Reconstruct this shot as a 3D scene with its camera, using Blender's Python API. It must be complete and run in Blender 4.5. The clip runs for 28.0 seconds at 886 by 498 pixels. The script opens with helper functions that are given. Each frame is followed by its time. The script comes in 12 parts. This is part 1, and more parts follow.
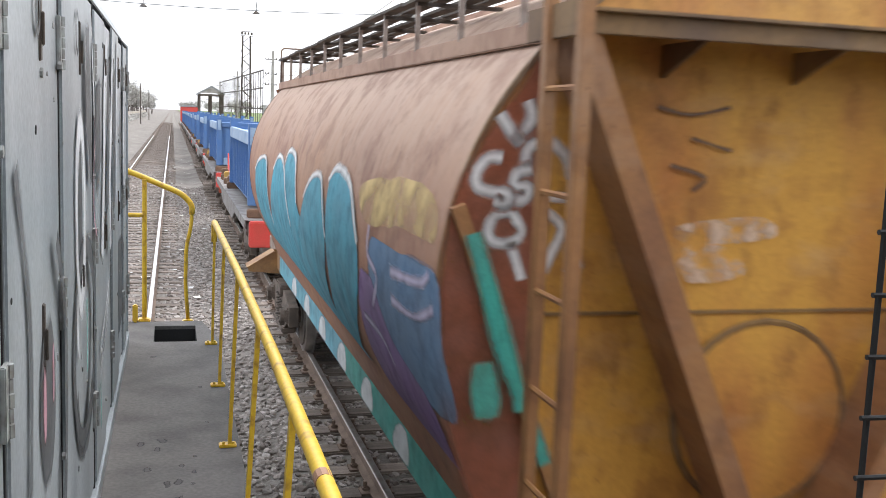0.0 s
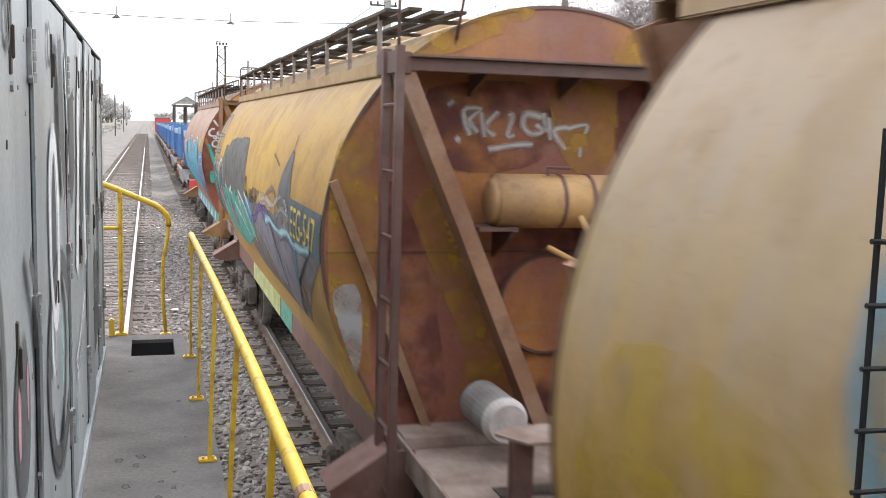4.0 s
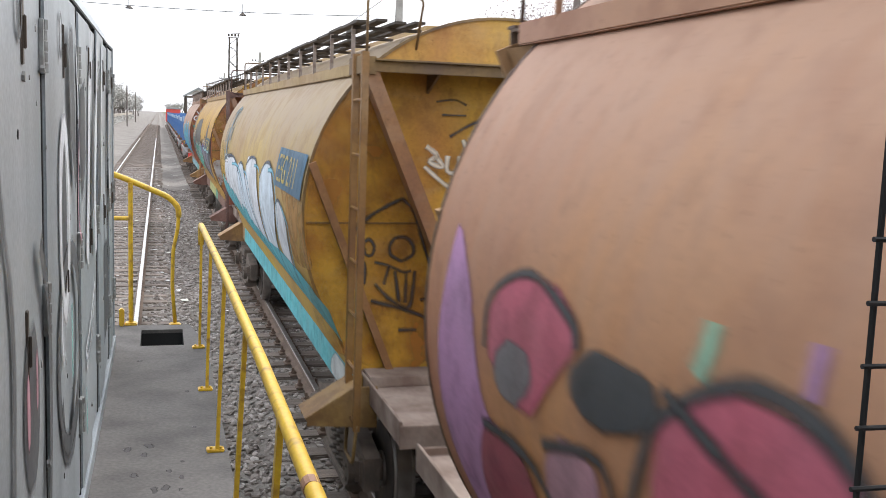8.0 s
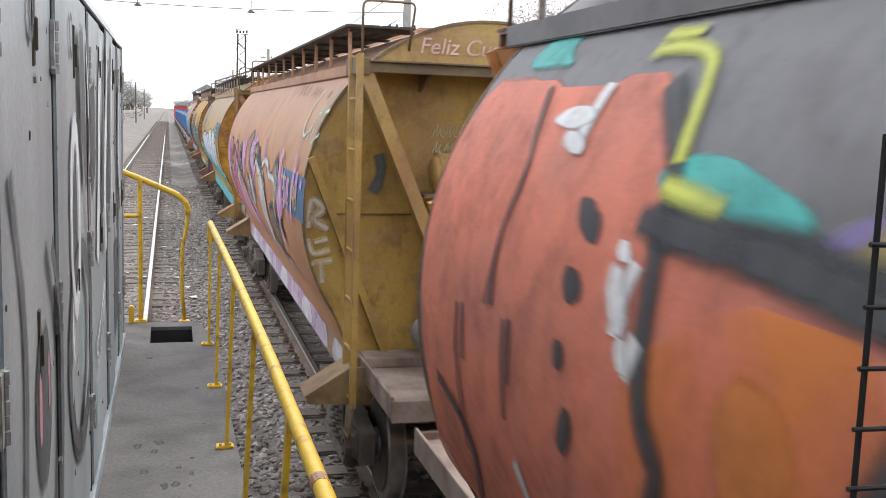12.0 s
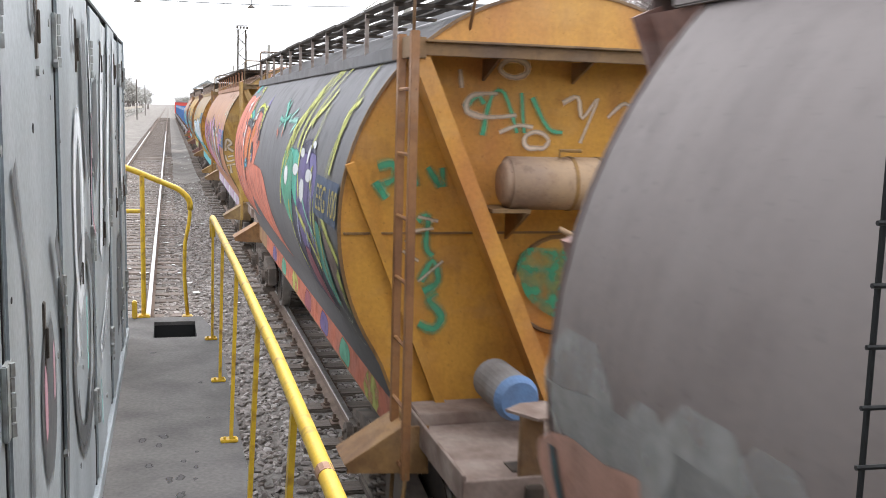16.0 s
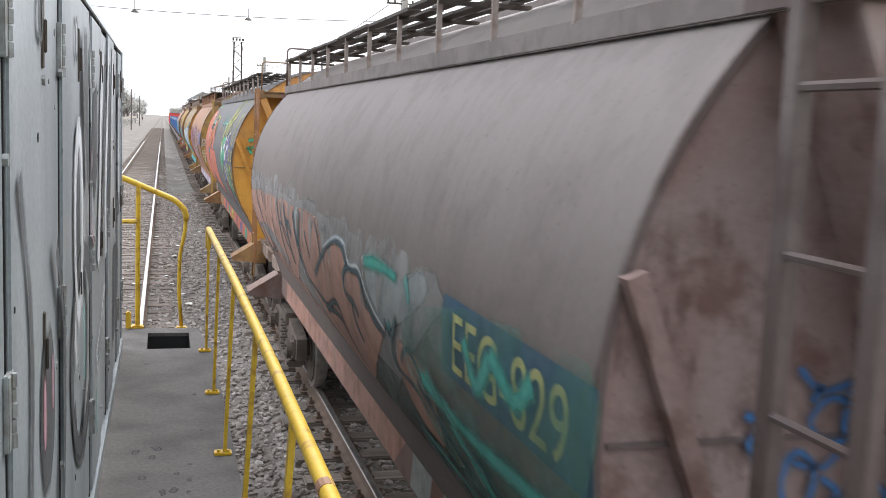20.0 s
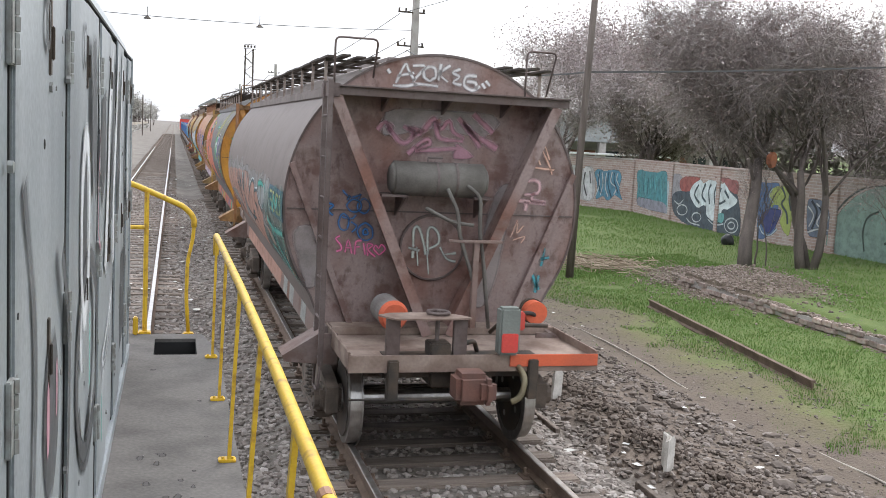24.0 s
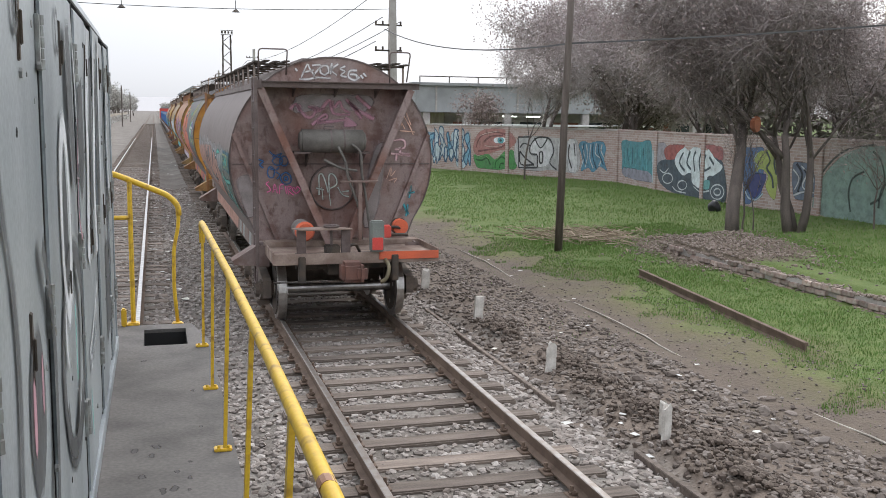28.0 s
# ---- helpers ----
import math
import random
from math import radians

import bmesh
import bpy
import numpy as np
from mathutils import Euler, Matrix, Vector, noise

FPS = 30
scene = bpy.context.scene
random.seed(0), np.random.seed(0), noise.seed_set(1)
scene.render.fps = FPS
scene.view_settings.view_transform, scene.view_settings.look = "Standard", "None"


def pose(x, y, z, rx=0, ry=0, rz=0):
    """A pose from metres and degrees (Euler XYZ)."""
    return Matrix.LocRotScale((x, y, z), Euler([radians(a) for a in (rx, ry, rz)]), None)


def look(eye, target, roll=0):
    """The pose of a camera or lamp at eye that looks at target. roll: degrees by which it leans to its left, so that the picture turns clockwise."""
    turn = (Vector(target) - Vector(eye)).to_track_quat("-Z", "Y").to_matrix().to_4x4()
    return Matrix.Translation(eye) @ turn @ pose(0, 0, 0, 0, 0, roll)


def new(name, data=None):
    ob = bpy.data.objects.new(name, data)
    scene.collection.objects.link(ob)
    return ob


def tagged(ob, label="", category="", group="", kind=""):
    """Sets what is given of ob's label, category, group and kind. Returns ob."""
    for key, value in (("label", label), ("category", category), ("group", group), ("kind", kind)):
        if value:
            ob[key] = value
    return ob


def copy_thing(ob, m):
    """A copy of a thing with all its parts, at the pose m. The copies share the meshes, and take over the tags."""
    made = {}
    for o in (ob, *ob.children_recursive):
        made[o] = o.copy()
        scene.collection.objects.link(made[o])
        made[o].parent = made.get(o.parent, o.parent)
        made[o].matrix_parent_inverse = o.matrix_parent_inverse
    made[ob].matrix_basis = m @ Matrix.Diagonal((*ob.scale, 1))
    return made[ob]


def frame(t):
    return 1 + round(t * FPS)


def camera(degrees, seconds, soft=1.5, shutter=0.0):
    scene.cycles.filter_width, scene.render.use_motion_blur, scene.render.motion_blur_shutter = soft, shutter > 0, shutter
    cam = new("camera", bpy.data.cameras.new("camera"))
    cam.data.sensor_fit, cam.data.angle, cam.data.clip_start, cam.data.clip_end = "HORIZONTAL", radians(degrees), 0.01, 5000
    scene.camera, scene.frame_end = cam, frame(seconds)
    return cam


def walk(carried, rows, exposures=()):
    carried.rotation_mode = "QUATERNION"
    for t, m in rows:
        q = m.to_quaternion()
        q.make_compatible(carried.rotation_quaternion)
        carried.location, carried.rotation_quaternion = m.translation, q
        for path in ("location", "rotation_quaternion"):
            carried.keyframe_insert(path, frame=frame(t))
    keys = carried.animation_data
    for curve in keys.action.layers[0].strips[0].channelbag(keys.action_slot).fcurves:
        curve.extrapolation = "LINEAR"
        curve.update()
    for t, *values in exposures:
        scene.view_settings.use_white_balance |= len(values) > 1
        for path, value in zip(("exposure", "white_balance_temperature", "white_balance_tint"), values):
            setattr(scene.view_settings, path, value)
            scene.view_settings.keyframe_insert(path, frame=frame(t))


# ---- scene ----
cam = camera(48.3, 28.0, soft=0.8, shutter=0.4)
PATH = [
    (0, (-2.645, -0.218, 3.148), (-2.116, 1.693, 2.888), 2.3),
    (0.5, (-2.648, -0.207, 3.147), (-2.104, 1.702, 2.899), 2.1),
    (1, (-2.647, -0.212, 3.15), (-2.101, 1.696, 2.902), 1.5),
    (1.5, (-2.653, -0.234, 3.159), (-2.111, 1.675, 2.911), 1.2),
    (2, (-2.65, -0.213, 3.155), (-2.104, 1.696, 2.909), 0.7),
    (2.5, (-2.643, -0.227, 3.165), (-2.095, 1.68, 2.914), -0.2),
    (3, (-2.637, -0.196, 3.159), (-2.093, 1.712, 2.911), 0.6),
    (3.5, (-2.642, -0.186, 3.156), (-2.081, 1.718, 2.911), 1.0),
    (4, (-2.643, -0.191, 3.152), (-2.072, 1.71, 2.909), 1.6),
    (4.5, (-2.632, -0.207, 3.158), (-2.053, 1.691, 2.904), 0.3),
    (6.5, (-2.64, -0.233, 3.161), (-2.092, 1.673, 2.907), 0.9),
    (7, (-2.648, -0.221, 3.163), (-2.104, 1.687, 2.911), 1.8),
    (7.5, (-2.641, -0.2, 3.155), (-2.087, 1.705, 2.902), 2.1),
    (8, (-2.639, -0.198, 3.153), (-2.087, 1.707, 2.896), 2.1),
    (8.5, (-2.643, -0.225, 3.163), (-2.092, 1.681, 2.908), 2.0),
    (9, (-2.645, -0.235, 3.16), (-2.104, 1.674, 2.91), 1.9),
    (9.5, (-2.641, -0.221, 3.161), (-2.106, 1.691, 2.916), 2.0),
    (10, (-2.64, -0.216, 3.151), (-2.109, 1.696, 2.899), 1.5),
    (10.5, (-2.641, -0.198, 3.162), (-2.119, 1.717, 2.914), 2.5),
    (11, (-2.647, -0.204, 3.162), (-2.099, 1.701, 2.901), 2.3),
    (11.5, (-2.642, -0.223, 3.159), (-2.098, 1.682, 2.888), 1.5),
    (12, (-2.642, -0.218, 3.164), (-2.106, 1.691, 2.899), 2.0),
    (12.5, (-2.64, -0.236, 3.17), (-2.103, 1.672, 2.907), 1.5),
    (14.5, (-2.642, -0.24, 3.166), (-2.087, 1.661, 2.883), 1.1),
    (15, (-2.641, -0.208, 3.159), (-2.099, 1.696, 2.877), 1.0),
    (15.5, (-2.646, -0.204, 3.155), (-2.107, 1.701, 2.874), 1.5),
    (16, (-2.647, -0.219, 3.152), (-2.115, 1.689, 2.876), 1.6),
    (16.5, (-2.648, -0.234, 3.16), (-2.11, 1.673, 2.887), 2.0),
    (17, (-2.653, -0.227, 3.157), (-2.124, 1.682, 2.885), 1.8),
    (17.5, (-2.654, -0.236, 3.164), (-2.125, 1.674, 2.896), 1.6),
    (18, (-2.672, -0.223, 3.155), (-2.137, 1.686, 2.89), 1.5),
    (18.5, (-2.669, -0.211, 3.151), (-2.14, 1.7, 2.888), 1.1),
    (19, (-2.674, -0.199, 3.149), (-2.118, 1.707, 2.903), 1.4),
    (19.5, (-2.68, -0.236, 3.159), (-2.13, 1.671, 2.914), 1.7),
    (20, (-2.676, -0.208, 3.153), (-2.129, 1.7, 2.907), 2.5),
    (20.5, (-2.676, -0.224, 3.158), (-2.123, 1.684, 2.923), 3.0),
    (21, (-2.675, -0.219, 3.165), (-2.119, 1.69, 2.943), 3.1),
    (21.5, (-2.68, -0.182, 3.149), (-2.133, 1.729, 2.924), 3.8),
    (22, (-2.674, -0.182, 3.15), (-2.133, 1.73, 2.921), 4.0),
    (22.5, (-2.672, -0.254, 3.173), (-2.141, 1.66, 2.937), 3.5),
    (24.5, (-2.652, -0.187, 3.153), (-2.117, 1.726, 2.925), 2.8),
    (25, (-2.635, -0.167, 3.149), (-2.081, 1.741, 2.923), 2.1),
    (25.5, (-2.638, -0.152, 3.143), (-2.074, 1.754, 2.928), 2.0),
    (26, (-2.64, -0.142, 3.122), (-2.08, 1.763, 2.881), 1.9),
    (26.5, (-2.652, -0.157, 3.127), (-2.101, 1.747, 2.858), 1.3),
    (27, (-2.673, -0.14, 3.14), (-2.125, 1.763, 2.862), 0.9),
    (27.5, (-2.678, -0.116, 3.13), (-2.118, 1.784, 2.856), 0.9),
    (28, (-2.656, -0.129, 3.139), (-2.102, 1.773, 2.867), 0.7),
]
EXPOSURES = [(0, 1.3), (1, 1.2), (2, 1.08), (3, 1.12), (4, 1.44), (7, 1.32), (8, 1.22), (9, 1.04), (10, 1.02), (11, 1.38), (12, 1.17), (15, 1.55), (16, 1.48), (19, 1.25), (21, 1.35), (22, 1.25), (25, 0.9), (26, 0.8), (27, 0.83), (28, 0.72)]
walk(cam, [(t, look(eye, target, roll)) for t, eye, target, roll in PATH], EXPOSURES)

# ---- world, sun ----
world = bpy.data.worlds.new("overcast_sky")
scene.world = world
world.use_nodes = True
wn, wl = world.node_tree.nodes, world.node_tree.links
sky = wn.new("ShaderNodeTexSky")
sky.sky_type, sky.sun_disc = "NISHITA", False
sky.sun_elevation, sky.sun_rotation = radians(28), radians(40)
sky.air_density, sky.dust_density, sky.ozone_density = 1.0, 2.0, 1.0
soft_sky = wn.new("ShaderNodeHueSaturation")
soft_sky.inputs["Saturation"].default_value = 0.35
cloud = wn.new("ShaderNodeMix")
cloud.data_type = "RGBA"
cloud.inputs["Factor"].default_value = 0.8
cloud.inputs["B"].default_value = (7.78, 8.1, 8.85, 1)
wl.new(sky.outputs[0], soft_sky.inputs["Color"])
wl.new(soft_sky.outputs[0], cloud.inputs["A"])
# an overcast sky is dimmer towards the horizon
where, height, dim = wn.new("ShaderNodeTexCoord"), wn.new("ShaderNodeSeparateXYZ"), wn.new("ShaderNodeMapRange")
wl.new(where.outputs["Generated"], height.inputs[0])
wl.new(height.outputs["Z"], dim.inputs["Value"])
dim.inputs["From Min"].default_value, dim.inputs["From Max"].default_value = 0.0, 0.8
dim.inputs["To Min"].default_value, dim.inputs["To Max"].default_value = 0.66, 1.24
haze_band, hazed = wn.new("ShaderNodeMapRange"), wn.new("ShaderNodeMath")
wl.new(height.outputs["Z"], haze_band.inputs["Value"])
haze_band.inputs["From Max"].default_value, haze_band.inputs["To Min"].default_value = 0.16, 0.8
hazed.operation = "MULTIPLY"
wl.new(dim.outputs[0], hazed.inputs[0])
wl.new(haze_band.outputs[0], hazed.inputs[1])
graded = wn.new("ShaderNodeVectorMath")
graded.operation = "SCALE"
wl.new(cloud.outputs["Result"], graded.inputs[0])
wl.new(hazed.outputs[0], graded.inputs["Scale"])
wl.new(graded.outputs[0], wn["Background"].inputs[0])
wn["Background"].inputs[1].default_value = 0.12
sun_data = bpy.data.lights.new("sun", "SUN")
sun_data.energy, sun_data.angle, sun_data.color = 0.9, radians(25), (1.0, 0.96, 0.91)
sun = new("sun", sun_data)
sun.matrix_world = look((0, 0, 60), (-0.57 * 60, -0.68 * 60, 60 - 0.53 * 60 * 1.9))


# ---- materials ----
def shade(name, base, second, rough=0.8, metal=0.0, scale=3.0, mix=0.5, grain=60.0, bump=0.25, dist=0.004,
          stretch=(1, 1, 1), sharp=(0.35, 0.65), grain_mix=0.25):
    """A surface of two colours in large patches, with fine grain and relief."""
    m = bpy.data.materials.new(name)
    m.use_nodes = True
    n, l = m.node_tree.nodes, m.node_tree.links
    b = n["Principled BSDF"]
    b.inputs["Roughness"].default_value, b.inputs["Metallic"].default_value = rough, metal
    co = n.new("ShaderNodeTexCoord")
    mp = n.new("ShaderNodeMapping")
    mp.inputs["Scale"].default_value = stretch
    l.new(co.outputs["Object"], mp.inputs["Vector"])
    big = n.new("ShaderNodeTexNoise")
    big.inputs["Scale"].default_value, big.inputs["Detail"].default_value = scale, 6
    l.new(mp.outputs[0], big.inputs["Vector"])
    ramp = n.new("ShaderNodeValToRGB")
    ramp.color_ramp.elements[0].position, ramp.color_ramp.elements[1].position = sharp
    ramp.color_ramp.elements[0].color = (0, 0, 0, 1)
    ramp.color_ramp.elements[1].color = (mix * 2 if mix < 0.5 else 1,) * 3 + (1,)
    l.new(big.outputs["Fac"], ramp.inputs[0])
    a = n.new("ShaderNodeMix")
    a.data_type = "RGBA"
    a.inputs["A"].default_value, a.inputs["B"].default_value = (*base, 1), (*second, 1)
    l.new(ramp.outputs[0], a.inputs["Factor"])
    fine = n.new("ShaderNodeTexNoise")
    fine.inputs["Scale"].default_value, fine.inputs["Detail"].default_value = grain, 4
    l.new(co.outputs["Object"], fine.inputs["Vector"])
    g = n.new("ShaderNodeMix")
    g.data_type, g.blend_type = "RGBA", "OVERLAY"
    g.inputs["Factor"].default_value = grain_mix
    l.new(a.outputs["Result"], g.inputs["A"])
    l.new(fine.outputs["Fac"], g.inputs["B"])
    l.new(g.outputs["Result"], b.inputs["Base Color"])
    bp = n.new("ShaderNodeBump")
    bp.inputs["Strength"].default_value, bp.inputs["Distance"].default_value = bump, dist
    l.new(fine.outputs["Fac"], bp.inputs["Height"])
    l.new(bp.outputs[0], b.inputs["Normal"])
    return m


def weathered(name, paint, rust, dust, low=2.2, high=3.4, rusty=0.5, dusty=0.85, rough=0.72, blotch=0.4, edge=(0.38, 0.7)):
    """Old wagon paint: rust blooms and downward streaks, and dust that has settled on the upper part."""
    m = shade(name, paint, rust, rough, 0.0, 1.1, rusty, 35, 0.15, 0.003, (1, 0.7, 0.5), edge, 0.25)
    n, l = m.node_tree.nodes, m.node_tree.links
    b = n["Principled BSDF"]
    paint_out = b.inputs["Base Color"].links[0].from_socket
    co = next(x for x in n if x.bl_idname == "ShaderNodeTexCoord")
    mp = n.new("ShaderNodeMapping")
    mp.inputs["Scale"].default_value = (2, 5, 0.35)
    l.new(co.outputs["Object"], mp.inputs["Vector"])
    st = n.new("ShaderNodeTexNoise")
    st.inputs["Scale"].default_value, st.inputs["Detail"].default_value = 2.5, 5
    l.new(mp.outputs[0], st.inputs["Vector"])
    sr = n.new("ShaderNodeMapRange")
    sr.inputs["From Min"].default_value, sr.inputs["From Max"].default_value = 0.5, 0.8
    sr.inputs["To Max"].default_value = 0.1
    l.new(st.outputs["Fac"], sr.inputs["Value"])
    s = n.new("ShaderNodeMix")
    s.data_type = "RGBA"
    s.inputs["B"].default_value = (*[c * 0.6 for c in rust], 1)
    l.new(sr.outputs[0], s.inputs["Factor"])
    l.new(paint_out, s.inputs["A"])
    sep = n.new("ShaderNodeSeparateXYZ")
    l.new(co.outputs["Object"], sep.inputs[0])
    add = n.new("ShaderNodeMath")
    add.operation = "MULTIPLY_ADD"
    l.new(st.outputs["Fac"], add.inputs[0])
    add.inputs[1].default_value = 1.1
    l.new(sep.outputs["Z"], add.inputs[2])
    dr = n.new("ShaderNodeMapRange")
    dr.inputs["From Min"].default_value, dr.inputs["From Max"].default_value = low + 0.5, high + 0.5
    dr.inputs["To Max"].default_value = dusty
    l.new(add.outputs[0], dr.inputs["Value"])
    d = n.new("ShaderNodeMix")
    d.data_type = "RGBA"
    d.inputs["B"].default_value = (*dust, 1)
    l.new(dr.outputs[0], d.inputs["Factor"])
    l.new(s.outputs["Result"], d.inputs["A"])
    src = d.outputs["Result"]
    for size, stretch, lo, hi, most, tint in ((3.2, (1, 1, 1), 0.5, 0.62, blotch, [c * 0.62 for c in rust]), (1.6, (1, 0.22, 2.2), 0.52, 0.74, blotch * 0.9, [c * 0.5 + 0.5 * e for c, e in zip(dust, paint)]),
                                              (9.0, (1, 1, 0.5), 0.56, 0.68, blotch * 0.8, [c * 0.4 for c in rust]), (38.0, (1, 1, 1), 0.62, 0.7, 0.5, [c * 0.45 for c in rust])):
        mp2 = n.new("ShaderNodeMapping")
        mp2.inputs["Scale"].default_value, mp2.inputs["Location"].default_value = stretch, (size, 3 * size, 7)
        l.new(co.outputs["Object"], mp2.inputs["Vector"])
        no = n.new("ShaderNodeTexNoise")
        no.inputs["Scale"].default_value, no.inputs["Detail"].default_value, no.inputs["Roughness"].default_value = size, 8, 0.62
        l.new(mp2.outputs[0], no.inputs["Vector"])
        mr = n.new("ShaderNodeMapRange")
        mr.inputs["From Min"].default_value, mr.inputs["From Max"].default_value, mr.inputs["To Max"].default_value = lo, hi, most
        l.new(no.outputs["Fac"], mr.inputs["Value"])
        x = n.new("ShaderNodeMix")
        x.data_type = "RGBA"
        x.inputs["B"].default_value = (*tint, 1)
        l.new(mr.outputs[0], x.inputs["Factor"])
        l.new(src, x.inputs["A"])
        src = x.outputs["Result"]
    l.new(src, b.inputs["Base Color"])
    return m


def varied(m, amount=0.35):
    """Lets each object of this material differ a little in brightness."""
    n, l = m.node_tree.nodes, m.node_tree.links
    b = n["Principled BSDF"]
    src = b.inputs["Base Color"].links[0].from_socket
    info = n.new("ShaderNodeObjectInfo")
    r = n.new("ShaderNodeMapRange")
    r.inputs["To Min"].default_value, r.inputs["To Max"].default_value = 1 - amount, 1 + amount
    l.new(info.outputs["Random"], r.inputs["Value"])
    h = n.new("ShaderNodeHueSaturation")
    l.new(r.outputs[0], h.inputs["Value"])
    l.new(src, h.inputs["Color"])
    l.new(h.outputs[0], b.inputs["Base Color"])
    return m


def by_island(name, colours, rough=0.9, bump=0.0):
    """Many small pieces in one mesh, each with a colour of its own."""
    m = bpy.data.materials.new(name)
    m.use_nodes = True
    n, l = m.node_tree.nodes, m.node_tree.links
    b = n["Principled BSDF"]
    b.inputs["Roughness"].default_value = rough
    geo = n.new("ShaderNodeNewGeometry")
    ramp = n.new("ShaderNodeValToRGB")
    els = ramp.color_ramp.elements
    while len(els) < len(colours):
        els.new(0.5)
    for i, c in enumerate(colours):
        els[i].position, els[i].color = i / (len(colours) - 1), (*c, 1)
    l.new(geo.outputs["Random Per Island"], ramp.inputs[0])
    co = n.new("ShaderNodeTexCoord")
    no = n.new("ShaderNodeTexNoise")
    no.inputs["Scale"].default_value = 30
    l.new(co.outputs["Object"], no.inputs["Vector"])
    g = n.new("ShaderNodeMix")
    g.data_type, g.blend_type = "RGBA", "OVERLAY"
    g.inputs["Factor"].default_value = 0.3
    l.new(ramp.outputs[0], g.inputs["A"])
    l.new(no.outputs["Fac"], g.inputs["B"])
    l.new(g.outputs["Result"], b.inputs["Base Color"])
    return m


SPRAYS = {}


def spray(r, g, b):
    """Sprayed paint: a thin, cloudy coat that lets the ground through and fades at its edges."""
    key = (r, g, b)
    if key not in SPRAYS:
        m = shade("spray_paint", (r, g, b), (r * 0.7 + 0.03, g * 0.7 + 0.03, b * 0.7 + 0.03), 0.65, 0, 2.6, 0.5, 70, 0.06, 0.002)
        n, l = m.node_tree.nodes, m.node_tree.links
        co = next(x for x in n if x.bl_idname == "ShaderNodeTexCoord")
        worn = n.new("ShaderNodeTexNoise")
        worn.inputs["Scale"].default_value, worn.inputs["Detail"].default_value, worn.inputs["Roughness"].default_value = 5, 9, 0.68
        l.new(co.outputs["Object"], worn.inputs["Vector"])
        wr = n.new("ShaderNodeMapRange")
        wr.inputs["From Min"].default_value, wr.inputs["From Max"].default_value = 0.46, 0.82
        wr.inputs["To Min"].default_value, wr.inputs["To Max"].default_value = 0.02, 0.55
        l.new(worn.outputs["Fac"], wr.inputs["Value"])
        at = n.new("ShaderNodeAttribute")
        at.attribute_name = "thin"
        add = n.new("ShaderNodeMath")
        add.use_clamp = True
        l.new(at.outputs["Fac"], add.inputs[0])
        l.new(wr.outputs[0], add.inputs[1])
        clear, mix = n.new("ShaderNodeBsdfTransparent"), n.new("ShaderNodeMixShader")
        l.new(add.outputs[0], mix.inputs[0])
        l.new(n["Principled BSDF"].outputs[0], mix.inputs[1])
        l.new(clear.outputs[0], mix.inputs[2])
        l.new(mix.outputs[0], n["Material Output"].inputs[0])
        SPRAYS[key] = m
    return SPRAYS[key]


def enamel(r, g, b):
    return shade("brushed_enamel", (r, g, b), (r * 0.65 + 0.03, g * 0.65 + 0.03, b * 0.65 + 0.03), 0.6, 0, 6)


STEEL_DARK = shade("dark_grimy_steel", (0.045, 0.04, 0.036), (0.1, 0.075, 0.055), 0.7, 0.3, 5)
BOGIE = shade("dusty_cast_steel", (0.085, 0.07, 0.058), (0.16, 0.125, 0.1), 0.85, 0.1, 6)
TREAD = shade("polished_wheel_steel", (0.5, 0.49, 0.47), (0.35, 0.33, 0.31), 0.3, 0.95, 12, 0.5, 90, 0.05)
RAIL_SIDE = shade("rusty_rail_steel", (0.11, 0.075, 0.055), (0.17, 0.12, 0.09), 0.85, 0.1, 4)
RAIL_TOP = shade("worn_rail_head", (0.36, 0.34, 0.32), (0.26, 0.22, 0.19), 0.38, 0.8, 8, 0.5, 80, 0.05)
RAIL_BRIGHT = shade("bright_rail_head", (0.6, 0.59, 0.58), (0.42, 0.4, 0.39), 0.4, 0.5, 8, 0.5, 80, 0.05)
YELLOW = shade("yellow_handrail_paint", (0.66, 0.42, 0.03), (0.36, 0.2, 0.03), 0.42, 0, 14, 0.5, 60, 0.12, 0.002, sharp=(0.52, 0.72))
GREY_HOOD = shade("blue_grey_hood_paint", (0.32, 0.35, 0.365), (0.21, 0.235, 0.25), 0.42, 0.05, 2.2, 0.5, 55, 0.1, 0.002, (1, 1, 0.3), (0.4, 0.68), 0.35)
HINGE = shade("worn_hinge_steel", (0.32, 0.34, 0.33), (0.2, 0.19, 0.18), 0.55, 0.3, 20)
DECK = shade("dusty_walkway_plate", (0.13, 0.12, 0.112), (0.07, 0.065, 0.06), 0.85, 0.0, 2.6, 0.5, 45, 0.35, 0.006, sharp=(0.42, 0.72), grain_mix=0.4)
BLACK = shade("black_void_paint", (0.012, 0.012, 0.012), (0.02, 0.02, 0.02), 0.8)
SLEEPER = varied(shade("weathered_timber", (0.215, 0.175, 0.145), (0.115, 0.09, 0.074), 0.92, 0, 3, 0.5, 45, 0.6, 0.012, (0.6, 5, 5)), 0.3)
STONE_BROWN = by_island("brown_gravel_stone", [(0.075, 0.058, 0.048), (0.165, 0.136, 0.116), (0.105, 0.084, 0.07), (0.26, 0.226, 0.2), (0.13, 0.104, 0.086), (0.2, 0.167, 0.144)])
STONE = by_island("ballast_stone", [(0.11, 0.092, 0.08), (0.28, 0.245, 0.218), (0.16, 0.135, 0.118), (0.4, 0.365, 0.335), (0.21, 0.176, 0.152), (0.32, 0.285, 0.258), (0.15, 0.12, 0.1)])
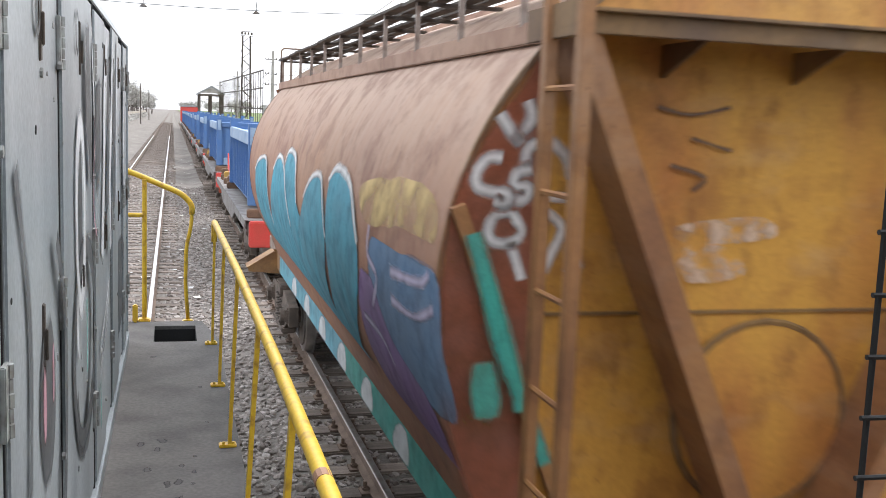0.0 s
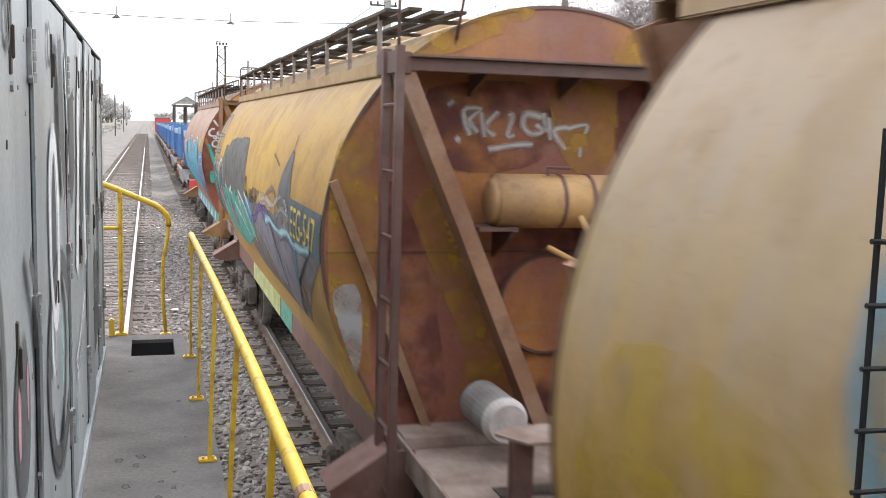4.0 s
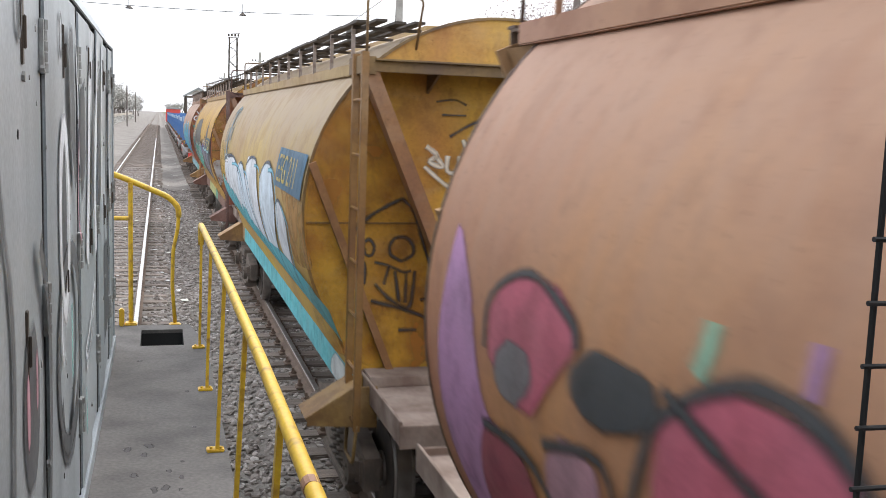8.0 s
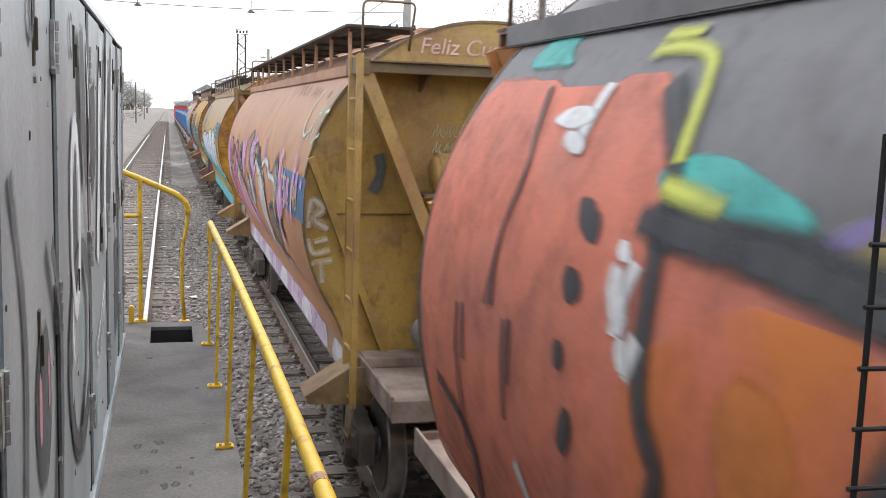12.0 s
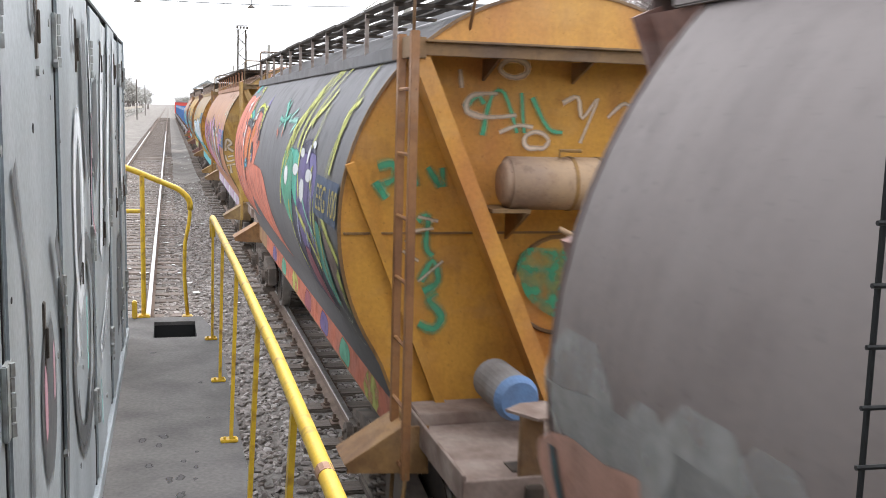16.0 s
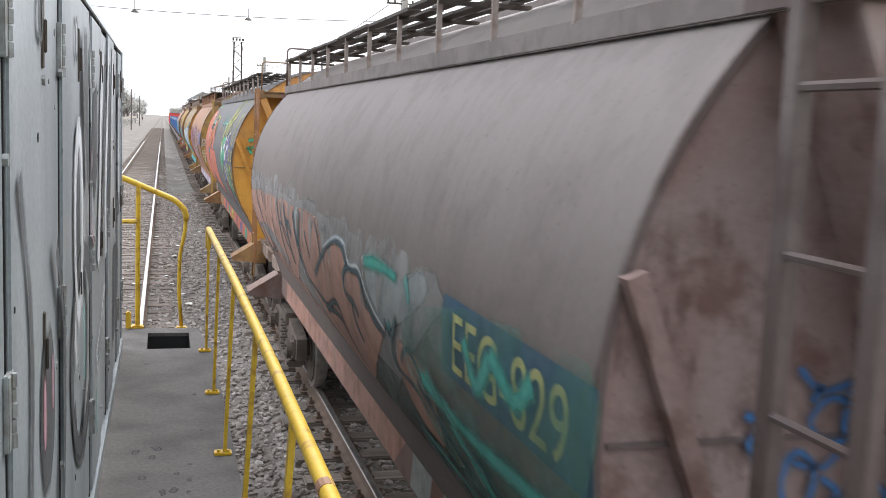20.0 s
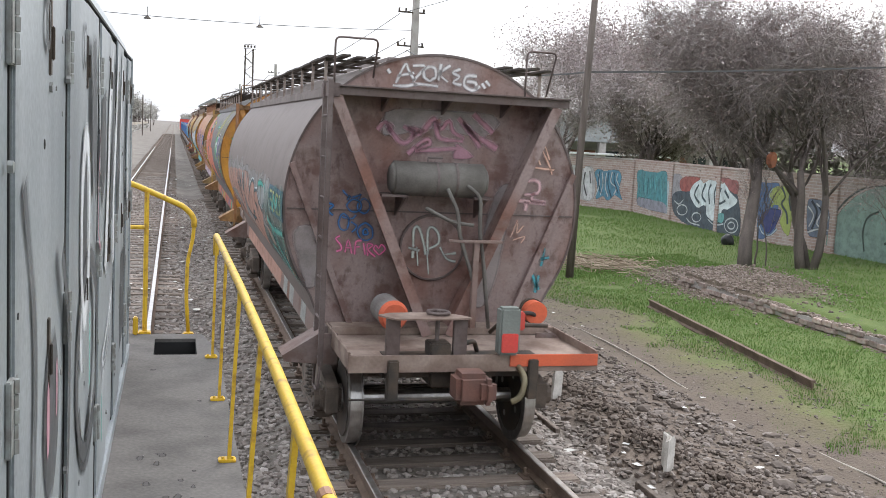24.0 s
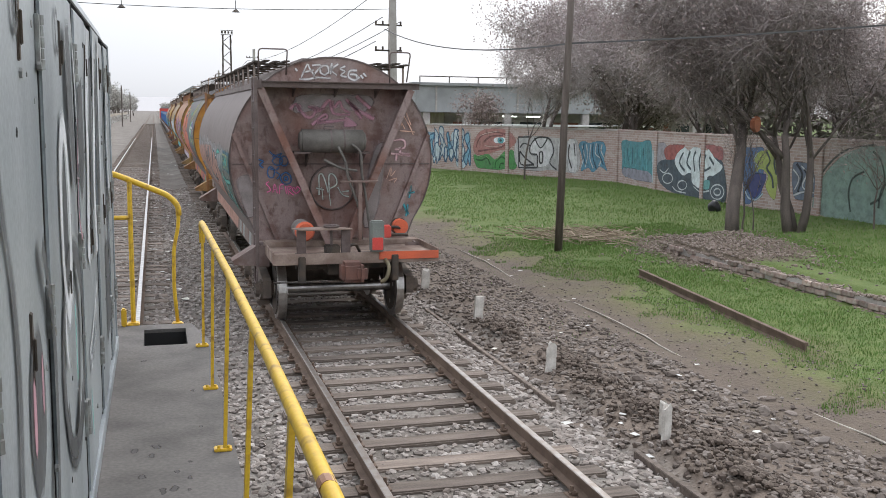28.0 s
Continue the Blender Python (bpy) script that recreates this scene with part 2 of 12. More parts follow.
LITTER = by_island("paper_litter", [(0.7, 0.7, 0.68), (0.5, 0.5, 0.48), (0.6, 0.58, 0.5)])
BLADE = by_island("grass_blade", [(0.095, 0.195, 0.034), (0.11, 0.21, 0.04), (0.15, 0.218, 0.052), (0.1, 0.2, 0.036), (0.18, 0.2, 0.07)], 0.7)
LEAF = by_island("dry_brown_leaf", [(0.21, 0.152, 0.138), (0.29, 0.222, 0.205), (0.35, 0.288, 0.27), (0.17, 0.122, 0.112), (0.42, 0.355, 0.335)], 0.8)
# Pale greys: the haze over far trees is put into the leaf colour.
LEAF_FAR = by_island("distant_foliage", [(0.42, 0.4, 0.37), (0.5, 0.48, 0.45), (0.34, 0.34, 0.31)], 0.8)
# Mid-distance trees: leaf and twig lightened, their haze put into the colour.
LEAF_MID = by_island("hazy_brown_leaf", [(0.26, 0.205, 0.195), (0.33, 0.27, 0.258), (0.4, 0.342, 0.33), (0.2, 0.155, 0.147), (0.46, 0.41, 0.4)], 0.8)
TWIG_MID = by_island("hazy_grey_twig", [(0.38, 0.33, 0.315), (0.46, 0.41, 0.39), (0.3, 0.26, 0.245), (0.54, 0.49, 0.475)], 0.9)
TWIG = by_island("grey_brown_twig", [(0.24, 0.2, 0.188), (0.32, 0.275, 0.26), (0.17, 0.142, 0.134), (0.4, 0.35, 0.335)], 0.9)
BARK = shade("grey_brown_bark", (0.17, 0.14, 0.125), (0.1, 0.083, 0.074), 0.95, 0, 5, 0.5, 30, 0.8, 0.02, (1, 1, 0.25))


def brickwork():
    """Old painted brick: courses of brick with pale joints, chipped and stained."""
    m = shade("old_brick_wall", (0.33, 0.25, 0.22), (0.42, 0.37, 0.345), 0.92, 0, 1.6, 0.5, 16, 0.4, 0.008, (1, 1, 1.6), (0.4, 0.6), 0.5)
    n, l = m.node_tree.nodes, m.node_tree.links
    b = n["Principled BSDF"]
    stain = b.inputs["Base Color"].links[0].from_socket
    co = next(x for x in n if x.bl_idname == "ShaderNodeTexCoord")
    sep, com, tex, mix = n.new("ShaderNodeSeparateXYZ"), n.new("ShaderNodeCombineXYZ"), n.new("ShaderNodeTexBrick"), n.new("ShaderNodeMix")
    l.new(co.outputs["Object"], sep.inputs[0])
    l.new(sep.outputs["X"], com.inputs["X"])
    l.new(sep.outputs["Z"], com.inputs["Y"])
    l.new(com.outputs[0], tex.inputs["Vector"])
    tex.inputs["Scale"].default_value, tex.inputs["Brick Width"].default_value, tex.inputs["Row Height"].default_value = 1.0, 0.3, 0.1
    tex.inputs["Mortar Size"].default_value, tex.inputs["Mortar Smooth"].default_value = 0.012, 0.3
    tex.inputs["Color1"].default_value, tex.inputs["Color2"].default_value, tex.inputs["Mortar"].default_value = (0.3, 0.175, 0.145, 1), (0.44, 0.35, 0.32, 1), (0.54, 0.5, 0.47, 1)
    mix.data_type = "RGBA"
    mix.inputs["Factor"].default_value = 0.55
    l.new(stain, mix.inputs["A"])
    l.new(tex.outputs["Color"], mix.inputs["B"])
    l.new(mix.outputs["Result"], b.inputs["Base Color"])
    return m


BRICK = brickwork()
CONCRETE = shade("stained_concrete", (0.42, 0.4, 0.37), (0.27, 0.25, 0.23), 0.9, 0, 1.3, 0.5, 25, 0.3, 0.006)
WOOD_POLE = shade("dark_creosoted_pole", (0.085, 0.068, 0.056), (0.14, 0.115, 0.1), 0.9, 0, 4, 0.5, 40, 0.4, 0.01, (3, 3, 0.3))
ROOFING = shade("grey_sheet_roof", (0.32, 0.33, 0.33), (0.24, 0.25, 0.25), 0.7, 0.1, 1)
RED_PAINT = shade("red_signal_paint", (0.62, 0.06, 0.05), (0.5, 0.07, 0.05), 0.5)
ORANGE_RED = shade("orange_red_paint", (0.62, 0.12, 0.05), (0.45, 0.1, 0.05), 0.6)
BLUE_BOX = shade("blue_container_paint", (0.06, 0.15, 0.36), (0.085, 0.17, 0.33), 0.6, 0, 2)
BLUE_EDGE = shade("pale_blue_rim_paint", (0.3, 0.4, 0.52), (0.2, 0.3, 0.44), 0.6, 0, 2)
FLAT_GREY = shade("dusty_flat_wagon_paint", (0.24, 0.23, 0.22), (0.15, 0.13, 0.12), 0.85, 0, 3)
WIRE = shade("dark_cable", (0.06, 0.06, 0.06), (0.09, 0.09, 0.09), 0.6)
GLASSY = shade("dark_window", (0.03, 0.04, 0.045), (0.05, 0.06, 0.06), 0.2)


# ---- mesh helpers ----
def part(name, bm, material, parent=None, label="", smooth=False):
    me = bpy.data.meshes.new(name)
    bm.to_mesh(me)
    bm.free()
    me.materials.append(material)
    if smooth:
        me.polygons.foreach_set("use_smooth", [True] * len(me.polygons))
    ob = new(name, me)
    if parent is not None:
        ob.parent = parent
    if label:
        ob["label"] = label
    return ob


def empty(name, label, category, group="", kind=""):
    ob = new(name)
    ob.empty_display_size = 0.2
    return tagged(ob, label, category, group, kind)


def box(bm, lo, hi, bevel=0.0):
    x0, y0, z0 = lo
    x1, y1, z1 = hi
    m = Matrix.Translation(((x0 + x1) / 2, (y0 + y1) / 2, (z0 + z1) / 2)) @ Matrix.Diagonal((x1 - x0, y1 - y0, z1 - z0, 1))
    r = bmesh.ops.create_cube(bm, size=1, matrix=m)
    if bevel:
        es = {e for v in r["verts"] for e in v.link_edges}
        bmesh.ops.bevel(bm, geom=list(es), offset=bevel, segments=2, affect="EDGES")
    return bm


def beam(bm, p, q, w, d, up=(0, 0, 1)):
    """A rectangular bar from p to q."""
    p, q = Vector(p), Vector(q)
    y = (q - p).normalized()
    x = y.cross(Vector(up))
    x = x.normalized() if x.length > 1e-6 else Vector((1, 0, 0))
    z = x.cross(y)
    vs = []
    for e in (p, q):
        for a, b in ((-1, -1), (1, -1), (1, 1), (-1, 1)):
            vs.append(bm.verts.new(e + x * a * w / 2 + z * b * d / 2))
    for f in ((0, 1, 2, 3), (7, 6, 5, 4), (0, 4, 5, 1), (1, 5, 6, 2), (2, 6, 7, 3), (3, 7, 4, 0)):
        bm.faces.new([vs[i] for i in f])
    return bm


def tube(bm, pts, r, n=8, r_end=None):
    """A round bar along points, closed at both ends."""
    pts = [Vector(p) for p in pts]
    rings = []
    side = None
    for i, p in enumerate(pts):
        d = (pts[min(i + 1, len(pts) - 1)] - pts[max(i - 1, 0)]).normalized()
        if side is None:
            side = d.orthogonal().normalized()
        side = (side - d * side.dot(d)).normalized()
        up = d.cross(side)
        rr = r if r_end is None else r + (r_end - r) * i / (len(pts) - 1)
        rings.append([bm.verts.new(p + (side * math.cos(k * math.tau / n) + up * math.sin(k * math.tau / n)) * rr) for k in range(n)])
    for a, b in zip(rings, rings[1:]):
        for k in range(n):
            bm.faces.new((a[k], a[(k + 1) % n], b[(k + 1) % n], b[k]))
    bm.faces.new(rings[0][::-1])
    bm.faces.new(rings[-1])
    return bm


def rounded(pts, r=0.1, n=4):
    """A polyline with its corners rounded."""
    pts = [Vector(p) for p in pts]
    out = [pts[0]]
    for a, b, c in zip(pts, pts[1:], pts[2:]):
        s, e = b + (a - b).normalized() * r, b + (c - b).normalized() * r
        for k in range(n + 1):
            t = k / n
            out.append(s * (1 - t) ** 2 + b * 2 * t * (1 - t) + e * t * t)
    return out + [pts[-1]]


def disc(bm, c, axis, r, thick, n=20):
    """A flat round plate with its middle at c."""
    a = Vector(axis).normalized() * thick / 2
    return tube(bm, [Vector(c) - a, Vector(c) + a], r, n)


def plate(bm, outline, axis, lo, hi):
    """A flat plate: an outline in the two other axes, thick along axis (0, 1 or 2)."""
    def put(a, b, h):
        v = [a, b]
        v.insert(axis, h)
        return bm.verts.new(v)
    front, back = [put(a, b, lo) for a, b in outline], [put(a, b, hi) for a, b in outline]
    bm.faces.new(front)
    bm.faces.new(back[::-1])
    n = len(outline)
    for i in range(n):
        bm.faces.new((front[i], back[i], back[(i + 1) % n], front[(i + 1) % n]))
    bmesh.ops.recalc_face_normals(bm, faces=bm.faces[:])
    return bm


B = bmesh.new


# ---- ground ----
GAUGE = 0.873
OWN = -3.85
SPACING = 0.6


def ground_z(x, y):
    """The height of the ground: two ballast beds, a muddy ditch, then a grass field that rises to the wall."""
    z = -0.34
    for c in (0.0, OWN):
        z = max(z, -0.215 - max(0.0, abs(x - c) - 1.25) * 0.22)
    if x > 1.6:
        d = x - 2.25
        z = -0.31 - 0.1 * math.exp(-((x - 1.95) / 0.22) ** 2) + 0.05 * math.exp(-(d / 0.5) ** 2)
        z += min(max((x - 4.8) / 6.0, 0), 1) * 0.3
        if 8.5 < y < 20.9 and x > 9.05:
            z += 0.28
        z += max(0.0, min((x - 12) / 8, 1)) * 0.25
        if 6 < y < 17:
            z += 0.13 * math.exp(-((x - 2.75) / 0.42) ** 2) * max(0.0, 0.6 + noise.noise((x * 1.1, y * 0.8, 2)) * 1.3)
        z += 0.12 * math.exp(-((x - 10.6) / 1.6) ** 2 - ((y - 21.5) / 1.8) ** 2)
    if x < -9:
        z += min((-9 - x) / 5, 1) * 0.6
    if -30 < x < 40 and y < 90:
        rough = 0.02 if abs(x) < 1.6 or abs(x - OWN) < 1.6 else 0.06
        rough *= max(0.15, 1 - y / 45)
        z += rough * (noise.noise((x * 0.9, y * 0.9, 0)) + 0.5 * noise.noise((x * 3, y * 3, 5)))
        if 1.9 < x < 4:
            z += 0.06 * noise.noise((x * 2, y * 1.3, 9)) + 0.03 * noise.noise((x * 6, y * 6, 4))
    return z


def lines(lo, hi, step, far):
    inner = list(np.arange(lo, hi + 1e-6, step))
    return [lo - f for f in far[::-1]] + inner + [hi + f for f in far]


GX = lines(-12.0, 22.0, 0.2, [1, 3, 7, 15, 30, 70, 200, 600, 2500])
GY = lines(-6.0, 60.0, 0.25, [1, 3, 7, 15, 30, 70, 200, 600, 3000])
verts = [(x, y, ground_z(x, y)) for y in GY for x in GX]
w = len(GX)
faces = [(j * w + i, j * w + i + 1, (j + 1) * w + i + 1, (j + 1) * w + i) for j in range(len(GY) - 1) for i in range(w - 1)]
me = bpy.data.meshes.new("ground")
me.from_pydata(verts, [], faces)
me.polygons.foreach_set("use_smooth", [True] * len(me.polygons))
ground = tagged(new("ground", me), "stony railway ground running into a green grass field", "ground", kind="structure")


def ground_material():
    m = shade("gravel_soil_and_turf", (0.21, 0.19, 0.168), (0.135, 0.117, 0.1), 0.95, 0, 0.8, 0.5, 22, 0.9, 0.03, sharp=(0.35, 0.65), grain_mix=0.5)
    n, l = m.node_tree.nodes, m.node_tree.links
    b = n["Principled BSDF"]
    src = b.inputs["Base Color"].links[0].from_socket
    co = next(x for x in n if x.bl_idname == "ShaderNodeTexCoord")
    sep = n.new("ShaderNodeSeparateXYZ")
    l.new(co.outputs["Object"], sep.inputs[0])
    no = n.new("ShaderNodeTexNoise")
    no.inputs["Scale"].default_value, no.inputs["Detail"].default_value = 0.45, 7
    l.new(co.outputs["Object"], no.inputs["Vector"])
    add = n.new("ShaderNodeMath")
    add.operation = "MULTIPLY_ADD"
    l.new(no.outputs["Fac"], add.inputs[0])
    add.inputs[1].default_value = 4.5
    l.new(sep.outputs["X"], add.inputs[2])

    def layer(lo, hi, colours, src, top=1.0):
        r = n.new("ShaderNodeMapRange")
        r.inputs["From Min"].default_value, r.inputs["From Max"].default_value, r.inputs["To Max"].default_value = lo, hi, top
        l.new(add.outputs[0], r.inputs["Value"])
        c = n.new("ShaderNodeTexNoise")
        c.inputs["Scale"].default_value, c.inputs["Detail"].default_value = 3.0, 8
        l.new(co.outputs["Object"], c.inputs["Vector"])
        ramp = n.new("ShaderNodeValToRGB")
        ramp.color_ramp.elements[0].position, ramp.color_ramp.elements[1].position = 0.35, 0.68
        ramp.color_ramp.elements[0].color, ramp.color_ramp.elements[1].color = (*colours[0], 1), (*colours[1], 1)
        l.new(c.outputs["Fac"], ramp.inputs[0])
        mix = n.new("ShaderNodeMix")
        mix.data_type = "RGBA"
        l.new(r.outputs[0], mix.inputs["Factor"])
        l.new(src, mix.inputs["A"])
        l.new(ramp.outputs[0], mix.inputs["B"])
        return mix.outputs["Result"]
    src = layer(3.9, 4.4, ((0.105, 0.078, 0.06), (0.19, 0.15, 0.12)), src, 0.95)
    src = layer(5.6, 6.6, ((0.135, 0.106, 0.08), (0.088, 0.068, 0.052)), src, 0.85)
    src = layer(7.2, 8.2, ((0.12, 0.11, 0.045), (0.14, 0.14, 0.055)), src, 0.8)
    src = layer(8.0, 9.0, ((0.085, 0.13, 0.03), (0.12, 0.155, 0.042)), src)
    # bare trodden soil round the old platform
    px = n.new("ShaderNodeMapping")
    px.inputs["Location"].default_value, px.inputs["Scale"].default_value = (-9.9 / 1.5, -20.3 / 3.4, 0), (1 / 1.5, 1 / 3.4, 0)
    l.new(co.outputs["Object"], px.inputs["Vector"])
    ln = n.new("ShaderNodeVectorMath")
    ln.operation = "LENGTH"
    l.new(px.outputs[0], ln.inputs[0])
    wob = n.new("ShaderNodeMath")
    wob.operation = "MULTIPLY_ADD"
    wob.inputs[1].default_value = 1.3
    l.new(no.outputs["Fac"], wob.inputs[0])
    l.new(ln.outputs["Value"], wob.inputs[2])
    pr = n.new("ShaderNodeMapRange")
    pr.inputs["From Min"].default_value, pr.inputs["From Max"].default_value = 1.75, 1.4
    pr.inputs["To Max"].default_value = 0.9
    l.new(wob.outputs[0], pr.inputs["Value"])
    pm = n.new("ShaderNodeMix")
    pm.data_type = "RGBA"
    pm.inputs["B"].default_value = (0.125, 0.09, 0.07, 1)
    l.new(pr.outputs[0], pm.inputs["Factor"])
    l.new(src, pm.inputs["A"])
    src = pm.outputs["Result"]
    l.new(src, b.inputs["Base Color"])
    return m


ground.data.materials.append(ground_material())

# ---- tracks ----
def rail(x, parent, head, name="rail"):
    prof = [(-0.07, -0.165), (0.07, -0.165), (0.07, -0.15), (0.012, -0.125), (0.012, -0.045), (0.036, -0.035), (0.036, -0.006), (-0.036, -0.006), (-0.036, -0.035), (-0.012, -0.045), (-0.012, -0.125), (-0.07, -0.15)]
    r = part(name, plate(B(), [(x + a, b) for a, b in prof], 1, -40, 900), RAIL_SIDE, parent)
    part("rail_head", plate(B(), [(x - 0.034, -0.006), (x + 0.034, -0.006), (x + 0.028, 0.0), (x - 0.028, 0.0)], 1, -40, 900 if abs(x) < 1 else 118), head, r, "worn shiny running surface")


def track(name, label, xc, heads):
    t = empty(name, label, "railway track", kind="structure")
    for s, h in zip((-1, 1), heads):
        rail(xc + s * GAUGE, t, h)
    return t


track_passing = track("track_passing", "broad gauge track on timber sleepers with dull worn rails", 0.0, (RAIL_TOP, RAIL_TOP))
track_own = track("track_own", "broad gauge track beneath the locomotive with one bright rail", OWN, (RAIL_BRIGHT, RAIL_BRIGHT))

# ---- locomotive ----
loco = empty("locomotive", "grey graffiti covered diesel locomotive hood with yellow handrails", "locomotive")
HX, DZ, HEND = -3.0, 1.227, 8.12
prof = [(HX - 1.7, DZ), (HX - 0.02, DZ), (HX - 0.02, 3.62), (HX - 0.05, 3.72), (HX - 0.22, 3.98), (HX - 0.35, 4.05), (HX - 1.35, 4.05), (HX - 1.7, 3.62)]
part("hood_body", plate(B(), prof, 1, 0.17, HEND), GREY_HOOD, loco)
SEAMS = [0.2, 0.9, 1.45, 2.05, 2.72, 3.2, 3.9, 4.6, 5.3, 5.95, 6.65, 7.3, 7.75, 8.1]
for i, (a, b) in enumerate(zip(SEAMS, SEAMS[1:])):
    top = 3.6 - (0.02 if i % 3 else 0.0)
    d = part("hood_door", box(B(), (HX - 0.025, a + 0.008, DZ + 0.12), (HX + 0.012 * (i % 2), b - 0.008, top), 0.006), GREY_HOOD, loco)
    if i % 2 == 0:
        for z in (3.34, 2.5, 1.72):
            h = B()
            box(h, (HX, b - 0.045, z - 0.085), (HX + 0.014, b + 0.045, z + 0.085), 0.003)
            for k in (-0.068, -0.034, 0.0, 0.034, 0.068):
                tube(h, [(HX + 0.014, b, z + k - 0.015), (HX + 0.014, b, z + k + 0.015)], 0.011 if abs(k) in (0.0, 0.068) else 0.009, 6)
            part("hinge", h, HINGE, d, "worn steel hinge")
    else:
        for z in (2.5, 3.36):
            h = B()
            box(h, (HX + 0.005, b - 0.085, z - 0.1), (HX + 0.018, b - 0.05, z + 0.1), 0.003)
            box(h, (HX + 0.018, b - 0.076, z - 0.06), (HX + 0.026, b - 0.06, z + 0.03), 0.003)
            part("latch", h, STEEL_DARK, d, "dark door latch")
# Black strips at the seams and under the roof stand in for gap shade.
for y in SEAMS:
    part("door_gap", box(B(), (HX - 0.0195, y - 0.0075, DZ + 0.1), (HX + 0.003, y + 0.0075, 3.62)), BLACK, loco, "black strip added as the shaded gap between hood doors")
part("roof_gap", box(B(), (HX - 0.0195, 0.17, 3.604), (HX + 0.004, HEND, 3.617)), BLACK, loco)
sill = B()
box(sill, (HX - 0.02, 0.17, DZ + 0.002), (HX + 0.02, HEND, DZ + 0.1), 0.006)
part("hood_sill", sill, GREY_HOOD, loco)
part("hood_end_trim", plate(B(), [(HX - 0.03, DZ), (HX + 0.012, DZ), (HX + 0.012, 3.62), (HX - 0.03, 3.66)], 1, HEND - 0.03, HEND + 0.012), GREY_HOOD, loco)


# walkway deck with a step well near its end
deck = B()
X0, X1 = HX - 1.7, -2.26
WELL = (-2.79, -2.44, 8.12, 8.74)
for lo, hi in (((HX - 0.02, -3.5), (X1, 4.45)), ((HX - 0.02, 4.46), (X1, WELL[2])), ((HX - 0.02, WELL[2]), (WELL[0], 8.94)), ((WELL[1], WELL[2]), (X1, 8.2)), ((WELL[0], WELL[3]), (WELL[1], 8.94))):
    box(deck, (*lo, DZ - 0.03), (*hi, DZ))
plate(deck, [(WELL[1], 8.2), (X1, 8.2), (WELL[1] + 0.06, 8.94), (WELL[1], 8.94)], 2, DZ - 0.03, DZ)
part("walkway_deck", deck, DECK, loco, "dusty grey steel walkway plate")
# The well is lined in black: the shade inside is put into its colour.
well = B()
box(well, (WELL[0] - 0.01, WELL[2] - 0.01, DZ - 0.5), (WELL[1] + 0.01, WELL[3] + 0.01, DZ - 0.46))
for lo, hi in (((WELL[0] - 0.02, WELL[2]), (WELL[0], WELL[3])), ((WELL[1], WELL[2]), (WELL[1] + 0.02, WELL[3])), ((WELL[0], WELL[2] - 0.02), (WELL[1], WELL[2])), ((WELL[0], WELL[3]), (WELL[1], WELL[3] + 0.02))):
    box(well, (*lo, DZ - 0.48), (*hi, DZ - 0.032))
part("step_well", well, BLACK, loco, "dark opening in the walkway")
part("deck_edge", box(B(), (X1 - 0.02, -3.5, DZ - 0.2), (X1 + 0.005, 8.2, DZ - 0.032), 0.004), STEEL_DARK, loco)
part("underframe", box(B(), (HX - 1.6, -3.5, 0.55), (HX - 0.05, 8.6, DZ - 0.04)), STEEL_DARK, loco)
tread = B()
for i in range(14):
    for j in range(60):
        y = 1.2 + j * 0.055
        x = HX + 0.06 + i * 0.05 + (0.025 if j % 2 else 0)
        if x < X1 - 0.05 and y < 4.4:
            s = 0.014 if (i + j) % 2 else -0.014
            beam(tread, (x - 0.014, y - s, DZ + 0.0012), (x + 0.014, y + s, DZ + 0.0012), 0.008, 0.003)
tread_ob = part("tread_pattern", tread, DECK, loco)
tread_ob["kind"] = "stuff"

# handrail along the walkway
RX, RZ = -2.31, 2.235
bar = B()
tube(bar, rounded([(RX, 8.06, RZ - 0.16), (RX, 8.12, RZ), (RX + 0.03, 5.5, RZ), (RX + 0.04, 3.5, RZ), (RX + 0.035, 1.0, RZ), (RX + 0.03, 0.4, RZ), (RX + 0.03, 0.34, DZ)], 0.07), 0.024, 12)
handrail = part("handrail", bar, YELLOW, loco, "chipped yellow tubular handrail", True)
part("paint_chip", tube(B(), [(RX + 0.036, 2.14, RZ), (RX + 0.036, 2.19, RZ)], 0.0252, 12), shade("bare_pinkish_primer", (0.45, 0.25, 0.17), (0.3, 0.16, 0.1), 0.6), loco, "worn band on the handrail")
for y in (8.0, 6.71, 5.41, 4.12, 2.85, 1.55):
    p = B()
    f = min(max((8 - y) / 4.5, 0), 1) * 0.04
    beam(p, (RX - 0.01, y, DZ), (RX + f, y, RZ - 0.02), 0.045, 0.02, (1, 0, 0))
    post = part("handrail_post", p, YELLOW, loco)
    q = B()
    box(q, (RX - 0.07, y - 0.035, DZ), (RX + 0.03, y + 0.035, DZ + 0.018), 0.005)
    for k in (-0.045, 0.01):
        tube(q, [(RX + k, y - 0.015, DZ + 0.018), (RX + k, y - 0.015, DZ + 0.032)], 0.009, 6)
    part("foot_plate", q, YELLOW, post, "bolted yellow foot plate")
# end railing across the walkway's end, with a bent outer post
er = B()
tube(er, rounded([(HX - 0.5, 9.03, 2.75), (-2.95, 9.03, 2.55), (-2.56, 9.03, 2.385), (-2.47, 9.03, 2.29), (-2.47, 9.03, 2.2)], 0.05), 0.026, 10)
part("end_handrail", er, YELLOW, loco, "sloping yellow end handrail", True)
part("end_post", tube(B(), rounded([(-2.47, 9.03, 2.24), (-2.475, 9.03, 2.1), (-2.52, 9.03, 1.9), (-2.525, 9.03, 1.55), (-2.5, 9.03, DZ)], 0.08), 0.017, 8), YELLOW, loco, "thin bent yellow post", True)
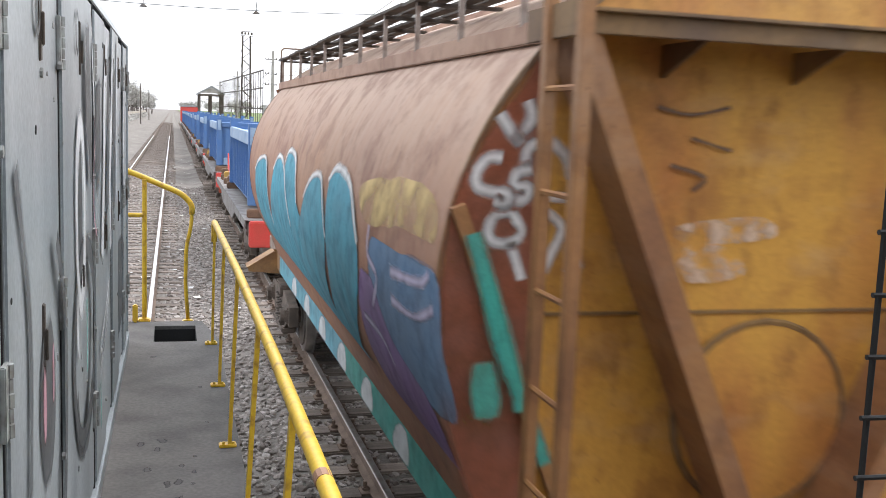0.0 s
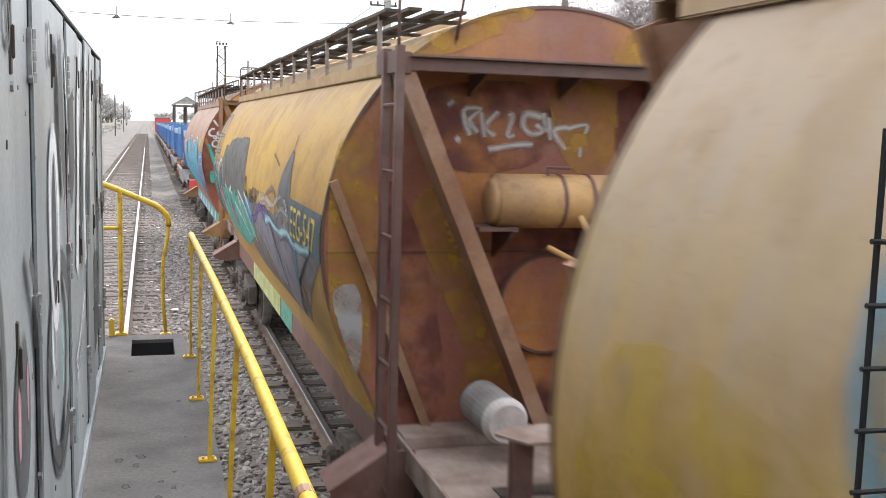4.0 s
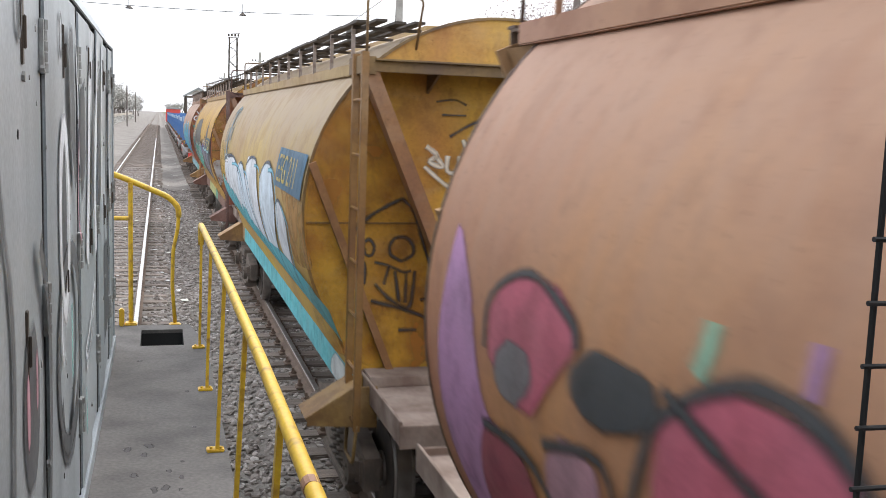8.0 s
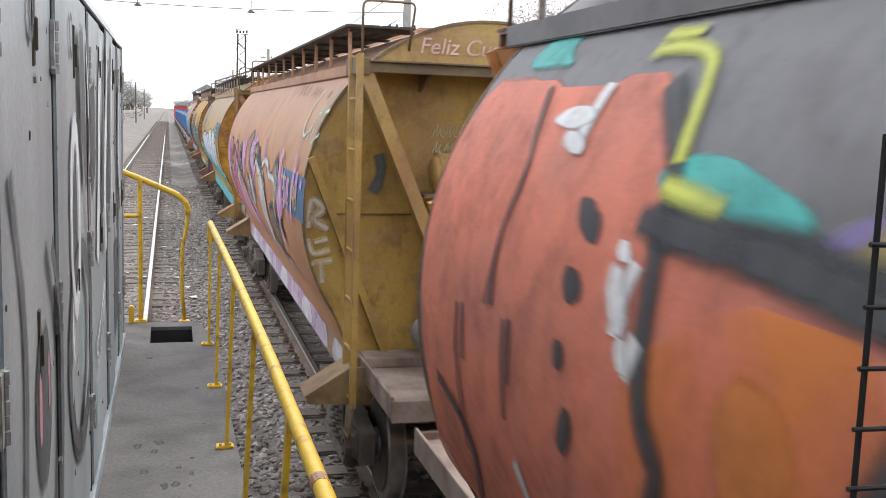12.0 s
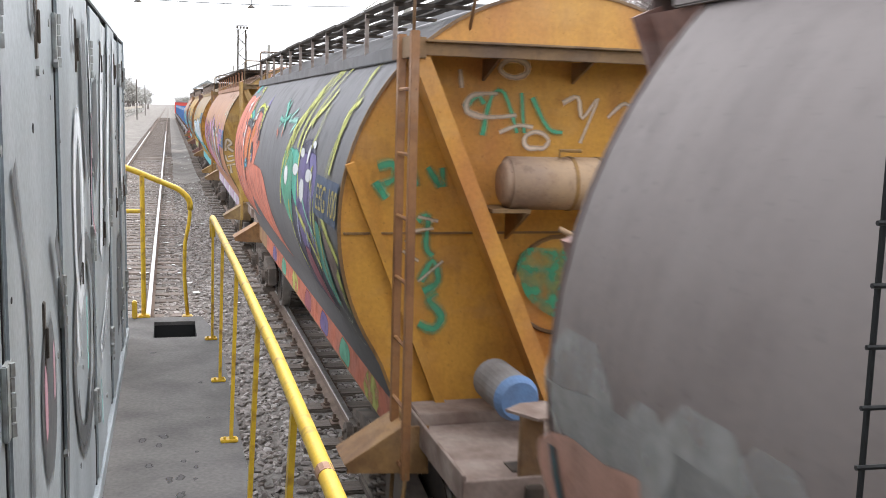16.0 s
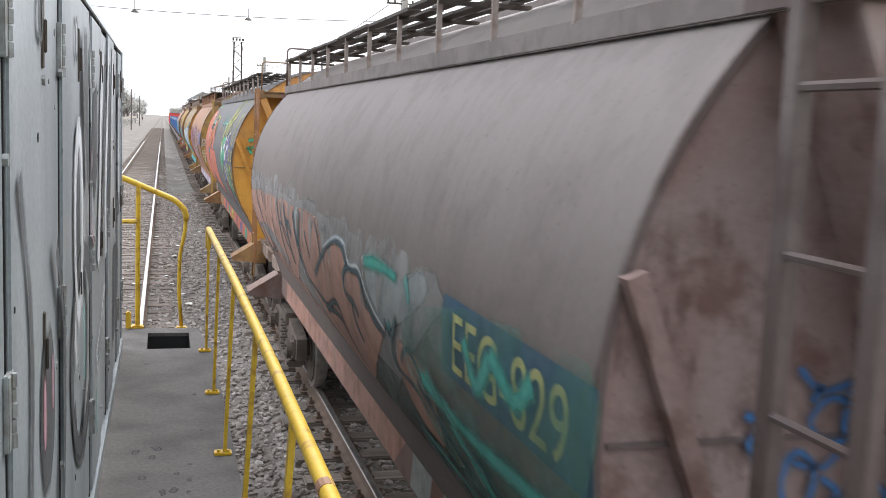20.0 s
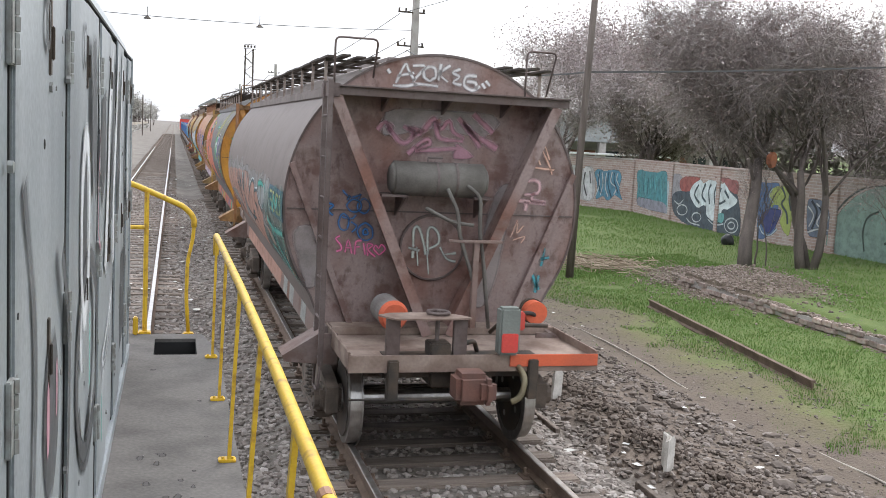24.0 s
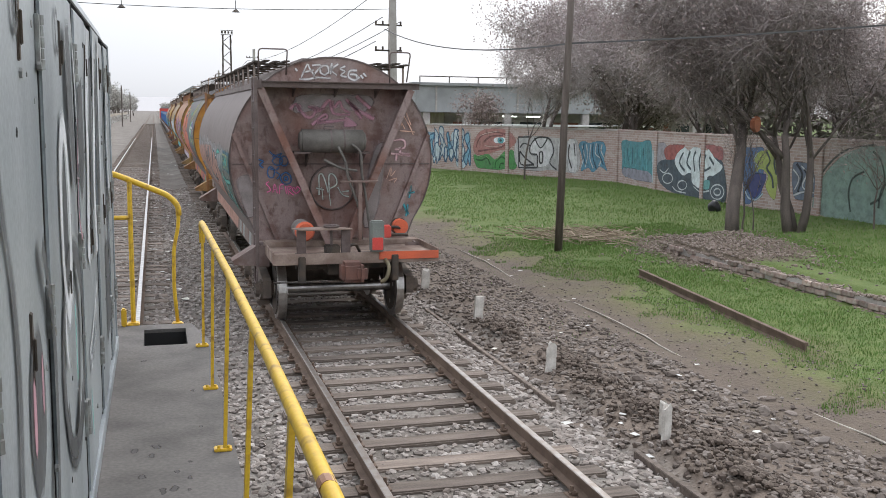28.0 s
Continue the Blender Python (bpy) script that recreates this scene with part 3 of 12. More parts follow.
part("end_post", tube(B(), [(-2.885, 9.0, DZ - 0.03), (-2.885, 9.0, 2.51)], 0.021, 8), YELLOW, loco)
part("end_rail", tube(B(), [(HX - 0.5, 9.0, 2.19), (-2.885, 9.0, 2.19)], 0.02, 8), YELLOW, loco)
part("foot_plate", box(B(), (-2.94, 8.94, DZ - 0.03), (-2.83, 9.05, DZ + 0.02), 0.01), YELLOW, loco)
part("foot_plate", box(B(), (-2.55, 8.97, DZ - 0.05), (-2.45, 9.06, DZ), 0.01), YELLOW, loco)
part("grab_block", box(B(), (-2.985, 8.9, DZ), (-2.94, 8.97, DZ + 0.16), 0.01), YELLOW, loco)

# driver's cab, from whose open front window the film looks along the hood
CX0, CX1, CY0, CY1, CZ = -5.55, -2.11, -3.5, 0.16, 4.35
WIN = (-2.92, -2.17, 2.7, 3.72)
cab = B()
box(cab, (CX0, CY1 - 0.06, DZ), (WIN[0], CY1, CZ))
box(cab, (WIN[1], CY1 - 0.06, DZ), (CX1, CY1, CZ))
box(cab, (WIN[0], CY1 - 0.06, DZ), (WIN[1], CY1, WIN[2]))
box(cab, (WIN[0], CY1 - 0.06, WIN[3]), (WIN[1], CY1, CZ))
part("cab_front", cab, GREY_HOOD, loco, "grey front wall of the cab")
for name, lo, hi in (("cab_back", (CX0, CY0, DZ), (CX1, CY0 + 0.06, CZ)), ("cab_floor", (CX0, CY0 + 0.06, DZ), (CX1, CY1 - 0.06, DZ + 0.05))):
    part(name, box(B(), lo, hi), GREY_HOOD, loco)
for x0 in (CX0, CX1 - 0.06):
    side = B()
    for lo, hi in (((CY0 + 0.06, DZ + 0.05), (CY1 - 0.06, 2.5)), ((CY0 + 0.06, 3.6), (CY1 - 0.06, CZ)), ((CY0 + 0.06, 2.5), (-2.6, 3.6)), ((-0.75, 2.5), (CY1 - 0.06, 3.6))):
        box(side, (x0, *lo), (x0 + 0.06, *hi))
    part("cab_side", side, GREY_HOOD, loco, "grey side wall of the cab with a window")
part("cab_roof", plate(B(), [(CX0 - 0.06, CZ), (CX1 + 0.06, CZ), (CX1 - 0.3, CZ + 0.16), (CX0 + 0.3, CZ + 0.16)], 1, CY0 - 0.05, CY1 + 0.08), GREY_HOOD, loco, "shallow arched cab roof")

rs = random.Random(31)
for i in range(46):
    y, z = rs.uniform(1.8, 7.9), rs.uniform(DZ + 0.15, 3.55)
    part("paint_chip", disc(B(), (HX + 0.0125, y, z), (1, 0, 0), rs.uniform(0.006, 0.016), 0.003, 7), HINGE if i % 3 else BLACK, loco, "chipped spot on the hood")
for y in SEAMS[2:]:
    for k in range(2):
        z = rs.uniform(DZ + 0.2, 2.2) + k * 1.2
        part("bolt", disc(B(), (HX + 0.014, y - 0.06, z), (1, 0, 0), 0.014, 0.012, 6), HINGE, loco)


# ---- hopper wagons ----
R, ZC, RING, BODY = 1.587, 2.39, 0.4, 10.85
SLIP = [0.0]


def on_tank(u, v, off):
    """u: along the wagon, less its slack in the couplings; v: arc length round the tank's side above its middle."""
    a = v / 1.61
    r = 0.09 * math.sin(a) + math.sqrt(0.0081 * math.sin(a) ** 2 + R * R - 0.0081) + off
    return Vector((-r * math.cos(a), u - SLIP[0], 2.3 + r * math.sin(a)))


def on_end(u, v, off):
    """u: across the wagon's end; v: height."""
    return Vector((u, RING - 0.012 - off, v))


def on_hopper_top(u, v, off):
    return Vector((u, RING + 0.045 - off, v))


def on_sill(u, v, off):
    """u: along the wagon; v: height on the long lower side plate."""
    return Vector((-1.172 - off, u, v))


def ribbon(bm, pts, width, place, off=0.006, step=0.1):
    """A painted stroke along a polyline."""
    path = []
    for a, b in zip(pts, pts[1:]):
        n = max(1, int(math.hypot(b[0] - a[0], b[1] - a[1]) / step))
        path += [(a[0] + (b[0] - a[0]) * k / n, a[1] + (b[1] - a[1]) * k / n) for k in range(n)]
    path.append(pts[-1])
    thin = bm.verts.layers.float.get("thin") or bm.verts.layers.float.new("thin")
    rim = min(0.4 * width, 0.022)
    edge = []
    for i, p in enumerate(path):
        a, b = path[max(i - 1, 0)], path[min(i + 1, len(path) - 1)]
        d = math.hypot(b[0] - a[0], b[1] - a[1]) or 1
        nx, ny = -(b[1] - a[1]) / d, (b[0] - a[0]) / d
        row = []
        fat = 1 + 0.45 * noise.noise((p[0] * 2.7, p[1] * 2.7, width * 40))
        for w, t in ((width / 2 + rim, 1), (width / 2 - rim, 0), (rim - width / 2, 0), (-width / 2 - rim, 1)):
            q = bm.verts.new(place(p[0] + nx * w * fat, p[1] + ny * w * fat, off))
            q[thin] = t
            row.append(q)
        edge.append(row)
    for a, b in zip(edge, edge[1:]):
        for k in range(3):
            bm.faces.new((a[k], b[k], b[k + 1], a[k + 1]))


def blob(bm, pts, place, off=0.003, step=0.035, fade=0.05):
    """A painted patch inside an outline."""
    thin = bm.verts.layers.float.get("thin") or bm.verts.layers.float.new("thin")
    lo, hi = min(p[1] for p in pts), max(p[1] for p in pts)
    n = max(9, int((hi - lo) / step))
    made = {}

    def corner(u, k, e, role):
        row = made.setdefault((k, role), [])
        for u0, q in row:
            if abs(u0 - u) < 0.12:
                return q
        q = bm.verts.new(place(u, lo + (hi - lo) * k / n, off))
        q[thin] = e
        row.append((u, q))
        return q
    for k in range(n):
        v0, v1 = lo + (hi - lo) * k / n, lo + (hi - lo) * (k + 1) / n
        mid = (v0 + v1) / 2
        cuts = []
        for a, b in zip(pts, pts[1:] + pts[:1]):
            if (a[1] <= mid) != (b[1] <= mid):
                s, e0, e1 = (b[0] - a[0]) / (b[1] - a[1]), min(a[1], b[1]), max(a[1], b[1])
                cuts.append((a[0] + s * (mid - a[1]), a[0] + s * (min(max(v0, e0), e1) - a[1]), a[0] + s * (min(max(v1, e0), e1) - a[1])))
        cuts.sort()
        t0, t1 = (1 if fade and k == 0 else 0), (1 if fade and k == n - 1 else 0)
        for left, right in zip(cuts[::2], cuts[1::2]):
            f = min(fade, (right[0] - left[0]) * 0.3)
            edge = 1 if fade else 0
            low = [corner(left[1], k, edge, 0), corner(left[1] + f, k, t0, 1), corner(right[1] - f, k, t0, 2), corner(right[1], k, edge, 3)]
            top = [corner(left[2], k + 1, edge, 0), corner(left[2] + f, k + 1, t1, 1), corner(right[2] - f, k + 1, t1, 2), corner(right[2], k + 1, edge, 3)]
            for e in range(3):
                quad = [low[e], low[e + 1], top[e + 1], top[e]]
                if (fade or e == 1) and len(set(quad)) == 4 and bm.faces.get(quad) is None:
                    bm.faces.new(quad)


def curve(pts, closed=False, n=5):
    """A smooth line through points."""
    out = []
    m = len(pts)
    for i in range(m if closed else m - 1):
        p0, p1, p2, p3 = (pts[(i + k - 1) % m] if closed else pts[min(max(i + k - 1, 0), m - 1)] for k in range(4))
        for k in range(n):
            t = k / n
            out.append(tuple(0.5 * (2 * b + (c - a) * t + (2 * a - 5 * b + 4 * c - d) * t * t + (3 * b - a - 3 * c + d) * t ** 3) for a, b, c, d in zip(p0, p1, p2, p3)))
    return out + ([out[0]] if closed else [pts[-1]])


LETTERS = {"A": [[(0, 0), (0.45, 1), (0.9, 0)], [(0.2, 0.4), (0.8, 0.35)]], "Z": [[(0, 1), (0.8, 1), (0, 0), (0.9, 0.05)]],
           "O": [[(0.4, 1), (0.05, 0.7), (0.1, 0.2), (0.5, 0), (0.85, 0.3), (0.8, 0.8), (0.4, 1)]], "K": [[(0.1, 0), (0.1, 1)], [(0.8, 1), (0.15, 0.5), (0.8, 0)]],
           "E": [[(0.8, 0.95), (0.2, 1), (0.1, 0.55), (0.6, 0.55)], [(0.1, 0.55), (0.15, 0), (0.85, 0.05)]], "C": [[(0.8, 0.85), (0.4, 1), (0.05, 0.5), (0.4, 0), (0.85, 0.2)]],
           "S": [[(0.8, 0.9), (0.4, 1), (0.1, 0.75), (0.7, 0.35), (0.5, 0), (0.05, 0.1)]], "P": [[(0.1, 0), (0.1, 1), (0.7, 0.9), (0.75, 0.55), (0.1, 0.45)]],
           "I": [[(0.3, 0), (0.35, 1)]], "R": [[(0.1, 0), (0.1, 1), (0.7, 0.9), (0.7, 0.55), (0.1, 0.5), (0.85, 0)]], "T": [[(0.4, 0), (0.4, 1)], [(0, 0.95), (0.85, 1)]],
           "H": [[(0.1, 0), (0.15, 1)], [(0.75, 0), (0.8, 1)], [(0.1, 0.5), (0.8, 0.55)]], "F": [[(0.1, 0), (0.1, 1), (0.8, 1)], [(0.1, 0.55), (0.6, 0.55)]],
           "U": [[(0.05, 1), (0.1, 0.2), (0.45, 0), (0.75, 0.25), (0.8, 1)]], "*": [[(0.4, 0.1), (0.1, 0.6), (0.25, 0.85), (0.42, 0.65), (0.6, 0.85), (0.75, 0.6), (0.4, 0.1)]],
           "L": [[(0.1, 1), (0.1, 0), (0.8, 0.05)]], "B": [[(0.1, 0), (0.1, 1), (0.65, 0.85), (0.15, 0.55), (0.75, 0.3), (0.1, 0)]], "D": [[(0.1, 0), (0.1, 1), (0.75, 0.7), (0.7, 0.2), (0.1, 0)]],
           "M": [[(0, 0), (0.15, 1), (0.45, 0.3), (0.75, 1), (0.9, 0)]], "N": [[(0.05, 0), (0.1, 1), (0.75, 0), (0.8, 1)]], "G": [[(0.8, 0.85), (0.4, 1), (0.05, 0.5), (0.4, 0), (0.85, 0.25), (0.5, 0.45)]],
           "~": [[(0, 0.25), (0.28, 0.95), (0.34, 0.1), (0.66, 0.85), (0.62, 0.3), (0.95, 0.1)]]}


def tag(bm, text, u, v, h, width, place, slant=0.1, off=0.008, grow=0.85):
    """A hand-sprayed word."""
    for c in text:
        for line in LETTERS.get(c, []):
            ribbon(bm, curve([(u + (x * 0.8 + y * slant) * h, v + (y + 0.06 * math.sin(7 * x + 3 * u * 9)) * h) for x, y in line], n=4), width, place, off, 0.04)
        u += h * grow


def lettering(text, size, u, v, place, off, parent, material, shear=0.0, mirror=1):
    """Stencilled characters, laid on the tank."""
    cu = bpy.data.curves.new("lettering", "FONT")
    cu.body, cu.size, cu.shear = text, size, shear
    ob = bpy.data.objects.new("lettering", cu)
    scene.collection.objects.link(ob)
    bpy.context.view_layer.update()
    me = bpy.data.meshes.new_from_object(ob.evaluated_get(bpy.context.evaluated_depsgraph_get()))
    bpy.data.objects.remove(ob)
    for p in me.vertices:
        p.co = place(u + mirror * p.co.x, v + p.co.y, off)
    me.materials.clear()
    me.materials.append(material)
    t = new("lettering", me)
    t.parent = parent
    t["label"] = "stencilled yellow wagon lettering"
    return t


MESHES = {}


def shared(key, make):
    """Builds a mesh once and shares it between alike parts."""
    if key not in MESHES:
        name, bm, material, smooth = make()
        me = bpy.data.meshes.new(name)
        bm.to_mesh(me)
        bm.free()
        me.materials.append(material)
        if smooth:
            me.polygons.foreach_set("use_smooth", [True] * len(me.polygons))
        MESHES[key] = me
    return MESHES[key]


def put(key, make, parent, m=None, label=""):
    me = shared(key, make)
    ob = new(me.name, me)
    ob.parent = parent
    if m is not None:
        ob.matrix_basis = m
    if label:
        ob["label"] = label
    return ob


def make_wheelset():
    bm = B()
    for s in (-1, 1):
        tube(bm, [(s * 0.83, 0, 0), (s * 0.845, 0, 0)], 0.485, 32)
        tube(bm, [(s * 0.845, 0, 0), (s * 0.955, 0, 0)], 0.46, 32, 0.455)
        tube(bm, [(s * 0.955, 0, 0), (s * 0.965, 0, 0)], 0.39, 24)
        tube(bm, [(s * 0.965, 0, 0), (s * 0.99, 0, 0)], 0.14, 16)
        for k in range(4):
            a = k * math.tau / 4 + 0.4
            tube(bm, [(s * 0.82, 0.25 * math.cos(a), 0.25 * math.sin(a)), (s * 0.968, 0.25 * math.cos(a), 0.25 * math.sin(a))], 0.035, 8)
    tube(bm, [(-1.12, 0, 0), (1.12, 0, 0)], 0.075, 14)
    return "wheelset", bm, TREAD, False


def make_wheel_face():
    return "wheel_web", tube(B(), [(-0.076, 0, 0), (0.076, 0, 0)], 0.385, 28), STEEL_DARK, False


def make_sideframe():
    bm = B()
    for _ in (1,):
        out = [(-1.12, 0.36), (-1.12, 0.62), (-0.95, 0.66), (-0.55, 0.72), (0.55, 0.72), (0.95, 0.66), (1.12, 0.62), (1.12, 0.36), (0.82, 0.36), (0.5, 0.2), (-0.5, 0.2), (-0.82, 0.36)]
        plate(bm, out, 0, -0.06, 0.06)
        box(bm, (-0.1, -0.34, 0.64), (0.1, 0.34, 0.78), 0.02)
        box(bm, (-0.1, -0.6, 0.16), (0.1, 0.6, 0.25), 0.02)
        for y in (-0.9, 0.9):
            box(bm, (-0.11, y - 0.15, 0.38), (0.11, y + 0.15, 0.6), 0.03)
            disc(bm, (-0.13, y, 0.46), (1, 0, 0), 0.11, 0.06, 14)
            for k in range(3):
                a = k * math.tau / 3
                disc(bm, (-0.165, y + 0.06 * math.cos(a), 0.46 + 0.06 * math.sin(a)), (1, 0, 0), 0.018, 0.02, 6)
    return "sideframe", bm, BOGIE, False


def make_spring():
    bm = B()
    for y in (-0.16, 0.0, 0.16):
        pts = [(0.075 * math.cos(k * 0.8), y + 0.075 * math.sin(k * 0.8), 0.26 + k * 0.0098) for k in range(38)]
        tube(bm, pts, 0.018, 5)
    return "spring_nest", bm, STEEL_DARK, True


def make_bolster():
    bm = B()
    box(bm, (-1.12, -0.2, 0.52), (1.12, 0.2, 0.74), 0.03)
    box(bm, (-0.35, -0.3, 0.74), (0.35, 0.3, 0.86), 0.02)
    for y in (-0.45, 0.45):
        box(bm, (-0.95, y - 0.06, 0.34), (0.95, y + 0.06, 0.46), 0.02)
        for s in (-1, 1):
            box(bm, (s * 0.9 - 0.06, y * 1.0 - 0.05, 0.3), (s * 0.9 + 0.06, y + 0.05, 0.62), 0.02)
    return "bogie", bm, BOGIE, False


WHEELS = []


def bogie(wagon, y):
    b = put("bolster", make_bolster, wagon, pose(0, y, 0))
    for s in (-1, 1):
        put("sideframe", make_sideframe, b, pose(s * 1.1, 0, 0, 0, 0, 0 if s < 0 else 180))
        put("spring", make_spring, b, pose(s * 1.12, 0, 0))
    for dy in (-0.9, 0.9):
        wset = put("wheelset", make_wheelset, b, pose(0, dy, 0.46), "polished treads on dark wheels")
        WHEELS.append(wset)
        for s in (-1, 1):
            put("web", make_wheel_face, b, pose(s * 0.897, dy, 0.46))
    return b


def make_coupler():
    bm = B()
    box(bm, (-0.09, -0.15, 0.83), (0.09, 0.7, 0.99), 0.02)
    box(bm, (-0.19, -0.42, 0.76), (0.13, -0.12, 1.05), 0.05)
    box(bm, (0.02, -0.52, 0.78), (0.16, -0.36, 1.02), 0.05)
    return "coupler", bm, shade("red_brown_coupler_steel", (0.17, 0.08, 0.06), (0.1, 0.06, 0.05), 0.8), False


def make_rung():
    return "rung", tube(B(), [(0, -0.17, 0), (0, 0.17, 0)], 0.013, 6), make_rung.m, False


def skin_point(a, off=0.0):
    r = R + off
    k = max(0.0, -35 - a, a - 215) / 15
    if k:
        side = -1 if a < 90 else 1
        return side * (1.3 - 0.13 * k + off), 1.48 - 0.34 * k
    return -r * math.cos(radians(a)), ZC + r * math.sin(radians(a))


def shell(bm, y0, y1, a0, a1, off, n=56, rows=8):
    """A piece of the tank's skin, from angle a0 to a1 (degrees from the left side, upward)."""
    grid = []
    for j in range(rows + 1):
        y = y0 + (y1 - y0) * j / rows
        ring = [skin_point(a0 + (a1 - a0) * i / n, off) for i in range(n + 1)]
        grid.append([bm.verts.new((x, y, z)) for x, z in ring])
    for p, q in zip(grid, grid[1:]):
        for i in range(n):
            bm.faces.new((p[i], p[i + 1], q[i + 1], q[i]))


def end_plate(bm, y, thick, off):
    pts = [(-1.16, 1.12)] + [skin_point(a, off) for a in np.linspace(-48, 228, 72)] + [(1.16, 1.12)]
    plate(bm, pts, 1, y, y + thick)


RESERVOIR = shade("dusty_olive_reservoir_paint", (0.15, 0.14, 0.125), (0.095, 0.085, 0.075), 0.85, 0, 5)


def hopper(label, body, end, roof, trim, dark, tank, board="slats", stile=None, pale=None, brace=None, vessel=None):
    """One cylindrical grain hopper; its origin lies on the rail top below the posts of its near end."""
    wg = empty("hopper_wagon", label, "wagon", "hopper wagons of the passing train")
    end_label = "welded end plate"
    pale, brace, floor_paint = pale or roof, brace or end, PLATFORM_DUST
    skin = B()
    shell(skin, RING, BODY, -50, 230, 0)
    tank_ob = part("tank_body", skin, body, wg, "", True)
    for y in (RING, BODY):
        rim = B()
        for a0 in np.linspace(-50, 230, 65)[:-1]:
            a1 = a0 + 280 / 64
            p0 = [skin_point(a, o) for o in (-0.018, 0.004) for a in (a0, a1)]
            plate(rim, [p0[0], p0[1], p0[3], p0[2]], 1, y - 0.012, y + 0.012)
        part("end_rim", rim, dark, tank_ob, "raised rim at the tank's end")
    ep = B()
    end_plate(ep, RING, 0.03, -0.01)
    plate_ob = part("end_plate", ep, end, wg, end_label)
    fp = B()
    end_plate(fp, BODY - 0.03, 0.03, -0.01)
    part("end_plate", fp, end, wg)
    seam = B()
    box(seam, (-1.55, RING - 0.012, 2.33), (1.55, RING, 2.345))
    part("weld_seam", seam, dark, plate_ob)
    for y in (2.9, 5.5, 8.1):
        s = B()
        shell(s, y, y + 0.02, -50, 230, 0.0007, 56, 1)
        part("weld_seam", s, body, tank_ob, "", True)
    # side sills and underside
    for sx in (-1, 1):
        part("side_sill", box(B(), (sx * 1.14 - 0.03, RING - 0.2, 0.9), (sx * 1.14 + 0.03, BODY + 0.2, 1.16), 0.005), trim, wg, "long lower side plate")
    under = B()
    box(under, (-0.3, -0.9, 0.8), (0.3, BODY + 1.8, 1.04), 0.01)
    for y in (3.1, 5.6, 8.1):
        plate(under, [(-1.0, 1.1), (1.0, 1.1), (0.3, 0.45), (-0.3, 0.45)], 1, y - 0.7, y + 0.7)
    box(under, (-1.1, RING, 1.0), (1.1, BODY, 1.14))
    part("underframe", under, STEEL_DARK, wg)
    # roof: curbs, stanchions, running boards, hatch
    for sx in (-1, 1):
        c = B()
        box(c, (sx * 1.16 - 0.02, RING - 0.16, 3.48), (sx * 1.16 + 0.02, BODY + 0.16, 3.575), 0.006)
        curb = part("roof_curb", c, roof, wg, "painted plate along the roof's edge")
    for i in range(11):
        y = RING + 0.25 + i * (BODY - RING - 0.5) / 10
        for sx in (-1, 1):
            me = shared("stanchion" + pale.name, lambda: ("stanchion", beam(B(), (0, 0, 3.56), (0, 0, 3.88), 0.03, 0.018, (0, 1, 0)), pale, False))
            st = new("stanchion", me)
            st.parent, st.location = wg, (sx * 1.17, y, 0)
    for sx in (-1, 1):
        for i in range(4):
            x = sx * (1.16 - i * 0.15)
            if board == "slats":
                for k in range(16):
                    put("slat", lambda: ("walkway_slat", box(B(), (-0.045, 0, 0), (0.045, 0.62, 0.02)), STEEL_DARK, False), wg, pose(x, RING - 0.05 + k * 0.655, 3.87 + 0.012 * (i % 2) + 0.006 * math.sin(k * 1.7 + i)))
            else:
                put("plank", lambda: ("walkway_plank", box(B(), (-0.068, 0, 0), (0.068, BODY - RING - 0.2, 0.02)), STEEL_DARK, False), wg, pose(x, RING + 0.1, 3.875))
        for k in range(11):
            put("bearer", lambda: ("board_bearer", box(B(), (-0.28, -0.02, 0), (0.28, 0.02, 0.025)), STEEL_DARK, False), wg, pose(sx * 0.9, RING + 0.25 + k * (BODY - RING - 0.5) / 10, 3.842))
    hatch = B()
    box(hatch, (-0.3, RING + 1.4, 3.88), (0.3, BODY - 0.9, 4.02), 0.03)
    part("roof_hatch", hatch, roof, wg, "long loading hatch on the roof")
    for y in (RING - 0.2, BODY + 0.2):
        for x0, x1 in ((-1.15, -0.72), (0.85, 1.18)):
            hr = rounded([(x0, y, 3.58), (x0, y, 4.06), (x1, y, 4.06), (x1, y + (0.25 if y < 5 else -0.25), 3.62)], 0.06)
            part("roof_grab_rail", tube(B(), hr, 0.011, 6), dark, wg, "bent grab rail at the roof's end", True)
    # ends: cross beam, struts with deep webs, posts and ladder
    for y, sgn in ((0.0, 1), (BODY + RING, -1)):
        back = y + sgn * (RING - 0.005)
        cb = B()
        box(cb, (-1.13, y - 0.012, 3.49), (1.27, y + 0.012, 3.57), 0.004)
        box(cb, (-1.13, y - 0.05, 3.57), (1.27, y + 0.05, 3.585), 0.003)
        box(cb, (-1.13, min(y, back), 3.556), (1.22, max(y, back), 3.569))
        part("cross_beam", cb, dark, wg, "dark beam across the wagon's end")
        for sx in (-1, 1):
            if sx * sgn < 0:
                corner = B()
                box(corner, (sx * 1.235 - 0.01, min(y - sgn * 0.2, back), 3.47), (sx * 1.235 + 0.01, max(y - sgn * 0.2, back), 3.6), 0.003)
                box(corner, (sx * 1.18 - 0.06, y - 0.02, 3.47), (sx * 1.18 + 0.06, y + 0.02, 3.6), 0.004)
                part("corner_plate", corner, dark, wg, "folded plate at the roof's corner")
            v = B()
            beam(v, (sx * 1.15, y + 0.012 * sgn, 3.49), (sx * 0.12, y + 0.012 * sgn, 1.1), 0.105, 0.024, (0, 1, 0))
            strut = part("slanted_strut", v, brace, wg, "slanted brace of the wagon's end")
            v = B()
            lo, hi = sorted((y + 0.03 * sgn, back))
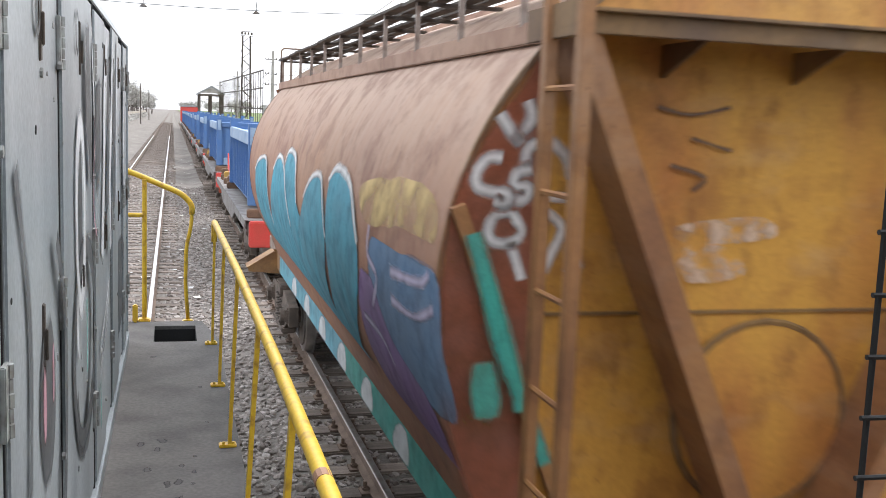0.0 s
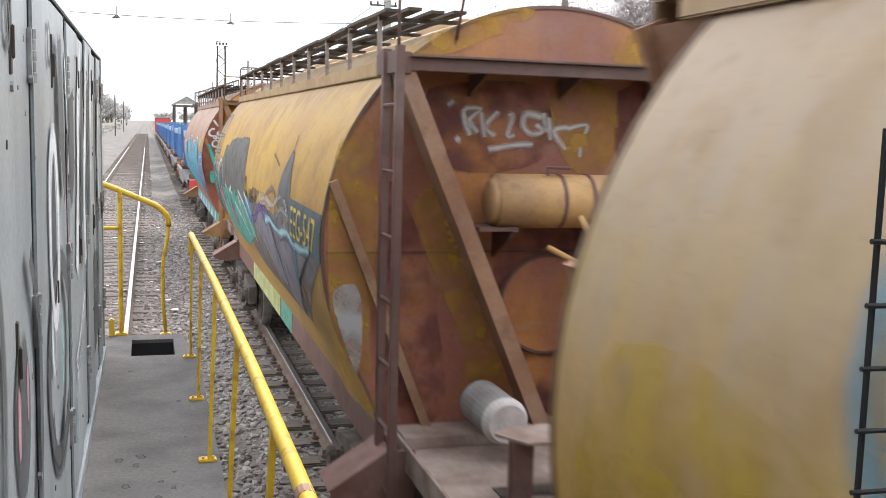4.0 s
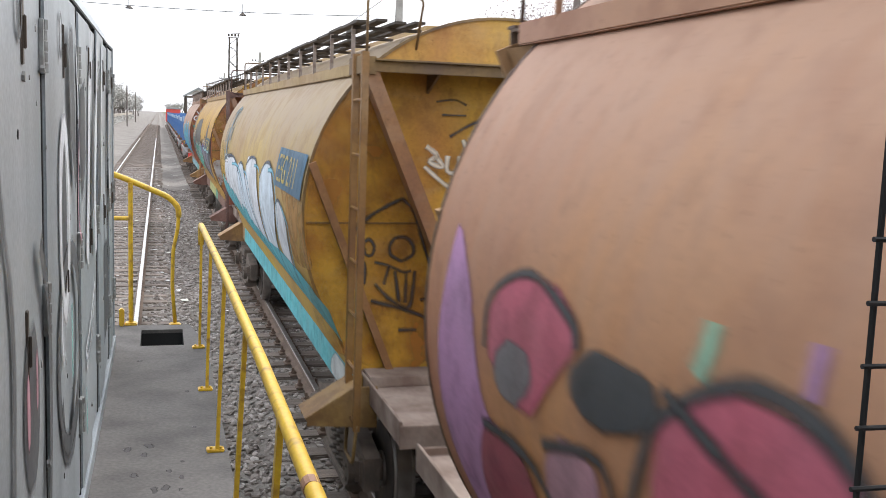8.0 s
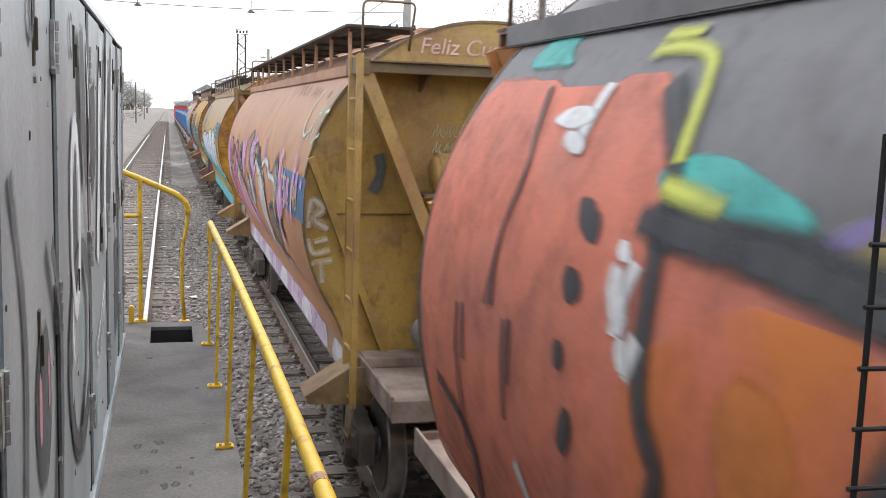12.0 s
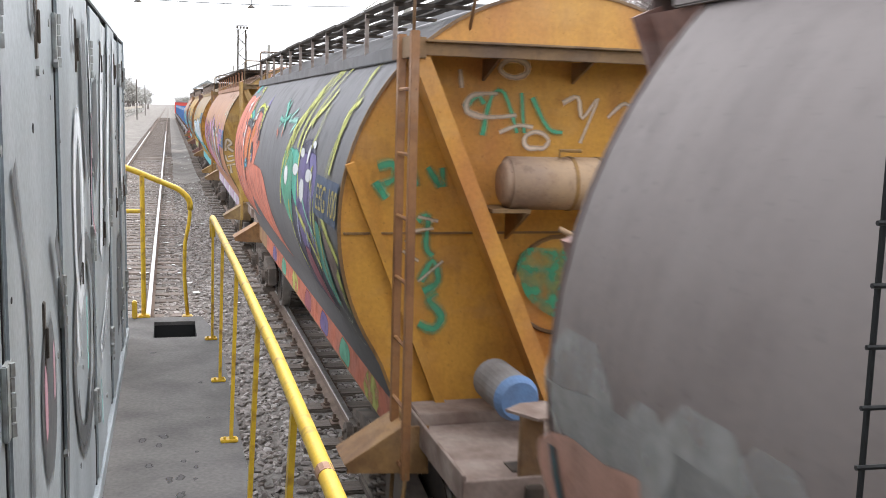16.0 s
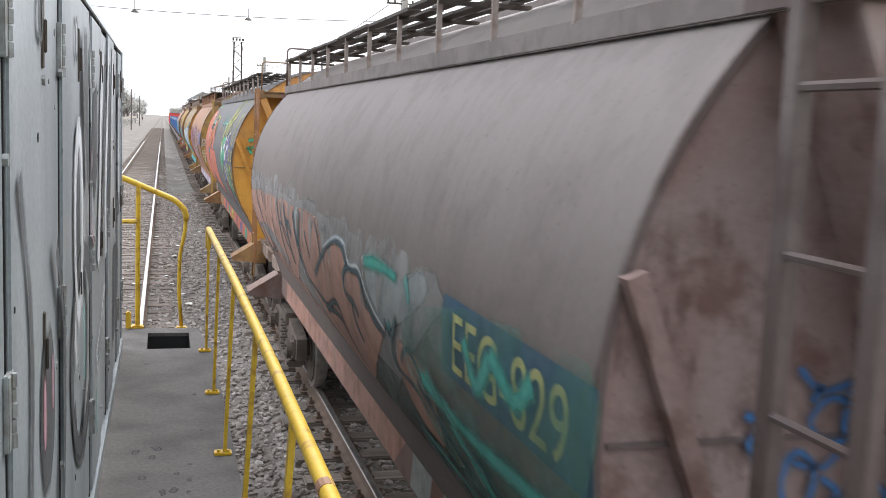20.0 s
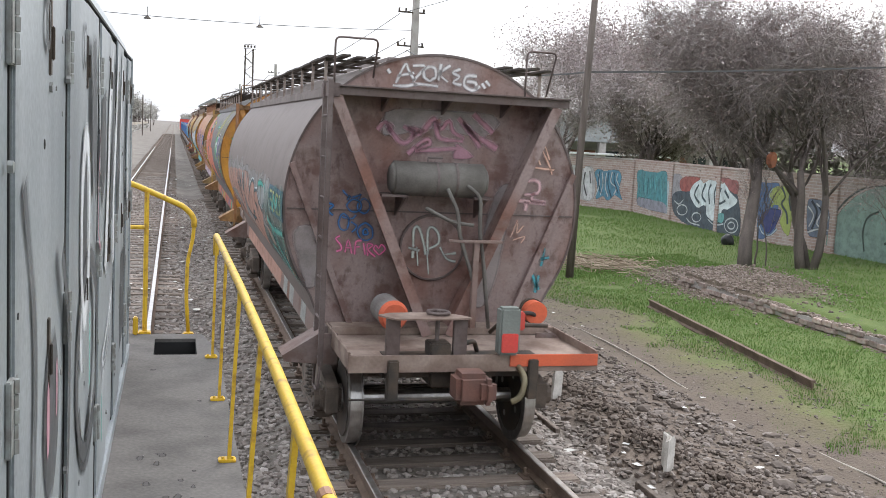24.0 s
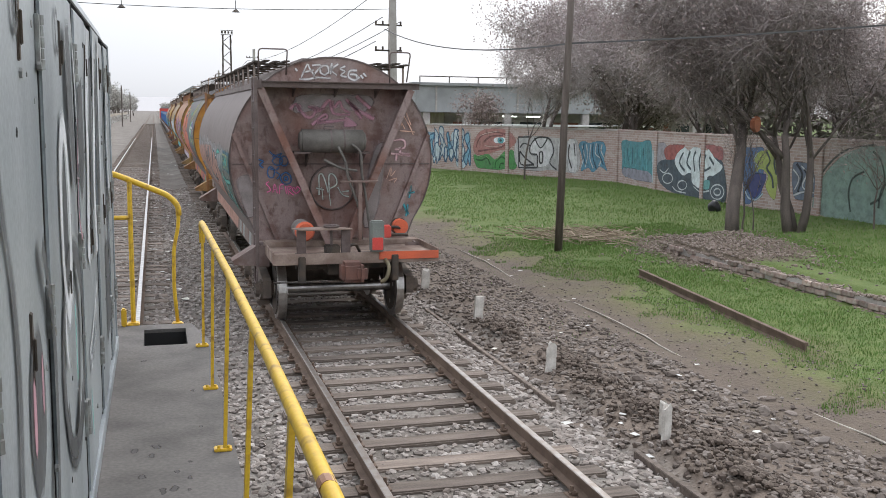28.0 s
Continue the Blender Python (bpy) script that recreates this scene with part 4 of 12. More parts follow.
            plate(v, [(sx * 1.156, 3.48), (sx * 0.126, 1.1), (sx * 0.114, 1.1), (sx * 1.144, 3.48)][::sx], 1, lo, hi)
            part("strut_web", v, brace, strut)
            v = B()
            beam(v, (sx * 1.52, back - sgn * 0.03, 2.8), (sx * 0.86, back - sgn * 0.03, 1.14), 0.06, 0.055, (0, 1, 0))
            part("side_strut", v, brace, wg)
    for x in (-0.62, 0.02, 0.66):
        part("beam_bracket", plate(B(), [(0.02, 3.5), (RING - 0.01, 3.5), (RING - 0.01, 3.36), (0.1, 3.47)], 0, x - 0.01, x + 0.01), dark, wg)
    lad = stile or dark
    for y in (-0.2, 0.14):
        me = shared("stile" + lad.name, lambda: ("ladder_stile", box(B(), (-1.265, -0.03, 0.85), (-1.215, 0.03, 3.62), 0.004), lad, False))
        st = new("ladder_stile", me)
        st.parent, st.location = wg, (0, y, 0)
        ob = new("ladder_stile", me)
        ob.parent, ob.location = wg, (2.47, BODY + RING - y, 0)
    for k in range(7):
        z = 3.28 - k * 0.395
        make_rung.m = lad
        me = shared("rung" + lad.name, make_rung)
        rg = new("ladder_rung", me)
        rg.parent, rg.location = wg, (-1.25, -0.03, z)
    # step strap below the ladder
    part("step_strap", tube(B(), rounded([(-1.24, 0.12, 0.9), (-1.26, 0.1, 0.6), (-1.26, -0.2, 0.6), (-1.24, -0.22, 0.9)], 0.05), 0.014, 6), dark, wg, "bent foot step below the ladder", True)
    # manhole, and the air reservoir with its pipes
    mz, mr = (1.97, 0.33) if tank else (1.85, 0.43)
    mh = B()
    disc(mh, (-0.02, RING - 0.015, mz), (0, 1, 0), mr, 0.03, 28)
    manhole = part("manhole", mh, end, wg, "round inspection plate")
    ring = B()
    tube(ring, [(-0.02 + (mr + 0.01) * math.cos(k * math.tau / 28), RING - 0.02, mz + (mr + 0.01) * math.sin(k * math.tau / 28)) for k in range(29)], 0.018, 6)
    part("manhole_rim", ring, dark, manhole)
    if tank:
        t = B()
        for pts, r0, r1 in ((((-0.57, 0.1, 2.7), (-0.53, 0.1, 2.7)), 0.12, 0.165), (((-0.53, 0.1, 2.7), (0.4, 0.1, 2.7)), 0.175, 0.175), (((0.4, 0.1, 2.7), (0.44, 0.1, 2.7)), 0.165, 0.12)):
            tube(t, pts, r0, 32, r1)
        res = part("air_reservoir", t, vessel or trim, wg, "horizontal air reservoir cylinder", True)
        for x in (-0.1, 0.1):
            part("reservoir_band", tube(B(), [(x - 0.012, 0.1, 2.7), (x + 0.012, 0.1, 2.7)], 0.181, 32), dark, res)
        part("drain_cock", tube(B(), [(-0.2, 0.02, 2.87), (-0.2, 0.02, 2.92), (-0.05, 0.02, 2.92)], 0.012, 6), dark, res)
        for x0, x1, x2 in ((-0.66, -0.4, -0.45), (0.3, 0.5, 0.4)):
            st = B()
            plate(st, [(-0.1, 2.52), (0.34, 2.52), (0.34, 2.3)], 0, x2, x2 + 0.02)
            box(st, (x0, -0.02, 2.515), (x1, 0.3, 2.54))
            part("reservoir_bracket", st, dark, res)
        for pts in (((0.0, -0.06, 2.62), (0.1, -0.12, 2.4), (0.14, -0.1, 2.15), (0.32, -0.05, 1.7), (0.36, -0.05, 1.2)), ((0.2, -0.06, 2.66), (0.34, -0.1, 2.56), (0.36, -0.06, 2.2), (0.42, -0.05, 1.9), (0.5, -0.1, 1.2)), ((-0.22, -0.08, 2.42), (0.04, -0.1, 2.29), (0.28, -0.1, 2.26))):
            part("brake_pipe", tube(B(), rounded(pts, 0.08), 0.02, 6), vessel or trim, wg, "", True)
        br = B()
        box(br, (0.03, -0.12, 2.08), (0.6, -0.06, 2.11), 0.006)
        box(br, (0.3, -0.1, 1.2), (0.36, -0.04, 2.09), 0.006)
        part("brake_lever", br, trim, wg)
        cyl = B()
        tube(cyl, [(-0.55, 0.16, 1.37), (-0.55, -0.3, 1.37)], 0.145, 28)
        brake = part("brake_cylinder", cyl, FLAT_GREY, wg, "brake cylinder on the platform")
        part("cylinder_cap", tube(B(), [(-0.55, -0.29, 1.37), (-0.55, -0.33, 1.37), (-0.55, -0.36, 1.37)], 0.15, 28, 0.12), tank, brake, "coloured cylinder cover")
        part("brake_valve_table", plate(B(), [(-0.82, -0.86), (-0.7, -1.06), (-0.12, -1.04), (0.04, -1.0), (-0.02, -0.88), (-0.16, -0.76), (-0.3, -0.72), (-0.7, -0.76)], 2, 1.47, 1.486), PLATFORM_DUST, wg, "bent plate on two brackets")
        for x in (-0.76, -0.12):
            part("table_bracket", box(B(), (x, -0.98, 0.95), (x + 0.13, -0.92, 1.47), 0.006), dark, wg)
        hub = part("hand_brake_wheel", tube(B(), [(-0.25 + 0.1 * math.cos(k * math.tau / 20), -0.86 + 0.1 * math.sin(k * math.tau / 20), 1.51) for k in range(21)], 0.018, 6), dark, wg, "small horizontal hand wheel", True)
        part("spindle", tube(B(), [(-0.25, -0.86, 0.95), (-0.25, -0.86, 1.53)], 0.022, 8), dark, hub)
        pedal = part("ratchet_box", box(B(), (-0.34, -0.98, 1.09), (-0.14, -0.76, 1.24), 0.012), STEEL_DARK, wg)
    # platforms, side gussets, couplers
    for y0, y1 in ((-1.02, RING), (BODY, BODY + 1.85)):
        p = B()
        box(p, (-1.11, y0 - 0.01, 1.06), (1.32, y1 + 0.01, 1.09))
        yy = y0 if y0 < 0 else y1
        deck_ob = part("end_platform", p, floor_paint, wg, "dusty end platform with a raised lip")
        for lo, hi in (((-1.11, yy - 0.012, 0.98), (1.32, yy + 0.012, 1.14)), ((-1.112, y0, 1.0), (-1.09, y1, 1.17)), ((1.3, y0, 1.0), (1.322, y1, 1.17))):
            part("platform_lip", box(B(), lo, hi, 0.004), floor_paint, deck_ob)
        ledge = (RING - 0.3, RING) if y0 < 0 else (BODY, BODY + 0.3)
        part("platform_ledge", box(B(), (-1.08, ledge[0], 1.092), (1.3, ledge[1], 1.17), 0.006), floor_paint, deck_ob)
        u = B()
        box(u, (-0.75, y0 + 0.2, 0.88), (0.75, y0 + 0.35, 1.1))
        for x in (-0.75, 0.6):
            box(u, (x, yy - 0.06, 0.72), (x + 0.1, yy + 0.06, 1.1), 0.01)
        part("end_sill", u, STEEL_DARK, wg)
    for y in (0.12, BODY + 0.25):
        for sx in (-1, 1):
            g = B()
            pts = [(1.05, 0.82), (1.58, 0.86), (1.58, 0.92), (1.22, 1.14), (1.05, 1.14)]
            plate(g, [(sx * a, b) for a, b in pts], 1, y - 0.17, y - 0.15)
            plate(g, [(sx * a, b) for a, b in pts], 1, y + 0.15, y + 0.17)
            plate(g, [(sx * a, b) for a, b in ((1.6, 0.92), (1.22, 1.155), (1.2, 1.14), (1.58, 0.9))], 1, y - 0.18, y + 0.18)
            part("side_gusset", g, trim, wg, "wedge shaped jacking bracket")
    bogie(wg, 0.95)
    bogie(wg, BODY - 0.35)
    put("coupler", make_coupler, wg, pose(0, -1.0, 0))
    put("coupler", make_coupler, wg, pose(0, BODY + 1.9, 0, 0, 0, 180))
    return wg


def patch(wg, outline, colour, label="sprayed colour patch", off=0.004, smooth=True, place=None):
    bm = B()
    blob(bm, curve(outline, True, 4) if smooth else outline, place or on_tank, off, 0.035, 0.05 if smooth else 0)
    return part("graffiti", bm, colour, wg, label)


def stroke(wg, lines_, width, colour, label="sprayed line", off=0.01, place=None, smooth=True):
    for ln in lines_:
        bm = B()
        ribbon(bm, curve(ln, False, 4) if smooth else ln, width, place or on_tank, off)
        last = part("graffiti", bm, colour, wg, label)
    return last


def scrawl(wg, words, colour, label, place=None, grow=0.85, slant=0.1):
    """Hand-sprayed words; each letter is a part. words: text, place across, height, size, stroke width."""
    first = None
    for text, u, v, h, width in words:
        for i, c in enumerate(text):
            if c != " ":
                bm = B()
                tag(bm, c, u + i * h * grow, v, h, width, place or on_end, slant)
                ob = part("graffiti_letter" if first else "graffiti", bm, colour, first or wg, "" if first else label)
                first = first or ob
    return first


def number_board(wg, u0, u1, v0, v1, text, colour, ink, size, label):
    patch(wg, [(u0, v0), (u1, v0), (u1, v1), (u0, v1)], colour, label, 0.013, False)
    lettering(text, size, u1 - 0.14, v0 + (v1 - v0 - size * 0.7) / 2, on_tank, 0.02, wg, ink, 0, -1)


PLATFORM_DUST = shade("dusty_platform_plate", (0.3, 0.235, 0.195), (0.17, 0.115, 0.09), 0.9, 0, 3.5, 0.5, 30, 0.3, 0.004)

# ---- sprayed lettering on the locomotive's hood ----
DECK_STAIN = spray(0.05, 0.045, 0.04)


def on_hood(u, v, off):
    return Vector((HX + 0.014 + off, u, v))


DARK_SPRAY, PALE_SPRAY, PINK_SPRAY, TEAL_SPRAY = spray(0.06, 0.065, 0.07), spray(0.58, 0.6, 0.62), spray(0.5, 0.27, 0.32), spray(0.2, 0.46, 0.42)


def ellipse(cy, cz, ry, rz, n=20):
    return [(cy + ry * math.cos(k * math.tau / n), cz + rz * math.sin(k * math.tau / n)) for k in range(n)]


def hood_patch(pts, colour, off=0.002):
    bm = B()
    blob(bm, pts, on_hood, off, 0.06, 0.035)
    part("graffiti", bm, colour, loco, "faded sprayed patch on the hood doors")


def hood_line(pts, width, colour, off=0.005, closed=False):
    bm = B()
    ribbon(bm, curve(pts, closed, 5), width * 1.35, on_hood, off)
    part("graffiti", bm, colour, loco, "faded sprayed line on the hood doors")


hood_patch(ellipse(2.72, 2.3, 0.2, 0.26), DARK_SPRAY)
hood_patch(ellipse(2.63, 2.32, 0.05, 0.12), PINK_SPRAY, 0.004)
hood_patch(ellipse(2.83, 2.36, 0.035, 0.1), PINK_SPRAY, 0.004)
hood_line([(2.95, 2.75), (3.15, 2.5), (3.2, 2.2), (3.1, 1.8), (2.95, 1.5)], 0.05, DARK_SPRAY)
hood_line(ellipse(3.95, 2.2, 0.48, 0.38, 10), 0.07, DARK_SPRAY, closed=True)
hood_line([(3.55, 2.05), (3.7, 1.85), (4.0, 1.78), (4.3, 1.9)], 0.1, DARK_SPRAY, 0.004)
hood_patch(ellipse(3.76, 2.72, 0.13, 0.3), DARK_SPRAY, 0.002)
hood_line(ellipse(3.76, 2.73, 0.17, 0.34, 12), 0.085, PALE_SPRAY, 0.006, True)
hood_line([(3.62, 2.45), (3.6, 2.3), (3.66, 2.2)], 0.05, PALE_SPRAY, 0.006)
hood_patch([(4.05, 3.5), (4.25, 3.5), (4.4, 2.85), (4.3, 2.78), (4.05, 3.1)], DARK_SPRAY)
hood_patch([(4.6, 3.25), (4.9, 3.3), (4.95, 2.9), (4.7, 2.7), (4.55, 2.9)], DARK_SPRAY)
hood_line([(4.3, 3.55), (4.45, 3.2), (4.5, 2.9)], 0.03, PALE_SPRAY)
hood_line([(4.5, 3.1), (4.42, 2.7), (4.6, 2.55)], 0.025, PINK_SPRAY)
hood_line([(5.4, 3.5), (5.2, 3.2), (5.1, 2.8), (4.95, 2.4)], 0.13, PALE_SPRAY)
hood_line([(5.9, 3.5), (5.75, 3.1), (5.6, 2.7), (5.65, 2.35)], 0.12, PALE_SPRAY)
hood_line([(6.4, 3.55), (6.3, 3.2), (6.25, 2.6)], 0.1, PALE_SPRAY)
hood_patch([(5.45, 3.4), (5.7, 3.45), (5.55, 2.6), (5.35, 2.55)], DARK_SPRAY, 0.001)
hood_patch([(5.95, 3.3), (6.2, 3.4), (6.15, 2.5), (5.95, 2.5)], DARK_SPRAY, 0.001)
hood_line([(5.5, 2.2), (5.3, 2.12), (5.0, 2.02), (4.8, 1.98), (5.0, 1.92), (5.35, 2.02)], 0.035, PALE_SPRAY)
hood_line([(5.45, 2.1), (5.2, 1.95), (4.85, 1.88)], 0.03, PALE_SPRAY)
hood_line([(6.8, 3.4), (6.7, 2.9), (6.9, 2.3), (7.2, 2.1)], 0.1, DARK_SPRAY)
hood_line([(7.3, 3.3), (7.2, 2.8), (7.4, 2.4)], 0.08, PALE_SPRAY)
hood_patch([(6.5, 2.3), (7.0, 2.3), (7.1, 1.7), (6.5, 1.6)], DARK_SPRAY, 0.001)
hood_line(ellipse(2.57, 3.39, 0.045, 0.06, 8), 0.02, DARK_SPRAY, closed=True)
hood_line(ellipse(3.68, 3.41, 0.05, 0.07, 8), 0.02, DARK_SPRAY, closed=True)
hood_line([(4.02, 2.36), (4.03, 2.05)], 0.035, TEAL_SPRAY)
hood_line([(2.2, 1.9), (2.2, 1.45)], 0.03, TEAL_SPRAY)
hood_line([(4.8, 1.8), (4.85, 1.55)], 0.03, TEAL_SPRAY)
hood_line([(2.15, 3.0), (2.35, 2.6), (2.3, 2.1), (2.1, 1.7)], 0.04, DARK_SPRAY)


def on_deck(u, v, off):
    return Vector((u, v, DZ + 0.001 + off))


rd = random.Random(12)
for i in range(22):
    cu, cv = (rd.gauss(-2.62, 0.1), rd.gauss(5.0, 0.35)) if i < 12 else (rd.uniform(-2.95, -2.35), rd.uniform(2.6, 8.0))
    q = rd.uniform(0.01, 0.035)
    bm = B()
    blob(bm, curve([(cu + q * math.cos(a) * rd.uniform(0.6, 1.5), cv + 1.5 * q * math.sin(a) * rd.uniform(0.6, 1.4)) for a in np.linspace(0, math.tau, 8)[:-1]], True, 3), on_deck, 0.0004 * (i % 4), 0.02, 0.02)
    part("stain", bm, DECK_STAIN, loco, "dark stain on the walkway")


# ---- the six hoppers, each with its own paint ----
def P(*c):
    return spray(*c)


def thin_spray(name, colour, least, most, scale=3.0):
    """A thin coat of spray paint that lets the paint below show through, more in some places than in others."""
    m = bpy.data.materials.new(name)
    m.use_nodes = True
    n, li = m.node_tree.nodes, m.node_tree.links
    b = n["Principled BSDF"]
    b.inputs["Base Color"].default_value = (*colour, 1)
    b.inputs["Roughness"].default_value = 0.75
    co, tex, mp = n.new("ShaderNodeTexCoord"), n.new("ShaderNodeTexNoise"), n.new("ShaderNodeMapRange")
    tex.inputs["Scale"].default_value = scale
    tex.inputs["Detail"].default_value = 6
    mp.inputs["From Min"].default_value, mp.inputs["From Max"].default_value = 0.36, 0.64
    mp.inputs["To Min"].default_value, mp.inputs["To Max"].default_value = least, most
    li.new(co.outputs["Object"], tex.inputs["Vector"])
    li.new(tex.outputs["Fac"], mp.inputs["Value"])
    li.new(mp.outputs["Result"], b.inputs["Alpha"])
    return m


RUST = (0.16, 0.065, 0.035)
DUST = (0.36, 0.31, 0.28)
WHITE, YELLOW_INK, TEAL, BLACK_INK = (0.75, 0.75, 0.74), (0.72, 0.52, 0.08), (0.04, 0.4, 0.36), (0.03, 0.03, 0.035)
PALE_STEEL = shade("pale_worn_stanchion_paint", (0.42, 0.37, 0.33), (0.22, 0.16, 0.13), 0.7, 0.1, 5)


def paints(key, body, rust, dust, end, end_rust, rusty=0.5, low=2.2, high=3.4, dusty=0.85, blotch=0.4, end_blotch=0.5):
    return (weathered(key + "_tank_paint", body, rust, dust, low, high, rusty, dusty, blotch=blotch), weathered(key + "_end_paint", end, end_rust, DUST, 3.0, 5.5, 0.5, 0.35, blotch=end_blotch, edge=(0.42, 0.6)),
            weathered(key + "_roof_paint", [c * 0.9 for c in body], rust, dust, 2.0, 3.2, 0.5, 0.6), weathered(key + "_trim_paint", [c * 0.6 + 0.035 for c in end], RUST, DUST, 0.6, 3.5, 0.6, 0.5),
            weathered(key + "_dark_paint", [c * 0.4 + 0.025 for c in end], (0.08, 0.045, 0.035), DUST, 3.0, 6.0, 0.6, 0.3))


def wagon_rust_orange():
    b, e, r, t, d = paints("rust_orange", (0.34, 0.16, 0.08), (0.27, 0.115, 0.075), (0.43, 0.31, 0.235), (0.54, 0.28, 0.045), (0.38, 0.14, 0.035), blotch=0.5)
    brown = weathered("rust_orange_brace_paint", (0.34, 0.165, 0.055), RUST, DUST, 3.0, 5.5, 0.5, 0.3)
    wg = hopper("rust orange hopper wagon with blue bubble graffiti and white tags", b, e, r, t, d, None, stile=brown, pale=PALE_STEEL, brace=brown)
    patch(wg, [(9.76, 0.1), (9.13, 0.28), (8.18, 0.26), (7.99, -0.45), (7.12, -0.91), (9.89, -0.98)], P(0.05, 0.33, 0.45), "turquoise bubble graffiti letter", 0.0080)
    stroke(wg, [[(9.76, 0.1), (9.13, 0.28), (8.18, 0.26), (7.99, -0.45)]], 0.05, P(0.75, 0.75, 0.74), "white outline of a bubble letter", 0.0130)
    patch(wg, [(7.41, 0.24), (7.02, 0.41), (6.38, 0.3), (5.86, -0.2), (6.49, -0.97), (8.39, -0.99)], P(0.05, 0.33, 0.45), "turquoise bubble graffiti letter", 0.0090)
    stroke(wg, [[(7.41, 0.24), (7.02, 0.41), (6.38, 0.3), (5.86, -0.2)]], 0.05, P(0.75, 0.75, 0.74), "white outline of a bubble letter", 0.0130)
    patch(wg, [(6.42, 0.36), (6.23, 0.5), (5.62, 0.43), (5.26, 0.07), (4.55, -0.24), (4.42, -0.93), (7.19, -1.02)], P(0.05, 0.33, 0.45), "turquoise bubble graffiti letter", 0.0080)
    stroke(wg, [[(6.42, 0.36), (6.23, 0.5), (5.62, 0.43), (5.26, 0.07)]], 0.05, P(0.75, 0.75, 0.74), "white outline of a bubble letter", 0.0130)
    patch(wg, [(4.81, 0.16), (4.42, 0.36), (3.91, 0.37), (3.55, -0.02), (4.05, -0.72), (3.02, -0.9), (5.9, -1.02)], P(0.05, 0.33, 0.45), "turquoise bubble graffiti letter", 0.0090)
    stroke(wg, [[(4.81, 0.16), (4.42, 0.36), (3.91, 0.37), (3.55, -0.02)]], 0.05, P(0.75, 0.75, 0.74), "white outline of a bubble letter", 0.0130)
    patch(wg, [(3.6, 0.39), (3.32, 0.5), (2.71, 0.41), (2.28, 0.11), (2.43, -0.29), (3.67, -1.04), (4.44, -1.01), (3.65, -0.28)], P(0.05, 0.33, 0.45), "turquoise bubble graffiti letter", 0.0080)
    stroke(wg, [[(3.6, 0.39), (3.32, 0.5), (2.71, 0.41), (2.28, 0.11)]], 0.05, P(0.75, 0.75, 0.74), "white outline of a bubble letter", 0.0130)
    patch(wg, [(2.43, 0.44), (1.74, 0.54), (0.86, 0.54), (0.59, 0.35), (1.0, 0.32), (1.48, 0.3), (2.14, 0.26)], thin_spray("worn_pale_yellow_paint", (0.62, 0.46, 0.2), 0.1, 0.9, 4.0), "pale yellow painted patch", 0.0060)
    patch(wg, [(1.98, 0.15), (1.4, 0.2), (0.51, 0.22), (0.35, -0.08), (0.3, -0.4), (1.21, -0.49), (1.82, -0.24)], P(0.1, 0.2, 0.34), "dark blue sprayed ground", 0.0050)
    patch(wg, [(2.24, -0.05), (1.84, -0.05), (1.42, -0.31), (0.77, -0.5), (0.98, -0.93), (2.28, -1.01), (2.49, -0.53)], P(0.22, 0.13, 0.3), "purple sprayed ground", 0.0065)
    stroke(wg, [[(1.96, 0.25), (1.95, 0.09), (1.69, 0.0), (1.87, -0.19)], [(1.35, 0.09), (0.77, 0.13), (0.6, 0.19)], [(1.33, -0.05), (0.84, -0.04), (0.5, 0.06)], [(2.23, -0.32), (1.75, -0.35), (1.58, -0.47)]], 0.045, P(0.5, 0.45, 0.6), "lilac scrawl", 0.0110)
    patch(wg, [(0.4, 0.91), (5.0, 0.91), (5.0, 1.15), (0.4, 1.15)], P(0.05, 0.33, 0.28), "teal painted sill", 0.003, False, on_sill)
    patch(wg, [(5.0, 0.91), (10.4, 0.91), (10.4, 1.15), (5.0, 1.15)], P(0.12, 0.36, 0.45), "blue painted sill", 0.003, False, on_sill)
    for k in range(6):
        patch(wg, [(2.4 + k * 1.2, 0.92), (2.9 + k * 1.2, 0.93), (2.8 + k * 1.2, 1.1), (2.5 + k * 1.2, 1.14)], P(0.62, 0.64, 0.64), "white sprayed spot on the sill", 0.005, True, on_sill)
    patch(wg, [(-1.58, 2.75), (-1.28, 3.3), (-1.12, 3.4), (-1.14, 2.4), (-1.1, 1.25), (-1.3, 1.3), (-1.55, 1.9)], P(0.25, 0.07, 0.03), "rust red field beside the ladder", 0.003, place=on_end)
    stroke(wg, [[(-1.35, 3.18), (-1.29, 3.1), (-1.25, 3.06)], [(-1.23, 3.24), (-1.21, 3.16), (-1.29, 3.06)], [(-1.33, 3), (-1.39, 3), (-1.44, 2.94), (-1.43, 2.88), (-1.36, 2.86), (-1.3, 2.85), (-1.31, 2.81), (-1.36, 2.82)], [(-1.2, 2.96), (-1.26, 2.94), (-1.27, 2.89), (-1.21, 2.88), (-1.23, 2.83), (-1.28, 2.83)], [(-1.18, 3.07), (-1.22, 3.04), (-1.23, 2.97)], [(-1.28, 2.78), (-1.35, 2.76), (-1.38, 2.7), (-1.35, 2.65), (-1.27, 2.65), (-1.23, 2.7), (-1.28, 2.77)], [(-1.28, 2.65), (-1.22, 2.49)], [(-1.13, 3.08), (-1.05, 3.01), (-1.02, 2.92)], [(-1.13, 2.84), (-1.04, 2.84)], [(-1.12, 2.78), (-1.05, 2.71), (-1.09, 2.61), (-1.13, 2.52)], [(-1.02, 2.64), (-0.97, 2.55), (-1.03, 2.51)]], 0.042, P(*WHITE), "white sprayed tag", 0.01, place=on_end)
